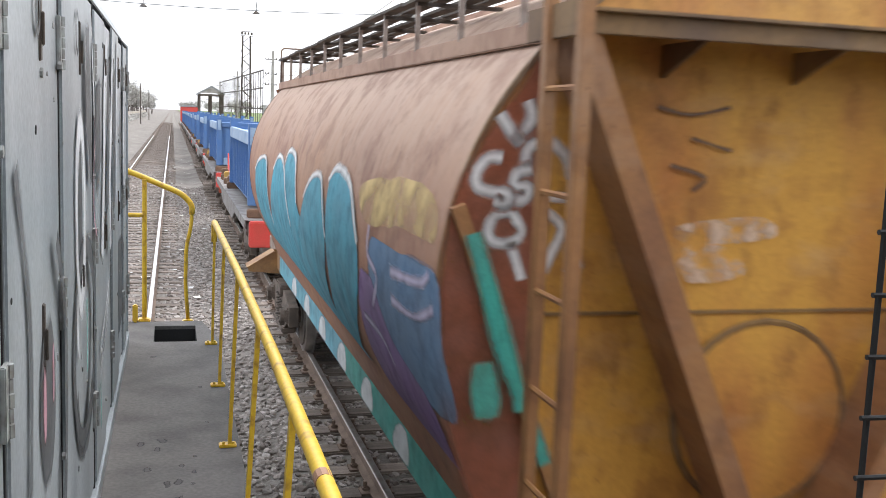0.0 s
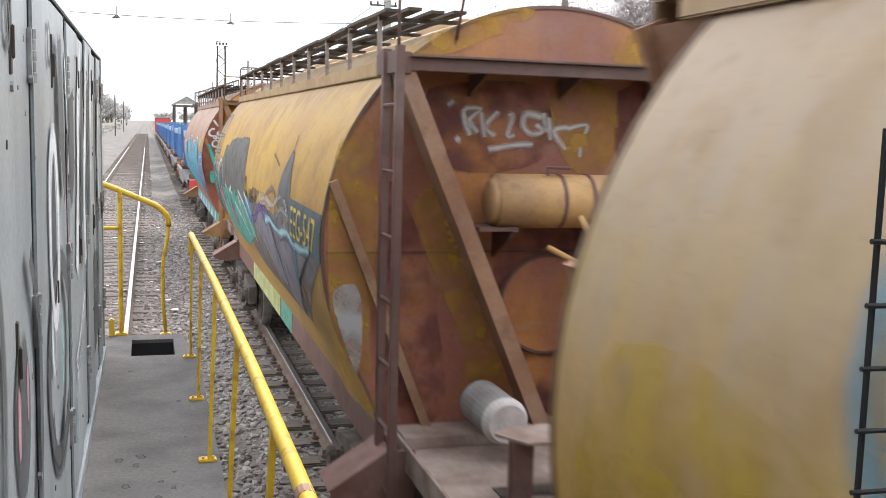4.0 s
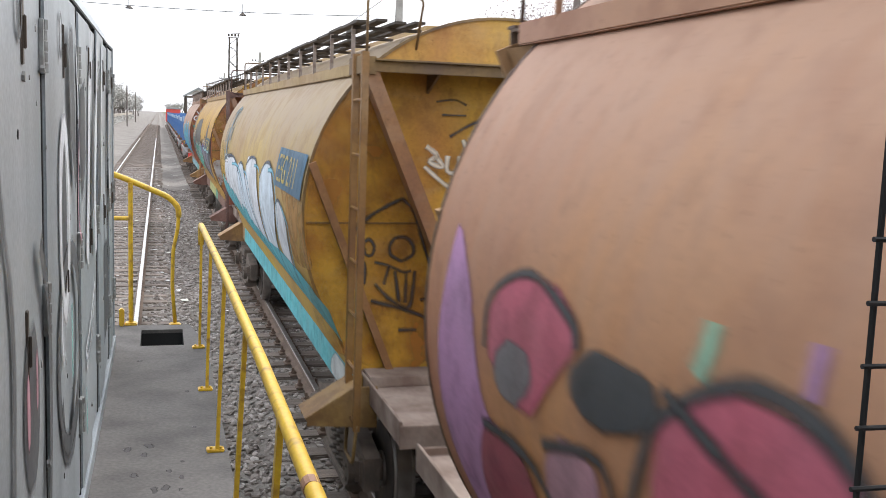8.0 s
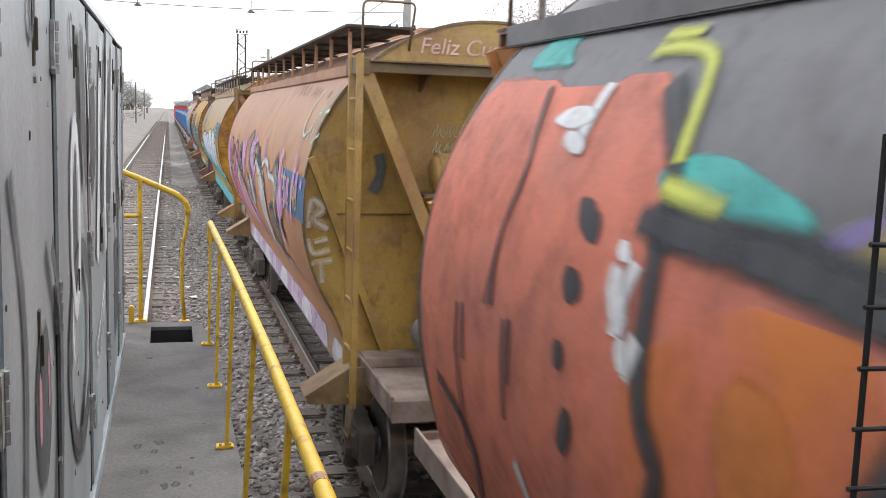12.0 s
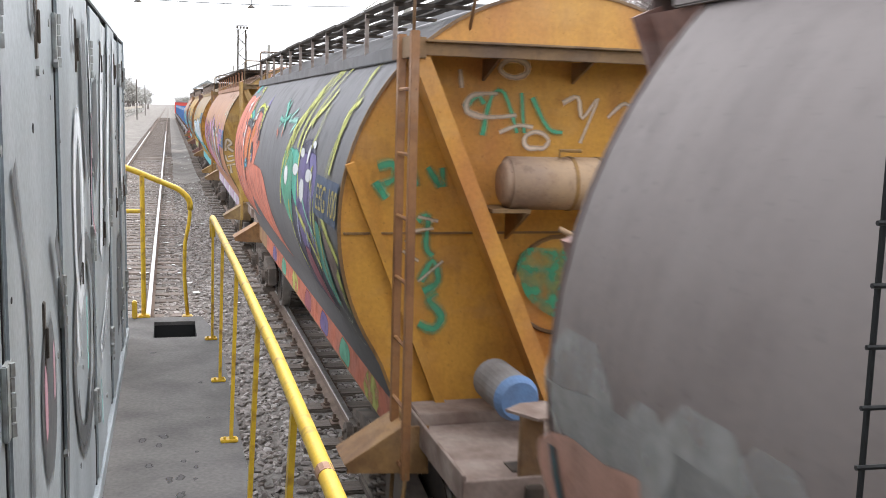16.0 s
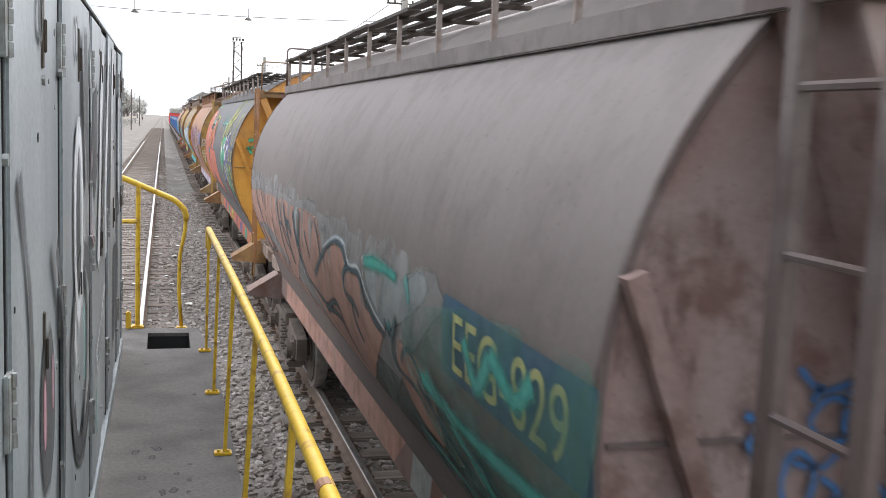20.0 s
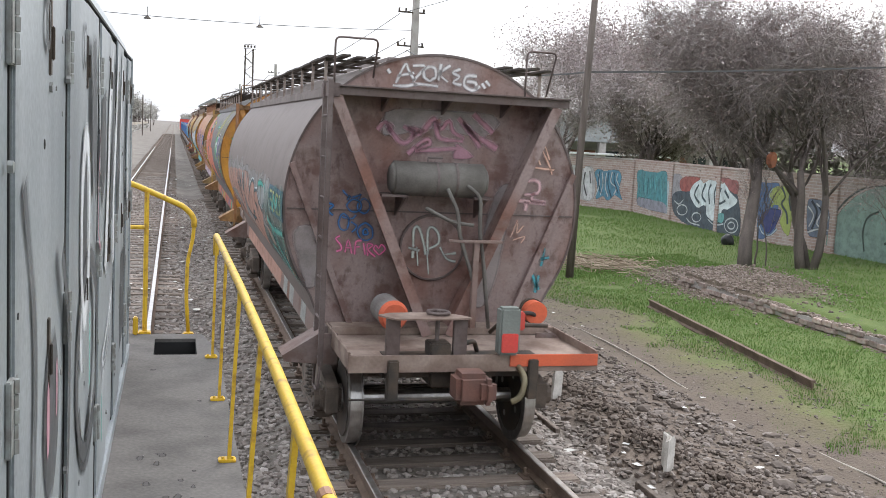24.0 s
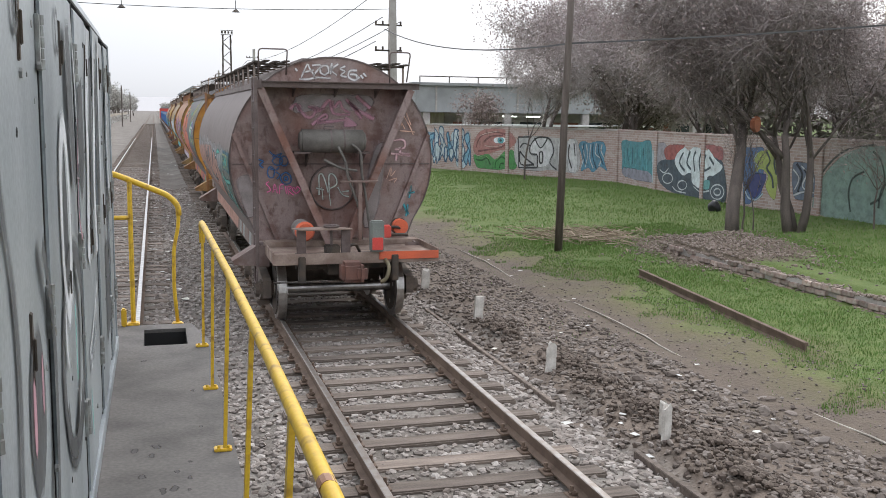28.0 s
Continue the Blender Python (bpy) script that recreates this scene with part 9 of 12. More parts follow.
    stroke(wg, [[(-0.49, 3.65), (-0.4, 3.85), (-0.36, 3.79), (-0.29, 3.69)], [(-0.47, 3.73), (-0.3, 3.77)], [(-0.32, 3.84), (-0.19, 3.84), (-0.3, 3.69), (-0.26, 3.64)], [(-0.07, 3.78), (-0.07, 3.74), (-0.1, 3.72), (-0.13, 3.7), (-0.16, 3.71), (-0.19, 3.73), (-0.2, 3.77), (-0.2, 3.8), (-0.17, 3.83), (-0.14, 3.84), (-0.11, 3.84), (-0.08, 3.82), (-0.07, 3.78)], [(-0.02, 3.88), (-0.04, 3.71)], [(0.08, 3.87), (-0.03, 3.78), (0.06, 3.7)], [(0.19, 3.84), (0.11, 3.8), (0.18, 3.76), (0.12, 3.7), (0.21, 3.68)], [(0.37, 3.78), (0.26, 3.77), (0.24, 3.68), (0.33, 3.63), (0.41, 3.68)], [(0.26, 3.72), (0.36, 3.71), (0.37, 3.64)], [(0.43, 3.71), (0.47, 3.66)], [(0.47, 3.74), (0.52, 3.69)], [(-0.58, 3.79), (-0.55, 3.75)], [(-0.52, 3.63), (-0.39, 3.63), (-0.24, 3.66), (-0.04, 3.65)]], 0.03, chalk, "white tag above the cross beam", 0.01, place=on_end)
    pinkish = P(0.5, 0.25, 0.31)
    stroke(wg, [[(-0.66, 3.17), (-0.59, 3.25), (-0.51, 3.22), (-0.55, 3.16)], [(-0.57, 3.25), (-0.44, 3.08), (-0.34, 3.06), (-0.28, 3.16), (-0.39, 3.22)], [(-0.34, 3.21), (-0.19, 3.17), (-0.29, 3.14)], [(-0.19, 3.17), (-0.06, 3.31), (-0.03, 3.2), (0.02, 3.11), (0.26, 3.1)], [(-0.02, 3.31), (0.01, 3.21), (0.1, 3.3), (0.15, 3.19), (0.27, 3.12)], [(0.2, 3.34), (0.33, 3.2), (0.45, 3.04)], [(0.24, 3.29), (0.42, 3.15), (0.64, 3.04)], [(0.36, 3.39), (0.58, 3.2)], [(-0.33, 2.94), (-0.14, 3.1), (-0.1, 3.05), (-0.25, 2.98), (0.19, 3.02)]], 0.055, pinkish, "faded pink tag", 0.01, place=on_end)
    patch(wg, [(0.16, 3.05), (0.22, 3.07), (0.41, 2.94), (0.15, 2.91)], pinkish, "faded pink arrow head", 0.006, place=on_end)
    blue = P(0.02, 0.14, 0.36)
    stroke(wg, [[(-0.79, 2.38), (-0.8, 2.35), (-0.82, 2.33), (-0.86, 2.32), (-0.9, 2.33), (-0.92, 2.35), (-0.94, 2.38), (-0.93, 2.41), (-0.9, 2.44), (-0.87, 2.45), (-0.83, 2.44), (-0.8, 2.42), (-0.79, 2.38)], [(-0.7, 2.38), (-0.71, 2.35), (-0.73, 2.32), (-0.76, 2.31), (-0.79, 2.32), (-0.82, 2.34), (-0.83, 2.38), (-0.82, 2.42), (-0.8, 2.44), (-0.77, 2.46), (-0.74, 2.45), (-0.71, 2.42), (-0.7, 2.38)], [(-0.66, 2.12), (-0.66, 2.07), (-0.69, 2.04), (-0.73, 2.03), (-0.77, 2.04), (-0.8, 2.07), (-0.82, 2.12), (-0.81, 2.16), (-0.78, 2.19), (-0.74, 2.21), (-0.7, 2.19), (-0.67, 2.16), (-0.66, 2.12)], [(-0.71, 2.12), (-0.71, 2.1), (-0.72, 2.09), (-0.74, 2.09), (-0.75, 2.09), (-0.76, 2.1), (-0.76, 2.12), (-0.76, 2.13), (-0.75, 2.14), (-0.74, 2.15), (-0.72, 2.14), (-0.72, 2.13), (-0.71, 2.12)], [(-0.91, 2.22), (-0.92, 2.17), (-0.93, 2.14), (-0.96, 2.13), (-0.99, 2.14), (-1.01, 2.17), (-1.02, 2.21), (-1.01, 2.25), (-1, 2.28), (-0.97, 2.3), (-0.94, 2.28), (-0.92, 2.26), (-0.91, 2.22)], [(-1.15, 2.41), (-1.08, 2.38), (-1.13, 2.33), (-1.08, 2.28)], [(-0.99, 2.27), (-0.89, 2.25), (-0.84, 2.29)], [(-0.89, 2.22), (-0.83, 2.17), (-0.88, 2.11)], [(-0.99, 2.54), (-0.91, 2.47), (-0.8, 2.5)], [(-0.94, 2.44), (-0.91, 2.49)], [(-0.83, 2.44), (-0.8, 2.51)]], 0.024, blue, "blue sprayed loop", 0.01, place=on_end)
    stroke(wg, [[(-1, 2.07), (-1.04, 2.04), (-0.99, 1.98), (-0.98, 1.93), (-1.03, 1.91)], [(-0.94, 1.9), (-0.91, 2.03), (-0.87, 1.89)], [(-0.94, 1.95), (-0.88, 1.95)], [(-0.84, 1.88), (-0.83, 2.01), (-0.77, 2.03)], [(-0.83, 1.96), (-0.79, 1.96)], [(-0.75, 2), (-0.73, 1.88)], [(-0.7, 1.87), (-0.71, 1.99), (-0.65, 1.98), (-0.7, 1.93), (-0.62, 1.86)], [(-0.58, 1.88), (-0.64, 1.94), (-0.62, 1.98), (-0.59, 1.95), (-0.56, 1.99), (-0.52, 1.94), (-0.58, 1.88)]], 0.026, P(0.85, 0.2, 0.42), "bright pink letter", 0.01, place=on_end)
    pg = P(0.5, 0.55, 0.5)
    stroke(wg, [[(-0.23, 1.86), (-0.23, 2.01), (-0.23, 2.16), (-0.18, 2.18), (-0.12, 2.02), (-0.09, 1.9)], [(-0.28, 1.97), (-0.16, 1.94)], [(-0.07, 1.9), (-0.08, 2.13), (-0.04, 2.19), (0.03, 2.13), (0.04, 2.02), (-0.06, 1.96)], [(0.06, 1.98), (0.14, 1.86), (0.24, 1.83)], [(0.09, 1.9), (0.24, 1.92)]], 0.03, pg, "pale green dripping tag", 0.045, place=on_end)
    stroke(wg, [[(-0.19, 1.98), (-0.17, 1.78)], [(-0.08, 1.94), (-0.05, 1.69)]], 0.014, pg, "pale green drip", 0.045, place=on_end)
    stroke(wg, [[(0.94, 2.7), (1.07, 2.72), (1.14, 2.69), (1.13, 2.59), (0.98, 2.56)], [(1.09, 2.59), (1.07, 2.51), (1.23, 2.49)], [(0.92, 2.5), (1.23, 2.47)], [(1.01, 2.49), (1, 2.39)]], 0.038, P(0.8, 0.52, 0.55), "pale pink tag", 0.01, place=on_end)
    stroke(wg, [[(1.02, 3.13), (1.09, 2.94)], [(1.12, 3.1), (1.23, 2.91), (1.28, 2.79)], [(1.06, 2.86), (1.3, 2.84)], [(1.16, 3.14), (1.24, 2.95)], [(1.05, 3.06), (1.14, 2.89)], [(0.85, 2.1), (0.92, 2.28), (0.92, 2.15), (0.99, 2.23)], [(0.88, 2.07), (1.01, 2.11), (0.97, 2.04)]], 0.02, P(0.72, 0.46, 0.36), "thin orange tag", 0.01, place=on_end)
    stroke(wg, [[(1.17, 1.85), (1.25, 1.99), (1.22, 1.79)], [(1.21, 1.87), (1.31, 1.89)], [(1.12, 1.71), (1.21, 1.53)], [(1.2, 1.69), (1.17, 1.5)]], 0.035, P(0.05, 0.34, 0.4), "turquoise tag", 0.01, place=on_end)
    return wg


# each wagon hangs a little ahead of or behind its even place in the train
SLACK = (0.1, -0.1, -0.19, 0.06, -0.12, 0.0)
WAGONS = []
for slack, build in zip(SLACK, (wagon_rust_orange, wagon_yellow_dark, wagon_sky_letters, wagon_pink_flames, wagon_dark_mural, wagon_grey_brown)):
    SLIP[0], BODY = slack, 10.85 - slack
    WAGONS.append(build())
BODY = 10.85


# ---- container flats ahead of the hoppers ----
RUST_BROWN = shade("rust_brown_fittings", (0.2, 0.12, 0.075), (0.12, 0.075, 0.05), 0.9, 0, 6)


def flat_wagon():
    fw = empty("flat_wagon", "dusty grey flat wagon with red end fittings carrying blue containers", "wagon", "container flats of the passing train")
    for sx in (-1, 1):
        s = B()
        plate(s, [(0.0, 0.95), (0.0, 1.12), (12.4, 1.12), (12.4, 0.95), (9.2, 0.95), (8.4, 0.72), (4.0, 0.72), (3.2, 0.95)], 0, sx * 1.3 - 0.03, sx * 1.3 + 0.03)
        part("side_sill", s, FLAT_GREY, fw)
    d = B()
    box(d, (-1.28, 0, 1.05), (1.28, 12.4, 1.11))
    for y in (0.1, 6.2, 12.2):
        box(d, (-1.3, y - 0.1, 0.9), (1.3, y + 0.1, 1.1))
    box(d, (-0.25, -0.4, 0.8), (0.25, 12.8, 1.05))
    part("deck_frame", d, FLAT_GREY, fw)
    for y in (-0.1, 12.5):
        for sx in (-1, 1):
            part("end_step", box(B(), (sx * 1.05 - 0.2, y - 0.12, 0.62), (sx * 1.05 + 0.2, y + 0.12, 1.1), 0.02), RED_PAINT if y < 0 else ORANGE_RED, fw, "red painted corner fitting")
    for y in (0.5, 7.9, 9.6, 11.2):
        part("cross_bearer", box(B(), (-1.25, y - 0.12, 1.11), (1.25, y + 0.12, 1.28), 0.02), RUST_BROWN, fw, "rust brown load bearer")
    for y in (8.6, 10.4, 11.9):
        for sx in (-1, 1):
            part("corner_lock", box(B(), (sx * 1.1 - 0.1, y - 0.12, 1.11), (sx * 1.1 + 0.1, y + 0.12, 1.4), 0.02), RUST_BROWN if y != 10.4 else shade("ochre_lock_paint", (0.45, 0.28, 0.06), (0.3, 0.18, 0.06), 0.8), fw, "container lock")
    for sx in (-1, 1):
        part("end_bracket", plate(B(), [(-0.45, 1.1), (0.1, 1.1), (0.1, 1.75), (-0.1, 1.75)], 0, sx * 0.85 - 0.02, sx * 0.85 + 0.02), RED_PAINT, fw, "red end bracket")
    for y in (1.7, 10.7):
        b = put("bolster", make_bolster, fw, pose(0, y, 0))
        for s in (-1, 1):
            put("sideframe", make_sideframe, b, pose(s * 1.1, 0, 0, 0, 0, 0 if s < 0 else 180))
        for dy in (-0.9, 0.9):
            put("wheelset", make_wheelset, b, pose(0, dy, 0.46))
    return fw


def container():
    c = empty("container", "blue steel half height container with a pale rim", "container", "blue containers on the flats")
    part("container_body", box(B(), (-1.1, 0.06, 0.02), (1.1, 6.54, 1.4)), BLUE_BOX, c)
    for sx in (-1, 1):
        for i in range(10):
            y = 0.5 + i * 0.62
            part("side_rib", box(B(), (sx * 1.13 - 0.03, y - 0.05, 0.1), (sx * 1.13 + 0.03, y + 0.05, 1.22), 0.01), BLUE_BOX, c)
        for y in (0.07, 6.53):
            part("corner_post", box(B(), (sx * 1.1 - 0.09, y - 0.09, 0), (sx * 1.1 + 0.09, y + 0.09, 1.62), 0.01), BLUE_BOX, c)
        part("top_rim", box(B(), (sx * 1.14 - 0.05, 0.1, 1.2), (sx * 1.14 + 0.05, 6.5, 1.46), 0.01), BLUE_EDGE, c, "pale dusty top rim")
        part("corner_plate", box(B(), (sx * 1.1 - 0.06, -0.035, 1.2), (sx * 1.1 + 0.06, -0.022, 1.55)), BLUE_EDGE, c, "pale plate on the corner post")
    for y in (0.03, 6.57):
        part("end_rim", box(B(), (-1.05, y - 0.05, 1.3), (1.05, y + 0.05, 1.46), 0.01), BLUE_BOX, c)
        part("end_door", box(B(), (-0.9, y - 0.03, 0.3), (0.9, y + 0.03, 1.25), 0.02), BLUE_BOX, c, "blue end panel")
        part("end_foot", box(B(), (-0.95, y - 0.04, 0.0), (0.95, y + 0.04, 0.26), 0.02), BLUE_EDGE, c, "dusty lower end plate")
    return c


FLATS, BOXES = [flat_wagon()], [container()]
FLAT_PITCH, FLAT_COUNT = 14.8, 10
for i in range(FLAT_COUNT - 1):
    FLATS.append(copy_thing(FLATS[0], pose(0, 0, 0)))
    BOXES.append(copy_thing(BOXES[0], pose(0, 0, 0)))
red_car = empty("covered_wagon", "bright red covered wagon at the head of the train", "wagon")
part("wagon_body", box(B(), (-1.35, 0, 1.0), (1.35, 12, 3.5), 0.08), RED_PAINT, red_car)
part("wagon_roof", plate(B(), [(-1.4, 3.5), (1.4, 3.5), (0.9, 3.8), (-0.9, 3.8)], 1, -0.05, 12.05), ROOFING, red_car)
part("pale_panel", box(B(), (-0.9, -0.03, 1.7), (0.9, -0.004, 2.6), 0.004), BLUE_EDGE, red_car, "pale end panel")
part("underframe", box(B(), (-1.2, 0, 0.5), (1.2, 12, 1.0), 0.02), STEEL_DARK, red_car)


# ---- between the tracks and beside them ----
def merged(name, blocks, material, label, category="", parent=None, kind="stuff"):
    """Many small pieces as one mesh."""
    vs, fs, n = [], [], 0
    for v, f in blocks:
        vs.append(v)
        fs.append(f + n)
        n += len(v)
    vs, fs = np.concatenate(vs), np.concatenate(fs)
    me = bpy.data.meshes.new(name)
    me.vertices.add(len(vs))
    me.vertices.foreach_set("co", vs.astype(np.float32).ravel())
    k = fs.shape[1]
    me.loops.add(fs.size)
    me.polygons.add(len(fs))
    me.loops.foreach_set("vertex_index", fs.astype(np.int32).ravel())
    me.polygons.foreach_set("loop_start", np.arange(0, fs.size, k, dtype=np.int32))
    me.update(calc_edges=True)
    me.validate()
    me.polygons.foreach_set("use_smooth", [False] * len(me.polygons))
    me.materials.append(material)
    ob = tagged(new(name, me), label, category, kind=kind)
    if parent is not None:
        ob.parent = parent
    return ob


ICO = bmesh.new()
bmesh.ops.create_icosphere(ICO, subdivisions=1, radius=1)
ICO_V = np.array([v.co for v in ICO.verts])
ICO_F = np.array([[v.index for v in f.verts] for f in ICO.faces])
ICO.free()
GEN = np.random.default_rng(4)


def stones(x0, x1, y0, y1, count, lo, hi, sink=0.35, skip=True):
    """Angular stones strewn over a strip of ground."""
    out = []
    xs, ys = GEN.uniform(x0, x1, count), y0 + (y1 - y0) * GEN.uniform(0, 1, count) ** 1.25
    for x, y in zip(xs, ys):
        on_bed = False
        for c in (0.0, OWN):
            if abs(x - c) < 1.38:
                ph = (y - 0.18) % SPACING
                if skip and ph < 0.25 and GEN.random() < 0.93:
                    on_bed = True
                if abs(abs(x - c) - GAUGE) < 0.09:
                    on_bed = True
        if on_bed:
            continue
        s = GEN.uniform(lo, hi) * np.array([GEN.uniform(0.7, 1.6), GEN.uniform(0.6, 1.1), GEN.uniform(0.4, 0.85)])
        v = np.clip(ICO_V * GEN.uniform(0.6, 1.35, (len(ICO_V), 1)), -0.85, 0.85) * s
        a = GEN.uniform(0, math.tau)
        b = GEN.uniform(-0.5, 0.5)
        rz = np.array([[math.cos(a), -math.sin(a), 0], [math.sin(a), math.cos(a), 0], [0, 0, 1]])
        rx = np.array([[1, 0, 0], [0, math.cos(b), -math.sin(b)], [0, math.sin(b), math.cos(b)]])
        z = ground_z(x, y) + s[2] * (1 - 2 * sink)
        out.append((v @ (rz @ rx).T + (x, y, z), ICO_F))
    return out


CLOD = by_island("dark_soil", [(0.075, 0.055, 0.045), (0.13, 0.1, 0.08), (0.1, 0.078, 0.062), (0.16, 0.125, 0.1)])
heap = stones(-2.75, -1.35, 5.0, 45, 9500, 0.022, 0.055) + stones(-1.4, 1.4, 5.0, 40, 16500, 0.02, 0.048) + stones(1.35, 2.1, 5.0, 35, 5200, 0.024, 0.06)
heap += stones(-4.7, -2.7, 9.0, 60, 8500, 0.022, 0.05) + stones(-9, -4.7, 20, 60, 3500, 0.03, 0.06)
gravel = stones(2.0, 2.9, 5.0, 32, 3000, 0.014, 0.05) + stones(2.8, 4.3, 5.0, 32, 8500, 0.012, 0.05) + stones(4.2, 6.6, 6.0, 30, 3600, 0.006, 0.026)
gravel += stones(2.7, 4.6, 5.5, 14, 70, 0.05, 0.1, 0.4) + stones(8.6, 10.8, 9, 22, 200, 0.015, 0.05, 0.4)
merged("gravel", gravel, STONE_BROWN, "brown dirty gravel beside the ditch", "gravel")
merged("ballast", heap, STONE, "grey brown crushed ballast stones between the sleepers", "ballast")
bits = []
QUAD = np.array([[-1, -1, 0], [1, -1, 0.1], [1, 1, 0], [-1, 1, 0.15]])
spots = [(1.67, 9.73, 0.07), (2.2, 9.1, 0.05), (2.3, 9.6, 0.04), (3.7, 9.1, 0.05), (-2.2, 18.1, 0.09), (1.0, 12.3, 0.05), (2.1, 13.4, 0.05), (2.6, 7.6, 0.06)]
spots += [(GEN.uniform(-3.6, -1.5), GEN.uniform(14, 70), GEN.uniform(0.03, 0.09)) for _ in range(60)] + [(GEN.uniform(1.5, 5), GEN.uniform(7, 30), GEN.uniform(0.02, 0.05)) for _ in range(40)]
for x, y, s in spots:
    a = GEN.uniform(0, 6)
    rz = np.array([[math.cos(a), -math.sin(a), 0], [math.sin(a), math.cos(a), 0], [0, 0, 1]])
    bits.append(((QUAD * (s, s * 0.7, s)) @ rz.T + (x, y, ground_z(x, y) + 0.04), np.array([[0, 1, 2, 3]])))
merged("litter", bits, LITTER, "scraps of pale paper and plastic among the stones", "litter")

for x, y, r in ((2.75, 12.2, 0.3), (2.6, 9.6, 0.4), (2.5, 7.5, 0.35), (2.9, 8.6, 0.3), (2.5, 14.2, 0.3), (2.7, 11.0, 0.35)):
    clods = []
    for _ in range(260):
        a, q = GEN.uniform(0, math.tau), abs(GEN.normal(0, r))
        px, py = x + q * math.cos(a), y + 1.8 * q * math.sin(a)
        v = np.clip(ICO_V * GEN.uniform(0.5, 1.4, (len(ICO_V), 1)), -0.9, 0.9) * GEN.uniform(0.012, 0.045)
        clods.append((v + (px, py, ground_z(px, py) + 0.07 * math.exp(-(q / r) ** 2)), ICO_F))
    merged("soil_clods", clods, CLOD, "heap of dark crumbly soil beside the ditch", "soil")
PALE_STAKE = shade("pale_broken_concrete", (0.6, 0.57, 0.52), (0.42, 0.39, 0.35), 0.9, 0, 8)
for i, (x, y) in enumerate([(2.34, 18.3), (2.36, 15.06), (2.3, 11.8), (2.36, 8.8), (2.4, 5.6)]):
    st = B()
    plate(st, [(-0.08, -0.06), (0.08, -0.06), (0.08, 0.07), (0.045, 0.07), (0.045, -0.02), (-0.08, -0.02)], 2, -0.15, 0.37)
    bmesh.ops.subdivide_edges(st, edges=[e for e in st.edges if abs(e.verts[0].co.z - e.verts[1].co.z) < 0.01], cuts=2)
    for v in st.verts:
        if v.co.z > 0.2:
            v.co.z += 0.035 * math.sin(v.co.x * 45 + v.co.y * 30 + i)
    ob = part("marker_stake", st, PALE_STAKE)
    ob.matrix_basis = pose(x, y, ground_z(x, y), 2 - i, 3, 12 * i)
    tagged(ob, "short broken concrete stake beside the track", "stake", "concrete stakes beside the ditch")
kb = part("ditch_board", box(B(), (1.98, 4.5, -0.5), (2.05, 8.7, -0.27), 0.006), SLEEPER)
tagged(kb, "half buried dark timber board along the ditch", "board")
kb2 = part("ditch_board", box(B(), (1.86, 10.6, -0.5), (1.92, 16.5, -0.3), 0.006), SLEEPER)
tagged(kb2, "half buried dark timber board along the ditch", "board")
pipe = part("cable_pipe", tube(B(), [(4.66 + 0.05 * math.sin(k * 0.45), 7 + k * 0.5, ground_z(4.66, 7 + k * 0.5) + 0.0 + 0.03 * math.sin(k * 0.42 + 1.5)) for k in range(34)], 0.014, 6), shade("pale_dusty_hose", (0.45, 0.42, 0.36), (0.3, 0.27, 0.23), 0.8), None, "", True)
tagged(pipe, "pale dusty pipe lying along the gravel", "pipe")
old = empty("disused_rail", "rusty length of disused rail lying in the grass", "rail")
prof = [(-0.07, 0.0), (0.07, 0.0), (0.07, 0.015), (0.012, 0.04), (0.012, 0.12), (0.036, 0.13), (0.036, 0.165), (-0.036, 0.165), (-0.036, 0.13), (-0.012, 0.12), (-0.012, 0.04), (-0.07, 0.015)]
part("rail_length", plate(B(), prof, 1, 0, 6.55), RAIL_SIDE, old)
old.matrix_basis = pose(6.35, 11.87, -0.26, 0.4, 0, -6.1)

# ---- low brick platform edge ----
kerb = empty("platform_edge", "crumbling brick edge of an old low platform", "platform edge", kind="structure")
BRICKS = [varied(shade("worn_brick", (0.27, 0.185, 0.15), (0.4, 0.35, 0.31), 0.95, 0, 6, 0.5, 40, 0.5, 0.006), 0.4)]
spoil = []
for _ in range(2600):
    px, py = 9.0 + abs(GEN.normal(0, 0.35)), GEN.uniform(8.6, 21.2)
    v = np.clip(ICO_V * GEN.uniform(0.5, 1.4, (len(ICO_V), 1)), -0.9, 0.9) * GEN.uniform(0.015, 0.05)
    spoil.append((v + (px, py, 0.11 + 0.05 * noise.noise((px * 2, py * 2, 1))), ICO_F))
for _ in range(3000):
    px, py = GEN.normal(9.9, 0.75), GEN.normal(20.3, 1.5)
    v = np.clip(ICO_V * GEN.uniform(0.5, 1.4, (len(ICO_V), 1)), -0.9, 0.9) * GEN.uniform(0.012, 0.045)
    spoil.append((v + (px, py, ground_z(px, py) + 0.012), ICO_F))
merged("spoil", spoil, by_island("pale_rubble", [(0.2, 0.155, 0.125), (0.3, 0.25, 0.21), (0.14, 0.105, 0.085), (0.25, 0.2, 0.16)]), "crumbled brick and soil along the platform edge", "rubble")
core = B()
box(core, (9.02, 8.5, -0.25), (9.3, 20.8, 0.09))
part("core", core, CONCRETE, kerb)
bme = shared("brick", lambda: ("brick", box(B(), (-0.06, -0.13, -0.045), (0.06, 0.13, 0.045), 0.012), BRICKS[0], False))
rb = random.Random(2)
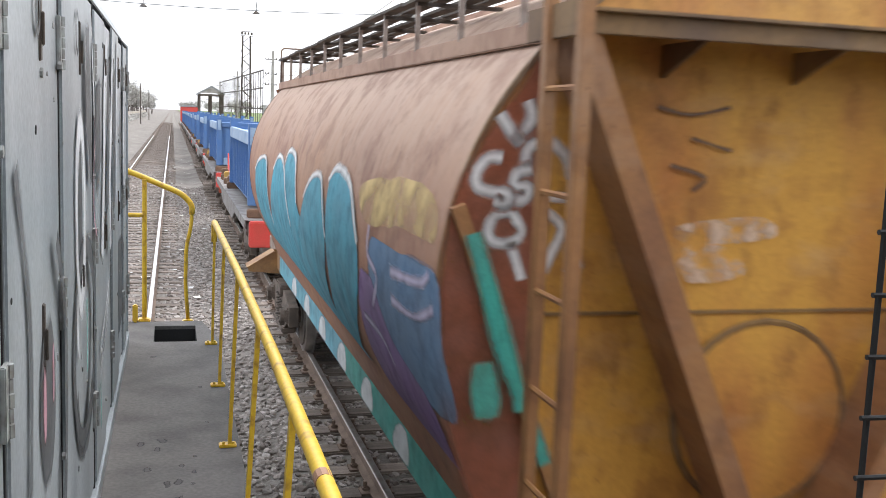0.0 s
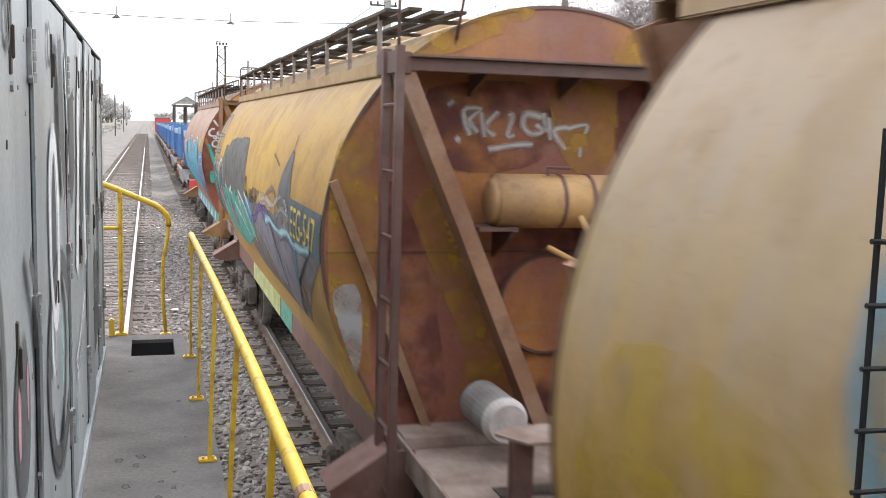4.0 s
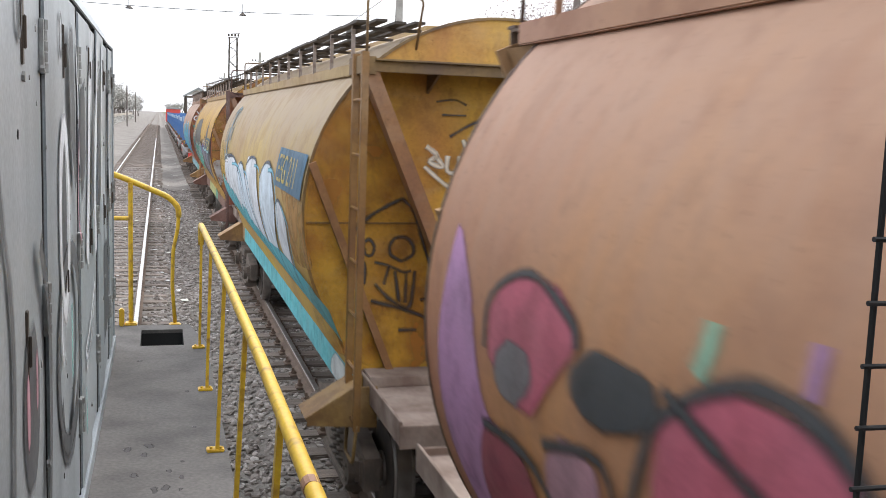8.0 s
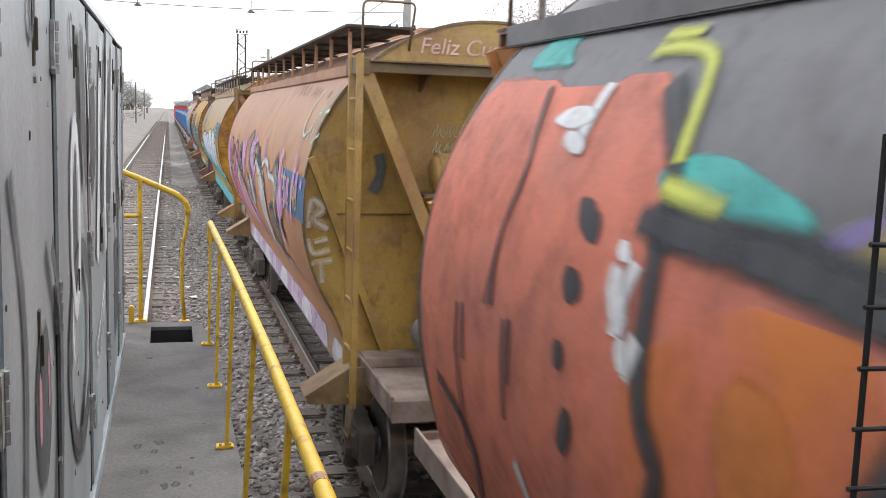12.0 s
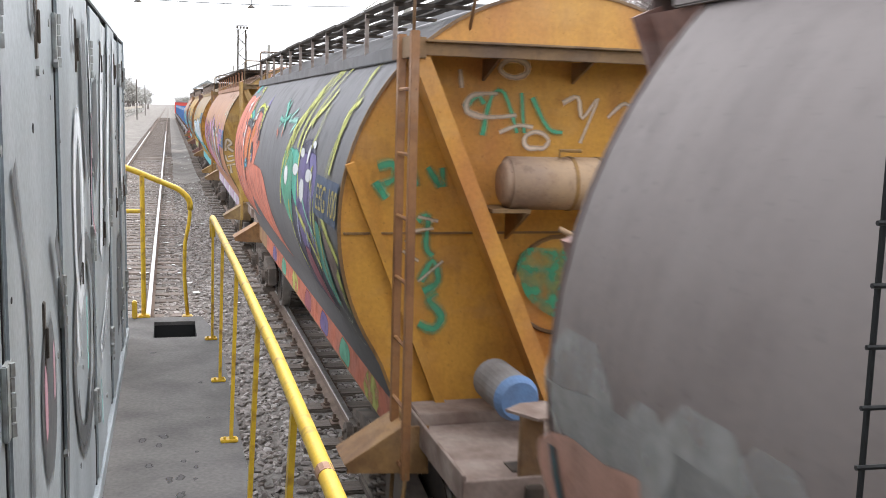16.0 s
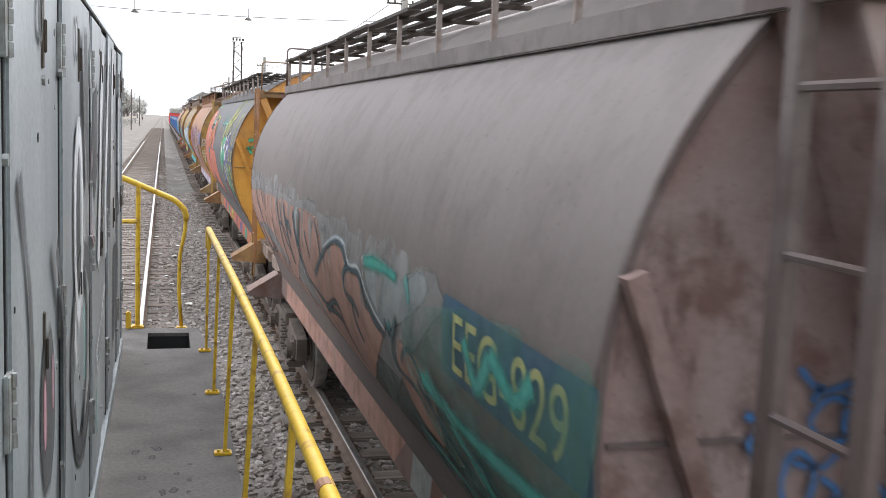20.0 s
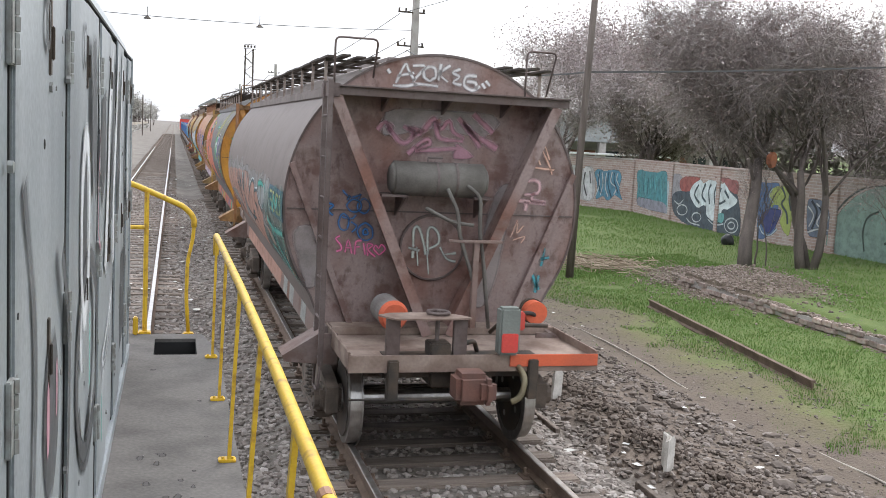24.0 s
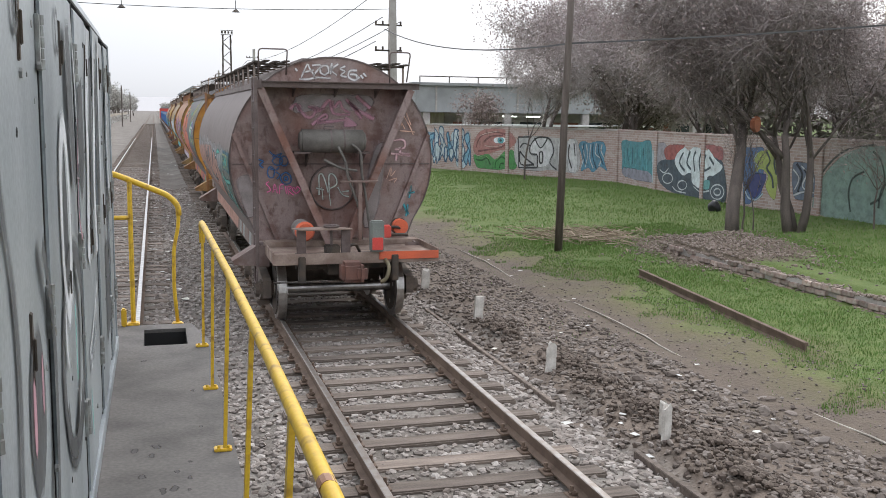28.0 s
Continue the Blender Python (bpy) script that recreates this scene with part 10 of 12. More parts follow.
for row in range(3):
    y = 9.0 + (row % 2) * 0.14
    while y < 20.7:
        if rb.random() > 0.16 + 0.28 * (row == 2):
            ob = new("brick", bme)
            ob.parent = kerb
            ob.matrix_basis = pose(9.0 + rb.uniform(-0.02, 0.03), y, -0.13 + row * 0.105, rb.uniform(-3, 3), rb.uniform(-4, 4), rb.uniform(-5, 5))
        y += 0.28

# ---- grass ----
def blades(x0, x1, y0, y1, count, lo, hi, edge):
    out = []
    xs, ys = GEN.uniform(x0, x1, count), GEN.uniform(y0, y1, count)
    for x, y in zip(xs, ys):
        thick = noise.noise((x * 0.45, y * 0.45, 3)) + 0.6 * noise.noise((x * 1.7, y * 1.7, 7))
        if x + thick * 1.6 < edge or thick < -0.55 or (8.8 < x < 9.7 and 8 < y < 21 and thick < 0.45) or (((x - 9.9) / 1.4) ** 2 + ((y - 20.3) / 3.2) ** 2 + 0.9 * thick < 0.9 and GEN.random() < 0.9):
            continue
        h = GEN.uniform(lo, hi) * (0.7 + 0.5 * max(thick, 0))
        a, lean, w = GEN.uniform(0, math.tau), GEN.uniform(0.05, 0.45) * h, GEN.uniform(0.002, 0.005) * (1 + y / 18)
        dx, dy = math.cos(a), math.sin(a)
        z = ground_z(x, y) - 0.01
        out.append((np.array([[x - dy * w, y + dx * w, z], [x + dy * w, y - dx * w, z], [x + dx * lean * 0.4 + dy * w * 0.6, y + dy * lean * 0.4 - dx * w * 0.6, z + h * 0.6], [x + dx * lean, y + dy * lean, z + h]]), np.array([[0, 1, 2, 3]])))
    return out


merged("grass", blades(4.8, 12, 7, 26, 150000, 0.03, 0.085, 5.6) + blades(6, 21, 22, 52, 90000, 0.04, 0.12, 6.6) + blades(12, 17, 8, 22, 25000, 0.04, 0.1, 6.0) + blades(2.6, 5.6, 8, 30, 900, 0.03, 0.07, 3.4), BLADE, "green winter grass with yellowish patches", "grass")
merged("dry_twigs", [(np.array([[x, y, z], [x + l * math.cos(a), y + l * math.sin(a), z + 0.06], [x + l * math.cos(a) + 0.02, y + l * math.sin(a), z + 0.07], [x + 0.02, y, z + 0.015]]), np.array([[0, 1, 2, 3]]))
                     for x, y, z, l, a in [(GEN.normal(8.4, 0.9), GEN.normal(24.0, 0.8), -0.1 + GEN.uniform(0, 0.12), GEN.uniform(0.15, 0.6), GEN.uniform(0, 6.28)) for _ in range(700)]], by_island("dead_stalk", [(0.2, 0.15, 0.1), (0.35, 0.28, 0.2), (0.12, 0.09, 0.06)]), "heap of dry twigs and dead stalks", "twigs")


# ---- graffiti wall ----
def on_wall(a, b):
    a, b = Vector((*a, 0)), Vector((*b, 0))
    d = (b - a).normalized()
    return lambda u, v, off: a + d * u + Vector((d.y, -d.x, 0)) * (0.1 + off) * WALL_SIDE + Vector((0, 0, v))


WALL_SIDE = 1
WALL_Z = 0.1
wall = empty("boundary_wall", "old brick boundary wall covered in colourful graffiti", "wall", kind="structure")
RUNS = [((11.0, 60.0), (14.84, 48.0)), ((14.84, 48.0), (17.4, 40.5)), ((17.4, 40.5), (16.6, 30.0)), ((16.6, 30.0), (17.4, 22.0)), ((17.4, 22.0), (17.6, 2.0))]
for (a, b) in RUNS:
    pa, pb = Vector((*a, 0)), Vector((*b, 0))
    L, d = (pb - pa).length, (pb - pa).normalized()
    m = Matrix.Translation((pa.x, pa.y, WALL_Z)) @ Matrix.Rotation(math.atan2(d.y, d.x), 4, "Z")
    bm = B()
    box(bm, (0, -0.1, -0.6), (L, 0.1, 2.35))
    ob = part("wall_panel", bm, BRICK, wall)
    ob.matrix_basis = m
    bm = B()
    box(bm, (-0.02, -0.13, 2.35), (L + 0.02, 0.13, 2.43), 0.01)
    ob = part("coping", bm, CONCRETE if a[1] > 45 else BRICK, wall, "worn coping of the wall")
    ob.matrix_basis = m
    x = 0.0
    while x < L - 0.5:
        bm = B()
        box(bm, (x - 0.13, -0.16, -0.6), (x + 0.13, 0.16, 2.38), 0.01)
        ob = part("pilaster", bm, BRICK, wall)
        ob.matrix_basis = m
        x += 4.2


def wild(run, u0, u1, grounds, fills, line, seed, low=0.02, high=2.33):
    """A stretch of wild-style painting: mottled ground, interlocking letter shapes, outlines, arrows and drips."""
    rnd = random.Random(seed)
    pl = on_wall(*RUNS[run])
    put_on = lambda u, v, off: pl(u, v + WALL_Z, off)
    L = u1 - u0
    first = None
    for i in range(max(4, int(L * 3.0))):
        c, h = u0 + rnd.uniform(0.05, 0.95) * L, rnd.uniform(low + 0.4, high - 0.35)
        ru, rv = rnd.uniform(0.3, 0.75), rnd.uniform(0.25, 0.6)
        pts = [(min(max(c + ru * math.cos(a) * rnd.uniform(0.7, 1.2), u0), u1), min(max(h + rv * math.sin(a) * rnd.uniform(0.7, 1.2), low), high)) for a in np.linspace(0, math.tau, 9)[:-1]]
        bm = B()
        blob(bm, curve(pts, True, 3), put_on, 0.004 + 0.0004 * (i % 6), 0.08, 0.1)
        ob = part("graffiti", bm, spray(*grounds[i % len(grounds)]), wall, "painted ground of a mural")
        first = first or ob
    n = max(2, int(L / 0.62))
    for i in range(n):
        c, w = u0 + (i + 0.5) * L / n, L / n * 0.75
        j = lambda q=0.22: rnd.uniform(-q, q)
        top, bot = high - 0.25 + j(0.2), low + 0.35 + j(0.2)
        mid = (top + bot) / 2
        pts = [(c - w * 0.6 + j(), bot), (c - w * 0.75 + j(), mid - 0.2 + j()), (c - w * 0.3 + j(), mid + j()), (c - w * 0.6 + j(), top - 0.2), (c + j(), top + j(0.1)), (c + w * 0.6 + j(), top - 0.25 + j()), (c + w * 0.3 + j(), mid + j()), (c + w * 0.8 + j(), mid - 0.3), (c + w * 0.4 + j(), bot + j(0.1)), (c + j(0.1), bot + 0.35)]
        pts = curve(pts, True, 3)
        bm = B()
        blob(bm, pts, put_on, 0.008 + 0.001 * (i % 3), 0.06, 0.03)
        letter = part("graffiti", bm, spray(*fills[i % len(fills)]), wall, "mural letter")
        bm = B()
        ribbon(bm, pts, rnd.uniform(0.06, 0.1), put_on, 0.013)
        part("outline", bm, spray(*line), letter)
        bm = B()
        ribbon(bm, curve([(c - w * 0.3 + j(), bot + 0.3), (c + j(), mid + j()), (c + w * 0.2 + j(), mid + 0.2), (c + j(), top - 0.35)], False, 4), 0.07, put_on, 0.0145)
        part("inner_line", bm, spray(*line), letter)


def shapes(run, items):
    pl = on_wall(*RUNS[run])
    for i, (kind_, pts, colour, width, lab) in enumerate(items):
        bm = B()
        lift = 0.008 + 0.0007 * i
        if kind_ == "fill":
            blob(bm, curve(pts, True, 4), lambda u, v, off: pl(u, v + WALL_Z, off), lift, 0.06, 0.04)
        else:
            ribbon(bm, curve(pts, False, 4), width, lambda u, v, off: pl(u, v + WALL_Z, off), lift)
        part("graffiti", bm, spray(*colour), wall, lab)


SKYISH, DEEP = (0.2, 0.42, 0.55), (0.04, 0.12, 0.22)
wild(0, 3.2, 9.4, [(0.45, 0.55, 0.6), (0.28, 0.42, 0.5), (0.55, 0.58, 0.58)], [SKYISH, (0.55, 0.66, 0.7), (0.5, 0.58, 0.6)], DEEP, 1)
shapes(0, [('fill', [(9.61, 1.43), (10.11, 2.07), (11.31, 2.31), (12.48, 2.19), (12.58, 1.32), (11.74, 1.12), (10.25, 0.82), (9.62, 1.03)], (0.4, 0.19, 0.17), 0, 'rose red painted creature'),
           ('line', [(9.83, 1.22), (10.22, 1.81), (11.32, 2.1), (12.49, 2.01)], (0.2, 0.08, 0.08), 0.07, 'dark red curved line'),
           ('line', [(10.04, 1.05), (11.05, 1.18), (11.93, 1.3), (12.55, 1.55)], (0.2, 0.08, 0.08), 0.07, 'dark red curved line'),
           ('line', [(10.53, 1.55), (11.13, 1.86), (12.2, 1.95)], (0.2, 0.08, 0.08), 0.07, 'dark red curved line'),
           ('line', [(10.22, 1.9), (10.82, 2.03), (11.9, 2.17)], (0.58, 0.4, 0.36), 0.06, 'pale rose line'),
           ('line', [(10.64, 1.37), (11.24, 1.33), (12.12, 1.42)], (0.58, 0.4, 0.36), 0.06, 'pale rose line'),
           ('fill', [(11.38, 1.69), (11.72, 1.85), (12.2, 1.86), (12.58, 1.73), (12.21, 1.54), (11.63, 1.52)], (0.72, 0.78, 0.8), 0, 'white painted eye'),
           ('fill', [(12.31, 1.69), (12.22, 1.57), (12.02, 1.52), (11.81, 1.56), (11.73, 1.67), (11.81, 1.79), (12.01, 1.84), (12.22, 1.8)], (0.12, 0.42, 0.48), 0, 'turquoise iris'),
           ('fill', [(12.14, 1.68), (12.1, 1.63), (12.02, 1.61), (11.93, 1.63), (11.9, 1.68), (11.93, 1.73), (12.01, 1.75), (12.1, 1.73)], (0.02, 0.03, 0.04), 0, 'black pupil'),
           ('fill', [(9.63, 0.85), (10.15, 0.81), (10.86, 0.96), (11.56, 0.7), (11.95, 0.89), (12.42, 1.14), (12.58, 1.09), (12.58, 0.25), (10.27, 0.13), (9.74, 0.43)], (0.07, 0.27, 0.08), 0, 'green painted leaf'),
           ('line', [(9.84, 0.62), (10.36, 0.58), (10.86, 0.72), (11.17, 0.38)], (0.02, 0.09, 0.03), 0.07, 'dark green outline'),
           ('line', [(11.58, 0.22), (11.66, 0.58), (12.14, 0.84), (12.53, 0.68)], (0.02, 0.09, 0.03), 0.07, 'dark green outline'),
           ('line', [(11.97, 0.24), (12.06, 0.48), (12.35, 0.5)], (0.02, 0.09, 0.03), 0.07, 'dark green outline'),
           ('line', [(10.25, 0.76), (10.66, 0.84), (11.06, 0.67)], (0.2, 0.46, 0.16), 0.06, 'light green line'),
           ('line', [(11.76, 0.7), (12.14, 0.96), (12.43, 0.97)], (0.2, 0.46, 0.16), 0.06, 'light green line')])
shapes(1, [('fill', [(0.02, 2.19), (0.72, 1.69), (0.28, 1.33), (0.02, 1.26)], (0.4, 0.19, 0.17), 0, 'rose red painted creature'),
           ('fill', [(0.15, 1.15), (0.47, 1.22), (0.75, 0.83), (0.77, 0.32), (0.18, 0.26)], (0.07, 0.27, 0.08), 0, 'green painted leaf'),
           ('fill', [(0.85, 1.86), (3.77, 1.94), (4.38, 1.8), (5.25, 1.85), (5.39, 0.42), (3.83, 0.37), (0.91, 0.33)], (0.5, 0.5, 0.5), 0, 'pale grey painted ground'),
           ('fill', [(1.86, 1.11), (1.88, 1.56), (2.39, 1.88), (3.15, 1.87), (3.59, 1.28), (3.28, 0.67), (2.45, 0.43), (2.38, 1.04)], (0.7, 0.71, 0.72), 0, 'white mural letter'),
           ('fill', [(3.9, 1.73), (4.38, 1.8), (4.44, 0.45), (3.95, 0.48)], (0.66, 0.67, 0.68), 0, 'white mural letter'),
           ('fill', [(4.54, 1.75), (5.09, 1.82), (5.31, 0.5), (4.68, 0.41)], (0.66, 0.67, 0.68), 0, 'white mural letter'),
           ('line', [(0.85, 1.89), (1.43, 1.91), (1.87, 1.95)], (0.035, 0.035, 0.04), 0.085, 'black mural outline'),
           ('line', [(0.85, 1.86), (0.92, 1.13), (0.95, 0.33)], (0.035, 0.035, 0.04), 0.085, 'black mural outline'),
           ('line', [(0.95, 0.36), (1.71, 0.39), (2.4, 0.43)], (0.035, 0.035, 0.04), 0.085, 'black mural outline'),
           ('line', [(2.4, 0.43), (2.38, 1.04)], (0.035, 0.035, 0.04), 0.085, 'black mural outline'),
           ('line', [(2.38, 1.07), (1.86, 1.11), (1.8, 1.44), (2.22, 1.85), (2.81, 1.94), (3.32, 1.82), (3.59, 1.28), (3.32, 0.73), (3.83, 0.4)], (0.035, 0.035, 0.04), 0.085, 'black mural outline'),
           ('line', [(1.01, 1.19), (1.47, 0.86), (2.14, 0.56)], (0.035, 0.035, 0.04), 0.085, 'black mural outline'),
           ('line', [(2.14, 0.56), (1.12, 0.54), (1.01, 1.19)], (0.035, 0.035, 0.04), 0.085, 'black mural outline'),
           ('line', [(1.01, 1.36), (1.31, 1.59), (1.8, 1.5)], (0.035, 0.035, 0.04), 0.085, 'black mural outline'),
           ('line', [(2.13, 1.9), (2.62, 1.41), (3.15, 1.93)], (0.035, 0.035, 0.04), 0.085, 'black mural outline'),
           ('line', [(2.54, 1.19), (2.56, 0.72), (2.78, 0.73), (2.76, 1.2), (2.54, 1.19)], (0.035, 0.035, 0.04), 0.085, 'black mural outline'),
           ('line', [(4.71, 1.65), (4.65, 1.11), (4.91, 0.53)], (0.035, 0.035, 0.04), 0.085, 'black mural outline'),
           ('line', [(5.02, 1.71), (5.12, 1.13)], (0.035, 0.035, 0.04), 0.085, 'black mural outline'),
           ('fill', [(5.33, 1.64), (5.63, 1.84), (6.09, 1.77), (6.46, 1.86), (6.91, 1.87), (7.18, 1.57), (7.09, 1.01), (7.3, 0.53), (6.82, 0.68), (6.38, 0.4), (6, 0.59), (5.54, 0.41), (5.59, 1.04)], (0.1, 0.27, 0.38), 0, 'blue mural letters'),
           ('line', [(5.57, 1.62), (5.74, 1.18), (5.54, 0.57)], (0.5, 0.58, 0.62), 0.08, 'pale blue line'),
           ('line', [(5.87, 1.69), (5.97, 1.17), (5.84, 0.63)], (0.5, 0.58, 0.62), 0.08, 'pale blue line'),
           ('line', [(6.17, 1.7), (6.13, 1.07), (6.37, 0.61)], (0.5, 0.58, 0.62), 0.08, 'pale blue line'),
           ('line', [(6.54, 1.76), (6.49, 1.29), (6.87, 1.05), (6.74, 0.73)], (0.5, 0.58, 0.62), 0.08, 'pale blue line'),
           ('line', [(6.91, 1.72), (6.86, 1.41), (7.09, 1.11)], (0.5, 0.58, 0.62), 0.08, 'pale blue line'),
           ('line', [(5.71, 1.73), (5.66, 1.26), (5.84, 0.74)], (0.03, 0.1, 0.17), 0.06, 'dark blue line'),
           ('line', [(6.32, 1.75), (6.31, 1.18), (6.6, 0.57)], (0.03, 0.1, 0.17), 0.06, 'dark blue line'),
           ('line', [(6.69, 1.71), (6.71, 1.35), (7.03, 0.8)], (0.03, 0.1, 0.17), 0.06, 'dark blue line')])
shapes(2, [('fill', [(0.44, 1.91), (1.6, 1.95), (2.7, 1.96), (3.63, 2.01), (3.83, 1.13), (3.91, 0.35), (2.37, 0.39), (0.71, 0.45), (0.58, 1.17)], (0.08, 0.27, 0.31), 0, 'teal painted block'),
           ('fill', [(0.81, 0.78), (2.33, 0.77), (3.64, 0.7), (3.8, 0.29), (0.85, 0.41)], (0.3, 0.3, 0.36), 0, 'lilac grey overspray'),
           ('line', [(0.85, 1.78), (1.08, 0.7)], (0.12, 0.38, 0.4), 0.11, 'lighter teal stroke'),
           ('line', [(1.36, 1.8), (1.59, 0.73)], (0.12, 0.38, 0.4), 0.11, 'lighter teal stroke'),
           ('line', [(1.99, 1.82), (2.08, 0.85)], (0.12, 0.38, 0.4), 0.11, 'lighter teal stroke'),
           ('line', [(2.6, 1.79), (2.58, 0.78)], (0.12, 0.38, 0.4), 0.11, 'lighter teal stroke'),
           ('line', [(3.18, 1.86), (3.29, 0.78)], (0.12, 0.38, 0.4), 0.11, 'lighter teal stroke'),
           ('line', [(1.12, 1.64), (1.31, 1.06)], (0.04, 0.15, 0.2), 0.06, 'dark teal stroke'),
           ('line', [(1.75, 1.66), (1.76, 0.98)], (0.04, 0.15, 0.2), 0.06, 'dark teal stroke'),
           ('line', [(2.3, 1.68), (2.35, 1.25)], (0.04, 0.15, 0.2), 0.06, 'dark teal stroke'),
           ('line', [(2.9, 1.7), (3.03, 1)], (0.04, 0.15, 0.2), 0.06, 'dark teal stroke'),
           ('line', [(3.84, 1.65), (3.95, 1.05), (4.03, 0.31)], (0.42, 0.55, 0.6), 0.2, 'pale blue upright stripe'),
           ('fill', [(4.21, 1.89), (5.07, 1.96), (5.22, 1.5), (4.74, 0.91), (4.3, 0.97)], (0.34, 0.33, 0.36), 0, 'grey scrawled ground'),
           ('fill', [(4.99, 1.73), (5.7, 1.94), (6.8, 1.97), (6.54, 1.71), (6.06, 1.42), (5.78, 1.19), (5.13, 1.38)], (0.36, 0.1, 0.09), 0, 'red sprayed ground'),
           ('fill', [(7.93, 2.05), (9.09, 2.05), (9.87, 1.92), (9.83, 1.48), (9.23, 1.61), (8.68, 1.87)], (0.34, 0.12, 0.12), 0, 'red sprayed ground'),
           ('fill', [(4.44, 1.17), (6.07, 1.38), (7.69, 1.75), (9.4, 1.58), (10.02, 1.29), (10.2, 0.03), (8.33, 0.03), (6.41, 0.03), (4.69, 0.36)], (0.06, 0.085, 0.11), 0, 'dark painted ground'),
           ('fill', [(5.98, 1.24), (6.24, 1.65), (6.82, 1.85), (7.21, 1.77), (7.76, 1.94), (8.14, 1.85), (8.6, 1.79), (8.86, 1.84), (9.41, 1.5), (9.94, 1.27), (9.38, 0.97), (8.83, 0.86), (8.65, 0.39), (7.63, 0.52), (7.39, 0.93), (6.73, 0.78)], (0.7, 0.78, 0.8), 0, 'white burst of mural letters'),
           ('line', [(6.74, 1.67), (6.43, 1.27), (6.91, 0.97)], (0.03, 0.06, 0.08), 0.1, 'dark line between the letters'),
           ('line', [(7.31, 1.74), (7.07, 1.3), (7.43, 1.06)], (0.03, 0.06, 0.08), 0.1, 'dark line between the letters'),
           ('line', [(7.78, 1.75), (7.62, 1.5), (7.76, 1)], (0.03, 0.06, 0.08), 0.1, 'dark line between the letters'),
           ('line', [(8.24, 1.77), (8.09, 1.39), (8.22, 1.02)], (0.03, 0.06, 0.08), 0.1, 'dark line between the letters'),
           ('line', [(8.61, 1.66), (8.46, 1.37), (8.53, 1.08), (9.01, 1.23)], (0.03, 0.06, 0.08), 0.1, 'dark line between the letters'),
           ('line', [(8.88, 1.59), (9.26, 1.33)], (0.03, 0.06, 0.08), 0.1, 'dark line between the letters'),
           ('line', [(5.89, 0.62), (5.77, 0.47), (5.44, 0.39), (5.1, 0.42), (4.94, 0.56), (5.07, 0.71), (5.4, 0.79), (5.74, 0.75), (5.89, 0.62)], (0.55, 0.6, 0.62), 0.06, 'pale scribbled line'),
           ('line', [(7.16, 0.45), (7.05, 0.32), (6.78, 0.24), (6.5, 0.27), (6.37, 0.39), (6.47, 0.52), (6.75, 0.59), (7.03, 0.56), (7.16, 0.45)], (0.55, 0.6, 0.62), 0.06, 'pale scribbled line'),
           ('line', [(10.11, 0.42), (9.99, 0.23), (9.64, 0.12), (9.27, 0.17), (9.1, 0.34), (9.23, 0.54), (9.59, 0.64), (9.95, 0.59), (10.11, 0.42)], (0.55, 0.6, 0.62), 0.06, 'pale scribbled line'),
           ('line', [(9.86, 0.4), (9.8, 0.31), (9.63, 0.26), (9.44, 0.28), (9.36, 0.36), (9.42, 0.45), (9.6, 0.5), (9.78, 0.48), (9.86, 0.4)], (0.55, 0.6, 0.62), 0.06, 'pale scribbled line'),
           ('line', [(4.64, 0.9), (5.08, 0.79), (5.48, 1)], (0.55, 0.6, 0.62), 0.06, 'pale scribbled line'),
           ('line', [(5.87, 0.31), (6.29, 0.16), (7.09, 0.14)], (0.55, 0.6, 0.62), 0.06, 'pale scribbled line'),
           ('line', [(7.73, 0.44), (8.3, 0.28), (9.01, 0.38)], (0.55, 0.6, 0.62), 0.06, 'pale scribbled line'),
           ('fill', [(8.44, 0.66), (8.97, 0.78), (9, 0.46), (8.56, 0.38)], (0.15, 0.38, 0.38), 0, 'teal sprayed spot')])
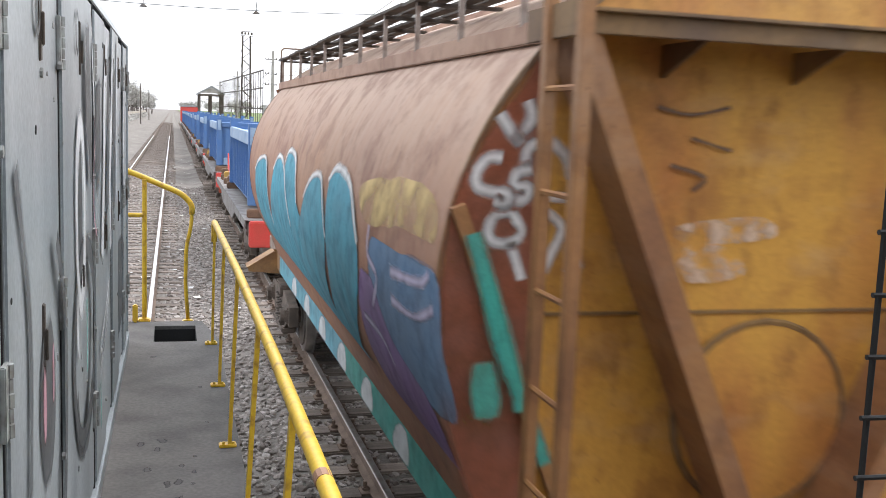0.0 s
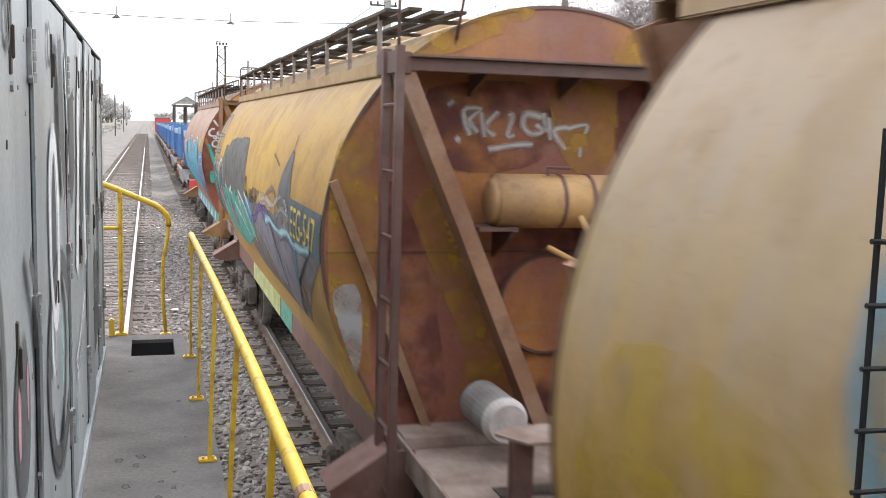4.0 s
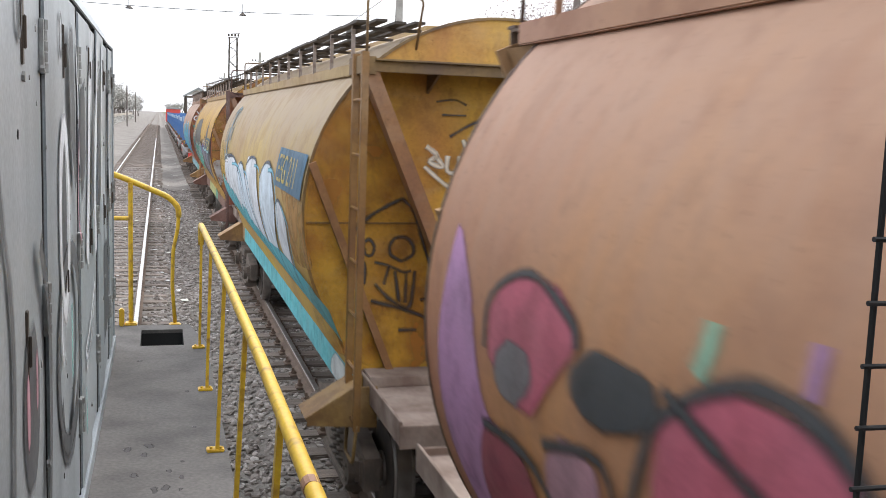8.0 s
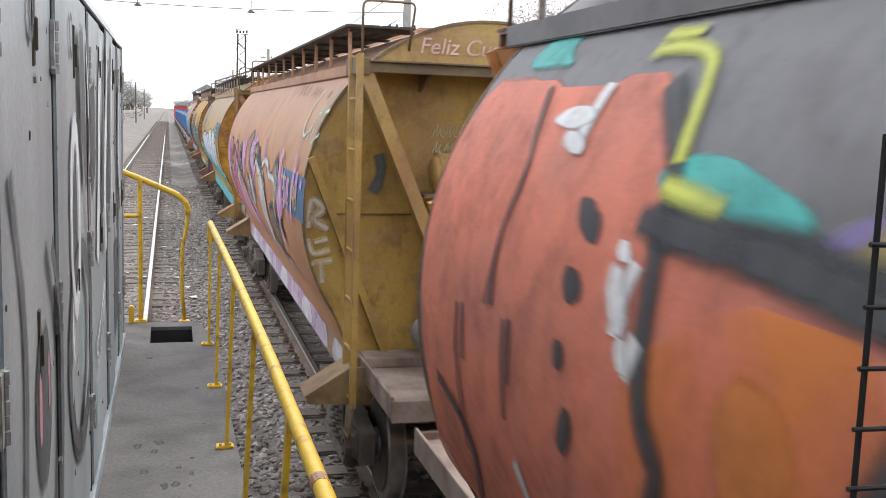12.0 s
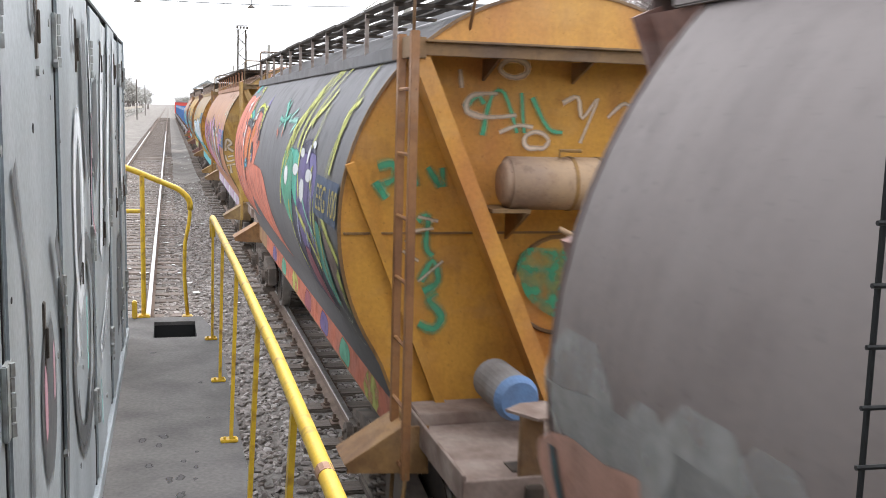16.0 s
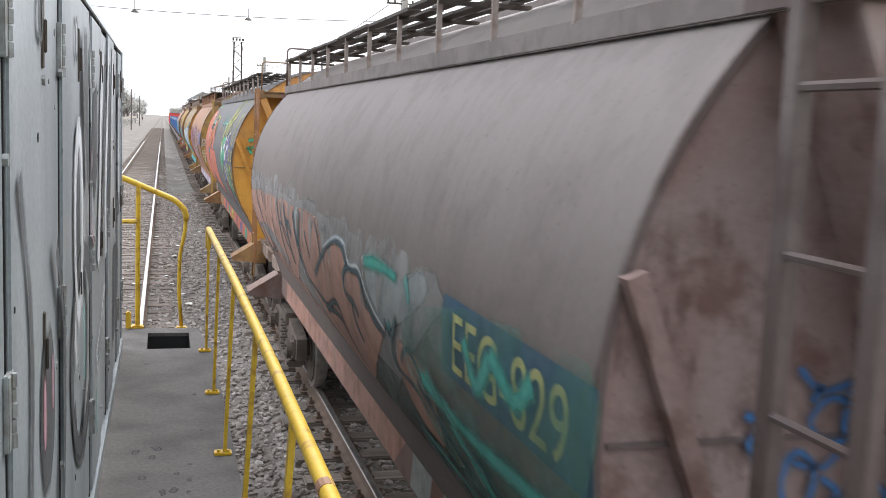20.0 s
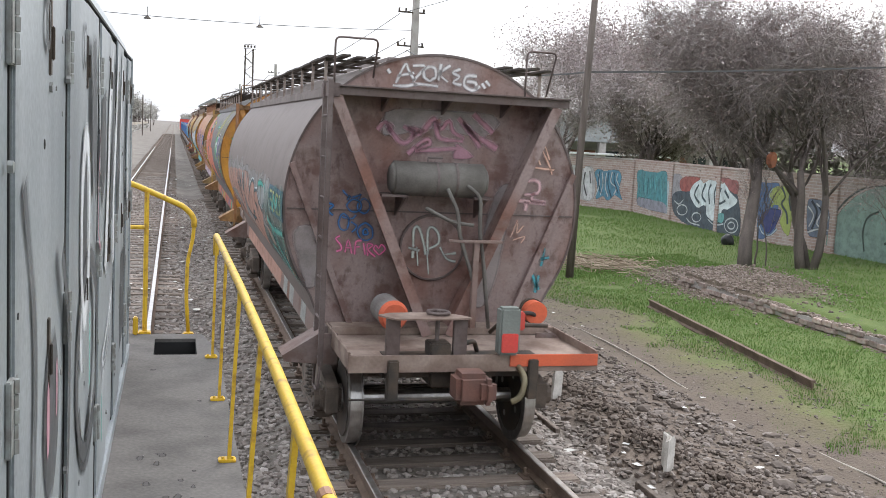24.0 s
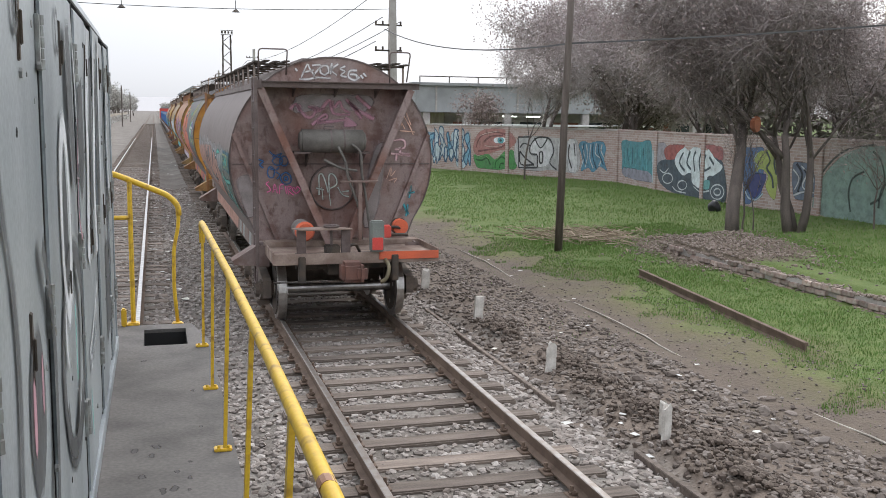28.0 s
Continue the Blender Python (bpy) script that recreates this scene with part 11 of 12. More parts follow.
shapes(3, [('fill', [(0.46, 1.92), (0.98, 2.02), (1.6, 2.04), (1.66, 1.33), (1.61, 0.58), (1.29, 0.25), (0.72, 0.13), (0.59, 1.08)], (0.1, 0.17, 0.32), 0, 'blue painted ground'),
           ('fill', [(1.11, 1.72), (1.44, 1.92), (1.88, 1.99), (2.31, 1.96), (2.45, 1.56), (2.35, 0.82), (2.23, 0.34), (1.76, 0.74), (1.84, 1.12), (1.49, 1.33), (1.27, 1.24)], (0.4, 0.47, 0.13), 0, 'lime green mural shape'),
           ('fill', [(0.78, 0.86), (1.16, 1.16), (1.78, 1.19), (1.7, 0.78), (1.29, 0.33), (0.92, 0.53)], (0.05, 0.06, 0.18), 0, 'navy painted heart shape'),
           ('line', [(1.72, 1.93), (1.93, 1.63), (1.79, 1.38), (2.06, 1.1), (2.15, 0.74)], (0.04, 0.06, 0.1), 0.07, 'dark outline'),
           ('line', [(2.15, 1.91), (2.13, 1.55), (2.27, 1.19)], (0.04, 0.06, 0.1), 0.07, 'dark outline'),
           ('line', [(1.04, 1.91), (0.9, 1.48), (1.1, 1.19)], (0.04, 0.06, 0.1), 0.07, 'dark outline'),
           ('line', [(0.68, 0.7), (0.94, 0.34), (1.35, 0.3), (1.67, 0.55)], (0.45, 0.55, 0.62), 0.06, 'pale blue outline'),
           ('line', [(1.28, 1.84), (1.12, 1.61), (1.37, 1.39)], (0.45, 0.55, 0.62), 0.06, 'pale blue outline'),
           ('fill', [(2.98, 1.55), (3.37, 1.68), (3.83, 1.53), (4.06, 1.12), (4.06, 0.63), (3.17, 0.49)], (0.14, 0.17, 0.23), 0, 'dark blue scrawled ground'),
           ('line', [(3.04, 1.41), (3.32, 1.14), (3.15, 0.77)], (0.5, 0.53, 0.56), 0.07, 'pale scrawled line'),
           ('line', [(3.39, 1.54), (3.66, 1.31), (3.49, 0.91), (3.91, 0.69)], (0.5, 0.53, 0.56), 0.07, 'pale scrawled line'),
           ('line', [(3.74, 1.45), (3.96, 1.15), (3.84, 0.9)], (0.5, 0.53, 0.56), 0.07, 'pale scrawled line'),
           ('line', [(3.11, 0.59), (3.61, 0.74), (4.15, 0.74)], (0.5, 0.53, 0.56), 0.07, 'pale scrawled line'),
           ('line', [(3.18, 1.6), (3.46, 1.26), (3.3, 0.71)], (0.03, 0.035, 0.05), 0.07, 'black scrawled line'),
           ('line', [(3.54, 1.44), (3.82, 1.07), (3.72, 0.57)], (0.03, 0.035, 0.05), 0.07, 'black scrawled line'),
           ('line', [(6.27, 2.11), (6.59, 1.84), (6.76, 1.3), (6.64, 0.81), (6.29, 0.59)], (0.04, 0.06, 0.05), 0.06, 'dark painted outline'),
           ('line', [(5.56, 0.29), (5.44, 0.85), (5.57, 1.29), (5.99, 1.51)], (0.04, 0.06, 0.05), 0.06, 'dark painted outline')])
arch = B()
pl3 = on_wall(*RUNS[3])
blob(arch, curve([(4.2, 0.1), (4.3, 1.2), (5.2, 2.0), (6.3, 2.25), (8.0, 2.2), (8.0, 0.1)], True, 4), lambda u, v, off: pl3(u, v + WALL_Z, off), 0.006, 0.1)
part("graffiti", arch, spray(0.27, 0.39, 0.34), wall, "pale green painted arch")
arch = B()
pl4 = on_wall(*RUNS[4])
blob(arch, [(0, 0.1), (0.05, 2.2), (15, 2.2), (15, 0.1)], lambda u, v, off: pl4(u, v + WALL_Z, off), 0.006, 0.3)
part("graffiti", arch, spray(0.27, 0.39, 0.34), wall, "pale green painted field")
arch = B()
ribbon(arch, curve([(4.1, 0.1), (4.2, 1.2), (5.1, 2.05), (6.3, 2.3)], False, 5), 0.06, lambda u, v, off: pl3(u, v + WALL_Z, off), 0.014)
ribbon(arch, curve([(6.6, 0.5), (6.7, 1.1), (7.2, 1.3), (7.6, 0.9), (7.3, 0.6)], False, 5), 0.06, lambda u, v, off: pl3(u, v + WALL_Z, off), 0.014)
part("graffiti", arch, spray(0.05, 0.07, 0.06), wall, "dark painted outline")


# ---- trees ----
def tree(name, label, x, y, height, spread, stems, seed, leaf_count, leaf_size, trunk_r=0.2, low=0.35, material=None, lean=(0, 0), twigs=0, twig_w=0.006, levels=4):
    rnd = random.Random(seed)
    gen = np.random.default_rng(seed)
    t = empty(name, label, "tree", "bare trees by the wall")
    t.location = (x, y, ground_z(x, y) - 0.1)
    wood = B()
    tips = []

    def grow(p, d, length, r, depth):
        n = 4
        pts = [p]
        for _ in range(n):
            d = (d + Vector((rnd.uniform(-1, 1), rnd.uniform(-1, 1), rnd.uniform(-0.6, 0.7))) * 0.16).normalized()
            p = p + d * length / n
            pts.append(p)
        tube(wood, pts, r, 7 if depth < 2 else 4 if depth < 3 else 3, r * 0.62)
        if depth >= 2:
            tips.extend(pts[1:])
        if depth == levels:
            return
        kids = rnd.randint(3, 4) if depth else rnd.randint(4, 5)
        for k in range(kids):
            s = pts[-1] if k == 0 else pts[rnd.randint(2 if depth else 3, n)]
            a = rnd.uniform(0, math.tau)
            out = Vector((math.cos(a), math.sin(a), 0))
            nd = (d * rnd.uniform(0.5, 1.0) + out * rnd.uniform(0.45, 1.0) * spread + Vector((0, 0, 0.12))).normalized()
            grow(s, nd, length * rnd.uniform(0.6, 0.82), r * (rnd.uniform(0.4, 0.55) if depth else rnd.uniform(0.3, 0.42)), depth + 1)
    for i in range(stems):
        a = i * math.tau / stems + rnd.uniform(0, 1)
        d = Vector((0.1 * math.cos(a) + lean[0], 0.1 * math.sin(a) + lean[1], 1)).normalized()
        grow(Vector((0.16 * math.cos(a), 0.16 * math.sin(a), 0)) if stems > 1 else Vector((0, 0, 0)), d, height * low, trunk_r * rnd.uniform(0.8, 1.1), 0)
    part("trunk", wood, BARK, t, "grey brown trunk and bare limbs", True)
    tp = np.array([tuple(p) for p in tips])
    if twigs:
        # fine end twigs, most of them hanging outward and down
        root = tp[gen.integers(0, len(tp), twigs)]
        way = gen.normal(0, 1, (twigs, 3)) + (0, 0, -0.1) + root * (0.12, 0.12, 0)
        way *= (gen.uniform(0.25, 0.95, twigs) / np.linalg.norm(way, axis=1))[:, None]
        bend = gen.normal(0, 0.06, (twigs, 3)) - (0, 0, 0.05)
        wide = np.cross(way, gen.normal(0, 1, (twigs, 3)))
        wide *= (twig_w / np.linalg.norm(wide, axis=1))[:, None]
        mid, tip = root + way * 0.55 - bend * 0.5, root + way + bend
        sheet = np.stack([root - wide, root + wide, mid + wide * 0.8, mid - wide * 0.8, tip + wide * 0.3, tip - wide * 0.3], 1).reshape(-1, 3)
        base = np.arange(twigs)[:, None] * 6
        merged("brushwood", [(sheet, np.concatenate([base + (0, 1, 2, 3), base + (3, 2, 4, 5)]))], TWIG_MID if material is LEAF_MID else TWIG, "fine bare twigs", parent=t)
    if leaf_count:
        c = tp[gen.integers(0, len(tp), leaf_count)] + gen.normal(0, 0.025 * height + 0.1, (leaf_count, 3))
        u, v = gen.normal(0, 1, (leaf_count, 3)), gen.normal(0, 1, (leaf_count, 3))
        u /= np.linalg.norm(u, axis=1)[:, None]
        v -= u * (u * v).sum(1)[:, None]
        v /= np.linalg.norm(v, axis=1)[:, None]
        s = gen.uniform(0.5, 1.2, (leaf_count, 1)) * leaf_size
        quad = np.stack([c - u * s, c - v * s * 0.5, c + u * s, c + v * s * 0.5], 1).reshape(-1, 3)
        merged("crown", [(quad, np.arange(leaf_count * 4).reshape(-1, 4))], material or LEAF, "sparse dry brown leaves", parent=t)
    return t


tree("tree", "tall grey tree with dry brown leaves before the wall", 12.1, 22.9, 16.0, 0.85, 1, 35, 9000, 0.045, 0.2, 0.2, lean=(-0.08, 0.0), twigs=11000, twig_w=0.006, levels=5)
tree("tree", "forked grey tree with bare twigs before the wall", 13.9, 22.7, 15.5, 0.85, 3, 22, 12000, 0.045, 0.15, 0.18, twigs=22000, twig_w=0.006, levels=4)
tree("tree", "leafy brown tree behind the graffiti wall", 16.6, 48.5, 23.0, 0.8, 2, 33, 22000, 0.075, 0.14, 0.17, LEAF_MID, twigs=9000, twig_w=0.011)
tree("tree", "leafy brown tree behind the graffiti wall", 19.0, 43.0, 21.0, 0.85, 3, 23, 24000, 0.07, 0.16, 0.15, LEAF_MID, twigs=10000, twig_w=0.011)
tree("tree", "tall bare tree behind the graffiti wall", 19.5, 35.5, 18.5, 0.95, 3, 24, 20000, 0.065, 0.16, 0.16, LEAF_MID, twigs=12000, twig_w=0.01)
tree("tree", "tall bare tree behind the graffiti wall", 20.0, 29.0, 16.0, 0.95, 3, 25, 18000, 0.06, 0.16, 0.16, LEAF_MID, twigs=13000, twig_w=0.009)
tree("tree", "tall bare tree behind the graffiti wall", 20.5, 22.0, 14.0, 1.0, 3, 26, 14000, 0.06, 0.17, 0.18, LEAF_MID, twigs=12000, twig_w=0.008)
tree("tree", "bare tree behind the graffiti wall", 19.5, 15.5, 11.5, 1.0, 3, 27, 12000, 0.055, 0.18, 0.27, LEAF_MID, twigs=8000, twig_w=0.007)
tree("tree", "slim leafless sapling before the painted wall", 15.2, 21.0, 3.4, 0.8, 2, 28, 300, 0.04, 0.035, 0.4, twigs=500, twig_w=0.004)
tree("tree", "slim leafless sapling before the graffiti wall", 12.9, 23.4, 3.0, 0.5, 2, 31, 200, 0.03, 0.03, 0.4)
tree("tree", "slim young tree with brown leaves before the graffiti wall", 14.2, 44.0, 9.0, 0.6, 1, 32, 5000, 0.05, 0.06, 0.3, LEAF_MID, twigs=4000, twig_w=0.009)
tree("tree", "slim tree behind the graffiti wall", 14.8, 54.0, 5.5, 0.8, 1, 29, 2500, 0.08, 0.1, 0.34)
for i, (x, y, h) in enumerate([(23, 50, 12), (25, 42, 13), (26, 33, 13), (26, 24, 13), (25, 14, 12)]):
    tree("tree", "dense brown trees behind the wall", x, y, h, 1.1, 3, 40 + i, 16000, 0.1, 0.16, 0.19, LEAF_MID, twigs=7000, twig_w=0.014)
sack = B()
bmesh.ops.create_icosphere(sack, subdivisions=3, radius=0.3)
for v in sack.verts:
    v.co *= 1 + 0.25 * noise.noise(v.co * 4)
    v.co.z = max(v.co.z * 1.1, -0.2)
tagged(part("rubbish_sack", sack, shade("black_plastic_sack", (0.02, 0.02, 0.024), (0.04, 0.04, 0.045), 0.35), None, "", True), "black plastic rubbish sack lying in the grass", "sack").matrix_basis = pose(14.85, 28.3, ground_z(14.85, 28.3) + 0.12) @ Matrix.Scale(0.7, 4)
rag = B()
for k in range(5):
    blob_pts = [(0.14 * math.cos(a) * (0.7 + 0.1 * k), 0.22 * math.sin(a)) for a in np.linspace(0, math.tau, 8)[:-1]]
    plate(rag, blob_pts, 1, 0.03 * k, 0.03 * k + 0.02)
tagged(part("hanging_rag", rag, shade("faded_orange_cloth", (0.4, 0.15, 0.08), (0.3, 0.12, 0.07), 0.9)), "faded orange cloth caught in the branches", "cloth").location = (12.7, 22.9, 2.95)
bush = empty("dark_shrub", "dark green shrub along the top of the wall", "shrub")
leaf_n = 9000
cc = np.stack([GEN.uniform(17.9, 19.4, leaf_n), GEN.uniform(8, 33, leaf_n), GEN.uniform(1.2, 3.7, leaf_n)], 1)
cc[:, 2] = 0.8 + (cc[:, 2] - 0.8) * (0.8 + 0.25 * np.sin(cc[:, 1] * 1.3))
uu, vv = GEN.normal(0, 0.09, (leaf_n, 3)), GEN.normal(0, 0.06, (leaf_n, 3))
merged("foliage", [(np.stack([cc - uu, cc - vv, cc + uu, cc + vv], 1).reshape(-1, 3), np.arange(leaf_n * 4).reshape(-1, 4))], by_island("dark_evergreen_leaf", [(0.1, 0.1, 0.07), (0.16, 0.15, 0.11), (0.13, 0.11, 0.095)]), "dense dark leaves", parent=bush)

# ---- poles, wires, tower ----
wood_pole = empty("timber_pole", "slender dark timber pole standing in the grass", "pole")
part("shaft", tube(B(), [(6.86, 22.35, -0.4), (6.93, 22.35, 3.0), (7.08, 22.35, 8.2)], 0.1, 10, 0.075), WOOD_POLE, wood_pole, "", True)


def mast(x, y, h, lab, cat="pole"):
    m = empty("line_mast", lab, cat, "line masts beside the railway")
    m.location = (x, y, -0.3)
    bm = B()
    tube(bm, [(0, 0, 0), (0, 0, h * 0.5), (0, 0, h)], 0.36, 4, 0.2)
    part("shaft", bm, CONCRETE, m, "weathered concrete shaft")
    for z in (h * 0.62, h * 0.74, h * 0.9):
        arm = B()
        box(arm, (-0.9, -0.05, z), (0.5, 0.05, z + 0.08), 0.01)
        part("cross_arm", arm, STEEL_DARK, m)
        for xx in (-0.85, -0.5, 0.42):
            part("insulator", tube(B(), [(xx, 0, z + 0.08), (xx, 0, z + 0.16), (xx, 0, z + 0.24)], 0.05, 8), STEEL_DARK, m)
    return m


for x, y, h in ((9.0, 49.5, 10.5), (9.0, 122, 10.8), (9.0, 190, 10.8), (9.0, 262, 10.8), (9.0, 340, 10.8)):
    mast(x, y, h, "tall concrete line mast with cross arms")
for x, y, h in ((-9.0, 150, 8), (-9.0, 215, 8), (-9.0, 290, 8)):
    p = empty("signal_post", "thin distant post beside the far track", "pole", "distant posts")
    part("shaft", tube(B(), [(x, y, -0.4), (x, y, h)], 0.12, 6), WOOD_POLE, p)


def wire(name, a, b, sag, label, r=0.012, n=14):
    a, b = Vector(a), Vector(b)
    pts = [a.lerp(b, k / n) - Vector((0, 0, sag * 4 * (k / n) * (1 - k / n))) for k in range(n + 1)]
    ob = part(name, tube(B(), pts, r, 4), WIRE)
    return tagged(ob, label, "cable", "overhead cables")


wire("cross_cable", (-14, 49.5, 8.35), (8.8, 49.5, 8.3), 0.35, "cable hung across the tracks between masts", 0.02)
for x in (-4.0, 1.25):
    h = empty("hanging_insulator", "small insulator hanging from the cross cable", "insulator", "hanging insulators")
    part("rod", tube(B(), [(x, 49.5, 7.98), (x, 49.5, 8.4)], 0.02, 5), WIRE, h)
    part("bell", tube(B(), [(x, 49.5, 7.85), (x, 49.5, 7.98)], 0.2, 10, 0.05), STEEL_DARK, h, "dark bell shaped insulator")
wire("service_cable", (8.6, 49.5, 7.3), (7.05, 22.35, 4.85), 0.5, "sagging cable from mast to timber pole", 0.026)
wire("service_cable", (7.05, 22.35, 4.85), (26.0, 10.0, 6.9), 0.35, "sagging cable from the timber pole", 0.024)
for dx, z in ((-0.8, 9.1), (-0.5, 7.9), (0.4, 7.7), (-0.85, 6.7)):
    for (y0, y1) in ((49.5, 122), (122, 190), (190, 262)):
        wire("line_cable", (9 + dx, y0, z), (9 + dx, y1, z), 0.9, "line cable between masts", 0.02)
wire("line_cable", (8.5, 49.5, 9.2), (14.0, -8.0, 10.5), 0.5, "line cable between masts", 0.015)
tower = empty("lattice_tower", "steel lattice floodlight tower in the distance", "tower")
TX, TY, TH = 10.9, 195.0, 17.4
for sx in (-1, 1):
    for sy in (-1, 1):
        part("leg", beam(B(), (TX + sx * 0.9, TY + sy * 0.9, -0.5), (TX + sx * 0.7, TY + sy * 0.7, TH), 0.14, 0.14), STEEL_DARK, tower)
br = B()
for k in range(12):
    z0, z1 = k * TH / 12, (k + 1) * TH / 12
    s = 1 if k % 2 else -1
    for sy in (-1, 1):
        beam(br, (TX - s * 0.85, TY + sy * 0.85, z0), (TX + s * 0.8, TY + sy * 0.8, z1), 0.09, 0.09)
        beam(br, (TX + sy * 0.85, TY - s * 0.85, z0), (TX + sy * 0.8, TY + s * 0.8, z1), 0.09, 0.09)
part("bracing", br, STEEL_DARK, tower)
for z in (TH - 0.1, TH + 0.7):
    part("lamp_rail", box(B(), (TX - 1.15, TY - 1.0, z), (TX + 1.15, TY - 0.9, z + 0.1)), STEEL_DARK, tower)
for k in range(4):
    part("floodlight", box(B(), (TX - 1.1 + k * 0.6, TY - 1.2, TH + 0.15), (TX - 0.75 + k * 0.6, TY - 0.95, TH + 0.6), 0.03), STEEL_DARK, tower)

# ---- buildings and far things ----
LAMP = bpy.data.materials.new("lit_strip_lamp")
LAMP.use_nodes = True
LAMP.node_tree.nodes["Principled BSDF"].inputs["Emission Color"].default_value = (0.95, 1.0, 0.97, 1)
LAMP.node_tree.nodes["Principled BSDF"].inputs["Emission Strength"].default_value = 3.0
hall = empty("industrial_hall", "low grey industrial hall with a dark loading bay", "building")
part("upper_wall", box(B(), (13.5, 62, 3.2), (40, 80, 4.9), 0.03), ROOFING, hall, "grey sheet cladding")
part("lower_wall", box(B(), (16, 64, -0.3), (40, 80, 3.2), 0.03), CONCRETE, hall)
part("roof_edge", box(B(), (13.3, 61.8, 4.9), (40.2, 80, 5.1), 0.02), ROOFING, hall)
for i in range(9):
    part("column", box(B(), (14 + i * 2.8, 62.1, -0.3), (14.5 + i * 2.8, 62.6, 3.2), 0.02), CONCRETE, hall)
    part("cladding_rib", box(B(), (14.8 + i * 2.8, 61.94, 3.25), (14.92 + i * 2.8, 62.0, 4.88), 0.01), CONCRETE, hall)
    part("bay", box(B(), (16.6 + i * 2.4, 63.9, 0.4), (18.5 + i * 2.4, 63.99, 2.6), 0.01), GLASSY if i % 3 else shade("brick_red_shutter", (0.3, 0.13, 0.09), (0.22, 0.1, 0.07)), hall)
part("roof_rail", box(B(), (14, 63, 5.5), (32, 63.06, 5.56)), STEEL_DARK, hall)
for i in range(10):
    part("rail_post", box(B(), (14 + i * 2, 63, 5.08), (14.06 + i * 2, 63.06, 5.5)), STEEL_DARK, hall)
part("awning", box(B(), (13.6, 60.2, 2.35), (30, 62, 2.47), 0.02), shade("white_awning_sheet", (0.68, 0.68, 0.67), (0.55, 0.55, 0.54), 0.7), hall, "white sheet awning")
for x in (19.5, 21.2):
    part("strip_lamp", box(B(), (x, 62.2, 2.95), (x + 1.0, 62.3, 3.02), 0.01), LAMP, hall, "lit strip lamp")
shelter = empty("gabled_shelter", "distant station shelter with a gabled roof on posts", "building")
part("roof", plate(B(), [(2.1, 6.4), (4.7, 7.9), (7.3, 6.4), (7.2, 6.1), (4.7, 7.55), (2.2, 6.1)], 1, 200, 216), ROOFING, shelter)
for i in range(4):
    for x in (2.5, 4.7, 6.9):
        part("post", box(B(), (x - 0.12, 200.3 + i * 5, -0.4), (x + 0.12, 200.6 + i * 5, 6.3), 0.01), WOOD_POLE, shelter)
part("gable", plate(B(), [(2.5, 6.4), (4.7, 7.5), (6.9, 6.4)], 1, 200.1, 200.3), CONCRETE, shelter)
part("tie_beam", box(B(), (2.3, 200.2, 5.8), (7.1, 200.5, 6.2), 0.02), WOOD_POLE, shelter)
fence = empty("lattice_screen", "tall lattice fence panel beside the line", "fence")
for i in range(32):
    part("post", box(B(), (5.77, 98 + i * 2.9, -0.4), (5.83, 98.06 + i * 2.9, 7.2 + i * 0.04), 0.005), STEEL_DARK, fence)
for z in (1.2, 3.4, 5.4, 7.1):
    part("slat", plate(B(), [(98, z), (190, z + 0.15 * z), (190, z + 0.15 * z + 0.14), (98, z + 0.14)], 0, 5.78, 5.84), STEEL_DARK, fence)
tagged(part("far_wall", box(B(), (-13.3, 60, -0.2), (-13, 420, 2.0), 0.02), shade("pale_block_wall", (0.42, 0.37, 0.3), (0.27, 0.24, 0.2), 0.9, 0, 0.3)), "pale boundary wall along the far track", "wall", kind="structure")
rt = random.Random(9)
for i in range(26):
    x, y = -14.5 - rt.uniform(0, 6), 70 + i * 11 + rt.uniform(-4, 4)
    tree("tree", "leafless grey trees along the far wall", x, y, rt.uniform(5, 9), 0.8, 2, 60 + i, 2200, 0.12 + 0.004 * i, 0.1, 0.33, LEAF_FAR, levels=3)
# The scrub takes the same leaf colour, lightened for haze.
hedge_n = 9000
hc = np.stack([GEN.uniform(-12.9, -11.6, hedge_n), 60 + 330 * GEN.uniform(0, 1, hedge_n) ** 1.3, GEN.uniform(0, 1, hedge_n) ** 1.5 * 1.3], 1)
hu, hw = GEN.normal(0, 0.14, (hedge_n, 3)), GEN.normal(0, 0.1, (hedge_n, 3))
merged("dry_hedge", [(np.stack([hc - hu, hc - hw, hc + hu, hc + hw], 1).reshape(-1, 3), np.arange(hedge_n * 4).reshape(-1, 4))], LEAF_FAR, "dry scrub along the far wall, paled for haze", "scrub")
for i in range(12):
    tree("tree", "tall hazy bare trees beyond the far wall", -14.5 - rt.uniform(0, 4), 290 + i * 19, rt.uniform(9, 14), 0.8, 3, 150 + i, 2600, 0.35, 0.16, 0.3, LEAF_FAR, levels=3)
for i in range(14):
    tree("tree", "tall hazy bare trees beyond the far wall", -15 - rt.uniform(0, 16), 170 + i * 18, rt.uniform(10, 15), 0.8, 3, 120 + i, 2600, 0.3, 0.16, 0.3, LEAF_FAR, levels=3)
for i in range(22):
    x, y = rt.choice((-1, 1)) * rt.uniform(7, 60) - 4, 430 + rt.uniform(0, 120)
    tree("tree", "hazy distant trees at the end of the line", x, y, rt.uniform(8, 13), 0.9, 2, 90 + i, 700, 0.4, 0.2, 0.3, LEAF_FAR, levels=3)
hills = []
hv, hf = [], []
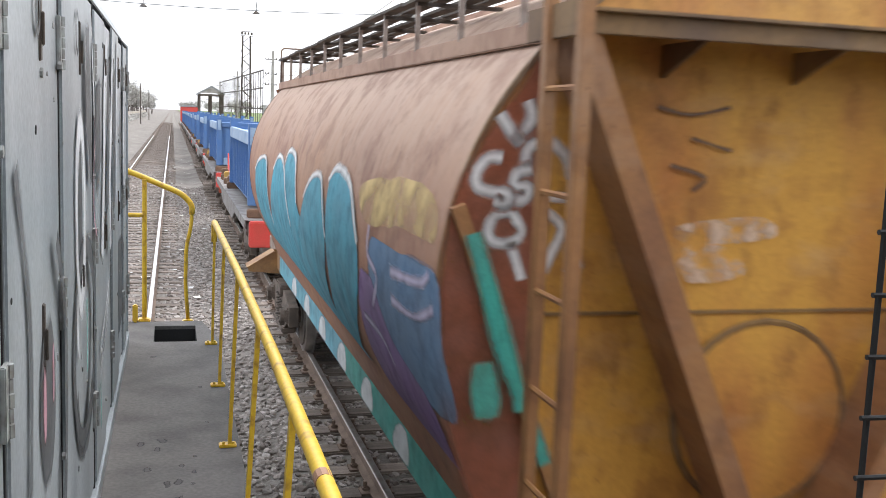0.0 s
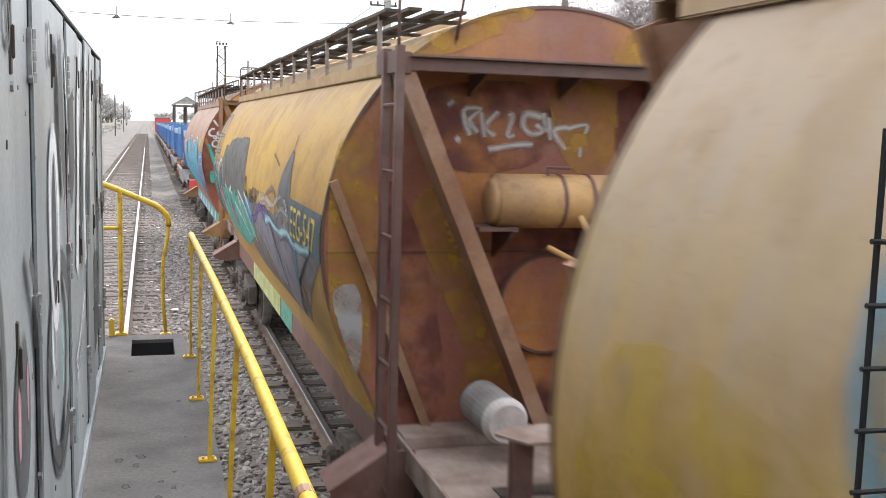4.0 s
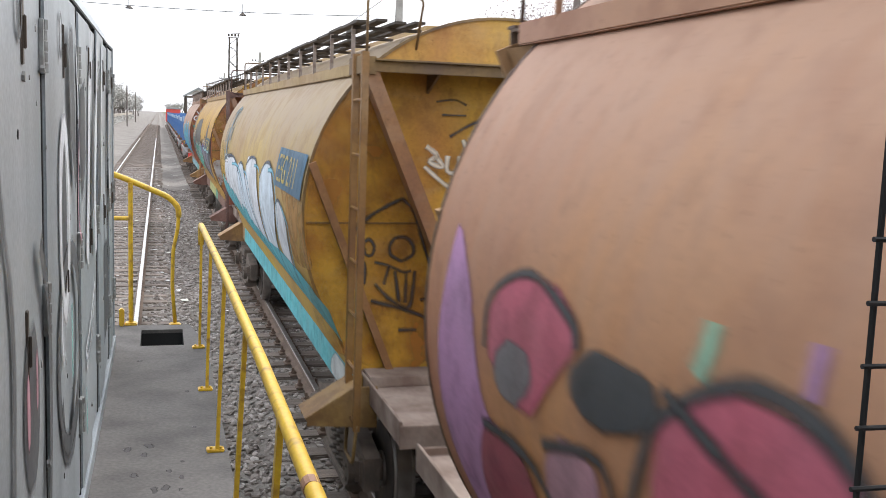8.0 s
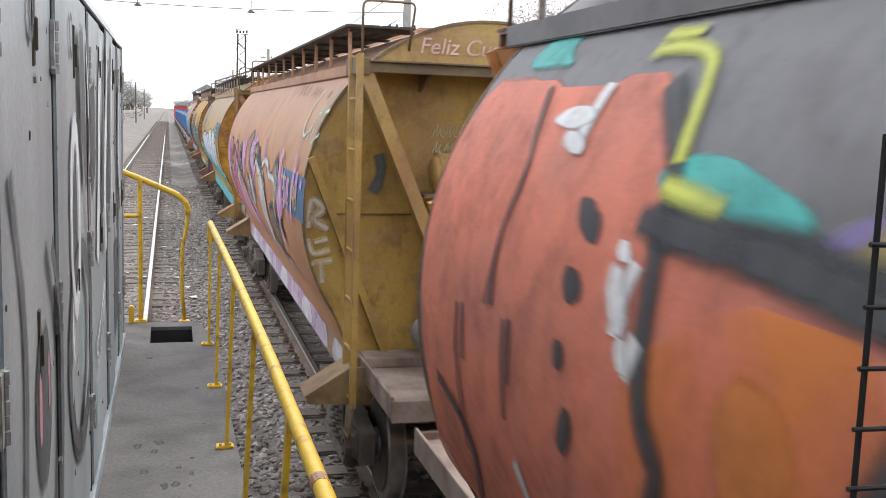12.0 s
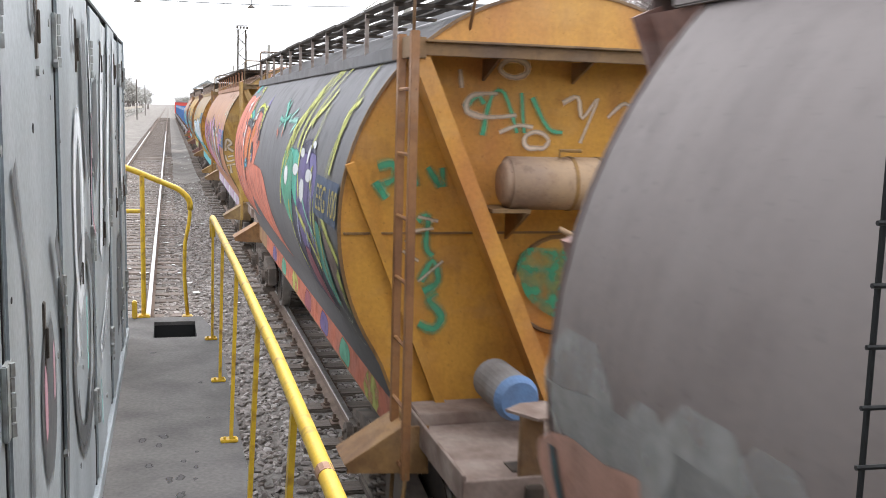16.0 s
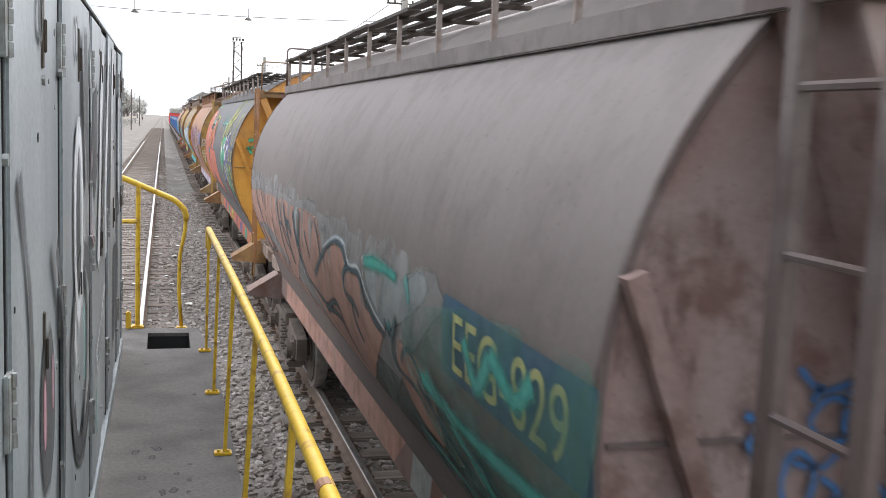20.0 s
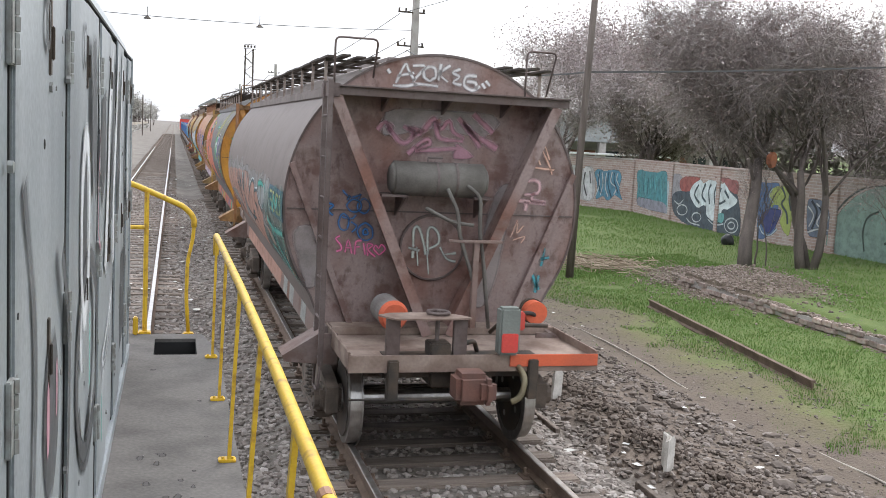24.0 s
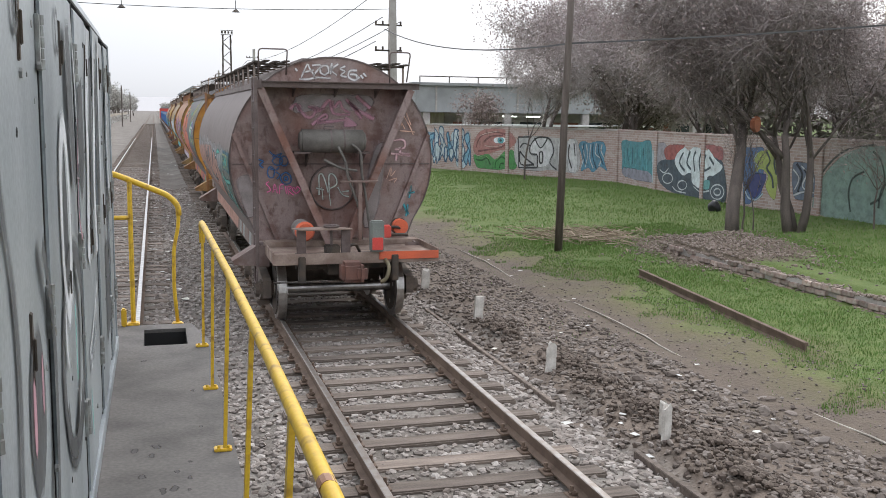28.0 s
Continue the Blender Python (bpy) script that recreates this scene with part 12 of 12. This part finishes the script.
for i in range(81):
    a = math.radians(-70 + i * 1.75)
    hgt = 10 + 25 * (noise.noise((i * 0.09, 1, 0)) + 0.5 * noise.noise((i * 0.31, 4, 0))) + 25
    hv += [(2600 * math.sin(a), 2600 * math.cos(a), -5), (2650 * math.sin(a), 2650 * math.cos(a), max(hgt, 8))]
    if i:
        hf.append((2 * i - 2, 2 * i, 2 * i + 1, 2 * i - 1))
hm = bpy.data.meshes.new("hills")
hm.from_pydata(hv, [], hf)
# Pale grey: the horizon haze is put into the hill colour.
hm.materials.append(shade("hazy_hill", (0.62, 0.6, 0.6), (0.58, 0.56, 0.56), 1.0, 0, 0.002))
tagged(new("hills", hm), "pale hills on the horizon with haze in their colour", "hills", kind="structure")

# ---- window guard beside the camera ----
guard = empty("window_guard", "black steel rod window guard of the cab", "guard")
gx, gy, gz = -2.026, 0.54, 2.9465
for dx in (0.012, 0.084):
    part("upright", tube(B(), [(gx + dx, gy, 1.2), (gx + dx - 0.004, gy, gz + 0.216)], 0.0033, 6), BLACK, guard)
for k in range(10):
    z = gz + 0.116 - k * 0.0579
    part("cross_rod", tube(B(), [(gx - 0.0025, gy - 0.005, z), (gx + 0.12, gy - 0.005, z - 0.0025)], 0.0027, 6), BLACK, guard)

# ---- sleepers, last ----
def sleepers(parent, xc, y0, n_single, n_far):
    me = shared("sleeper", lambda: ("sleeper", box(B(), (-1.35, -0.12, -0.33), (1.35, 0.12, -0.175), 0.015), SLEEPER, False))
    rs = random.Random(int(xc * 10))
    for i in range(n_single):
        ob = new("sleeper", me)
        ob.parent = parent
        ob.matrix_basis = pose(xc + rs.uniform(-0.05, 0.05), y0 + i * SPACING + rs.uniform(-0.03, 0.03), rs.uniform(-0.012, 0.006) - (0.018 if xc else 0.0), rs.uniform(-0.8, 0.8), 0, rs.uniform(-1.2, 1.2))
    cube = np.array([[x, y, z] for x in (-1.35, 1.35) for y in (-0.12, 0.12) for z in (-0.33, -0.2)])
    cf = np.array([[0, 1, 3, 2], [4, 6, 7, 5], [0, 4, 5, 1], [2, 3, 7, 6], [1, 5, 7, 3], [0, 2, 6, 4]])
    merged("far_sleepers", [(cube + (xc, y0 + (n_single + i) * SPACING, 0), cf) for i in range(n_far)], SLEEPER, "distant timber sleepers", parent=parent)


sleepers(track_passing, 0.0, 0.3, 110, 300)
sleepers(track_own, OWN, 0.3, 110, 300)


def make_tie_plate():
    bm = B()
    box(bm, (-0.15, -0.09, -0.178), (0.15, 0.09, -0.158), 0.004)
    for sx in (-1, 1):
        box(bm, (sx * 0.095 - 0.035, -0.035, -0.16), (sx * 0.095 + 0.035, 0.035, -0.118), 0.012)
        tube(bm, [(sx * 0.105, 0, -0.12), (sx * 0.105, 0, -0.075)], 0.018, 6)
    return "tie_plate", bm, RAIL_SIDE, False


for i in range(34):
    for sx in (-1, 1):
        put("tie_plate", make_tie_plate, track_passing, pose(sx * GAUGE, 4.5 + i * SPACING, 0))


# ---- what moves ----
SHIFT = [(0, -68.611), (1, -64.311), (2, -60.054), (3, -55.843), (4, -51.692), (5, -47.619), (6, -43.632), (7, -39.734), (8, -35.917), (9, -32.169), (10, -28.479), (11, -24.85), (12, -21.305), (13, -17.876), (14, -14.583), (15, -11.442), (16, -8.466), (17, -5.666), (18, -3.048), (19, -0.601), (20, 1.692), (21, 3.848), (22, 5.862), (23, 7.719), (24, 9.416), (25, 10.96), (26, 12.36), (27, 13.627), (28, 14.766)]
PITCH = 14.36


def shift(t):
    """How far the train's last wagon has come at t seconds."""
    i = min(int(t), 27)
    p = [SHIFT[min(max(i + k, 0), 28)][1] for k in (-1, 0, 1, 2)]
    if i == 0:
        p[0] = 2 * p[1] - p[2]
    if i == 27:
        p[3] = 2 * p[2] - p[1]
    u = t - i
    return 0.5 * (2 * p[1] + (p[2] - p[0]) * u + (2 * p[0] - 5 * p[1] + 4 * p[2] - p[3]) * u * u + (3 * p[1] - p[0] - 3 * p[2] + p[3]) * u ** 3)


def motions():
    head = 5 * PITCH + BODY + 4.6
    ride = [(ob, (5 - i) * PITCH + SLACK[i], 0.0) for i, ob in enumerate(WAGONS)]
    ride += [(ob, head + i * FLAT_PITCH, 0.0) for i, ob in enumerate(FLATS)]
    ride += [(ob, head + i * FLAT_PITCH + 1.15, 1.285) for i, ob in enumerate(BOXES)]
    ride.append((red_car, head + FLAT_COUNT * FLAT_PITCH + 1.0, 0.0))
    for ob, y, z in ride:
        walk(ob, [(t, pose(0, y + s, z)) for t, s in SHIFT])
    walk(guard, [(t, pose(x, 0, 0)) for t, x in ((0, 0), (16.9, 0), (17.1, 0.0025), (17.4, 0.096), (17.6, 0.13), (28, 0.13))])
    times = [k * 0.15 for k in range(187)] + [28.0]
    for ob in WHEELS:
        y = ob.location.y
        walk(ob, [(t, pose(0, y, 0.46, -math.degrees((shift(t) - SHIFT[0][1]) / 0.46))) for t in times])


motions()
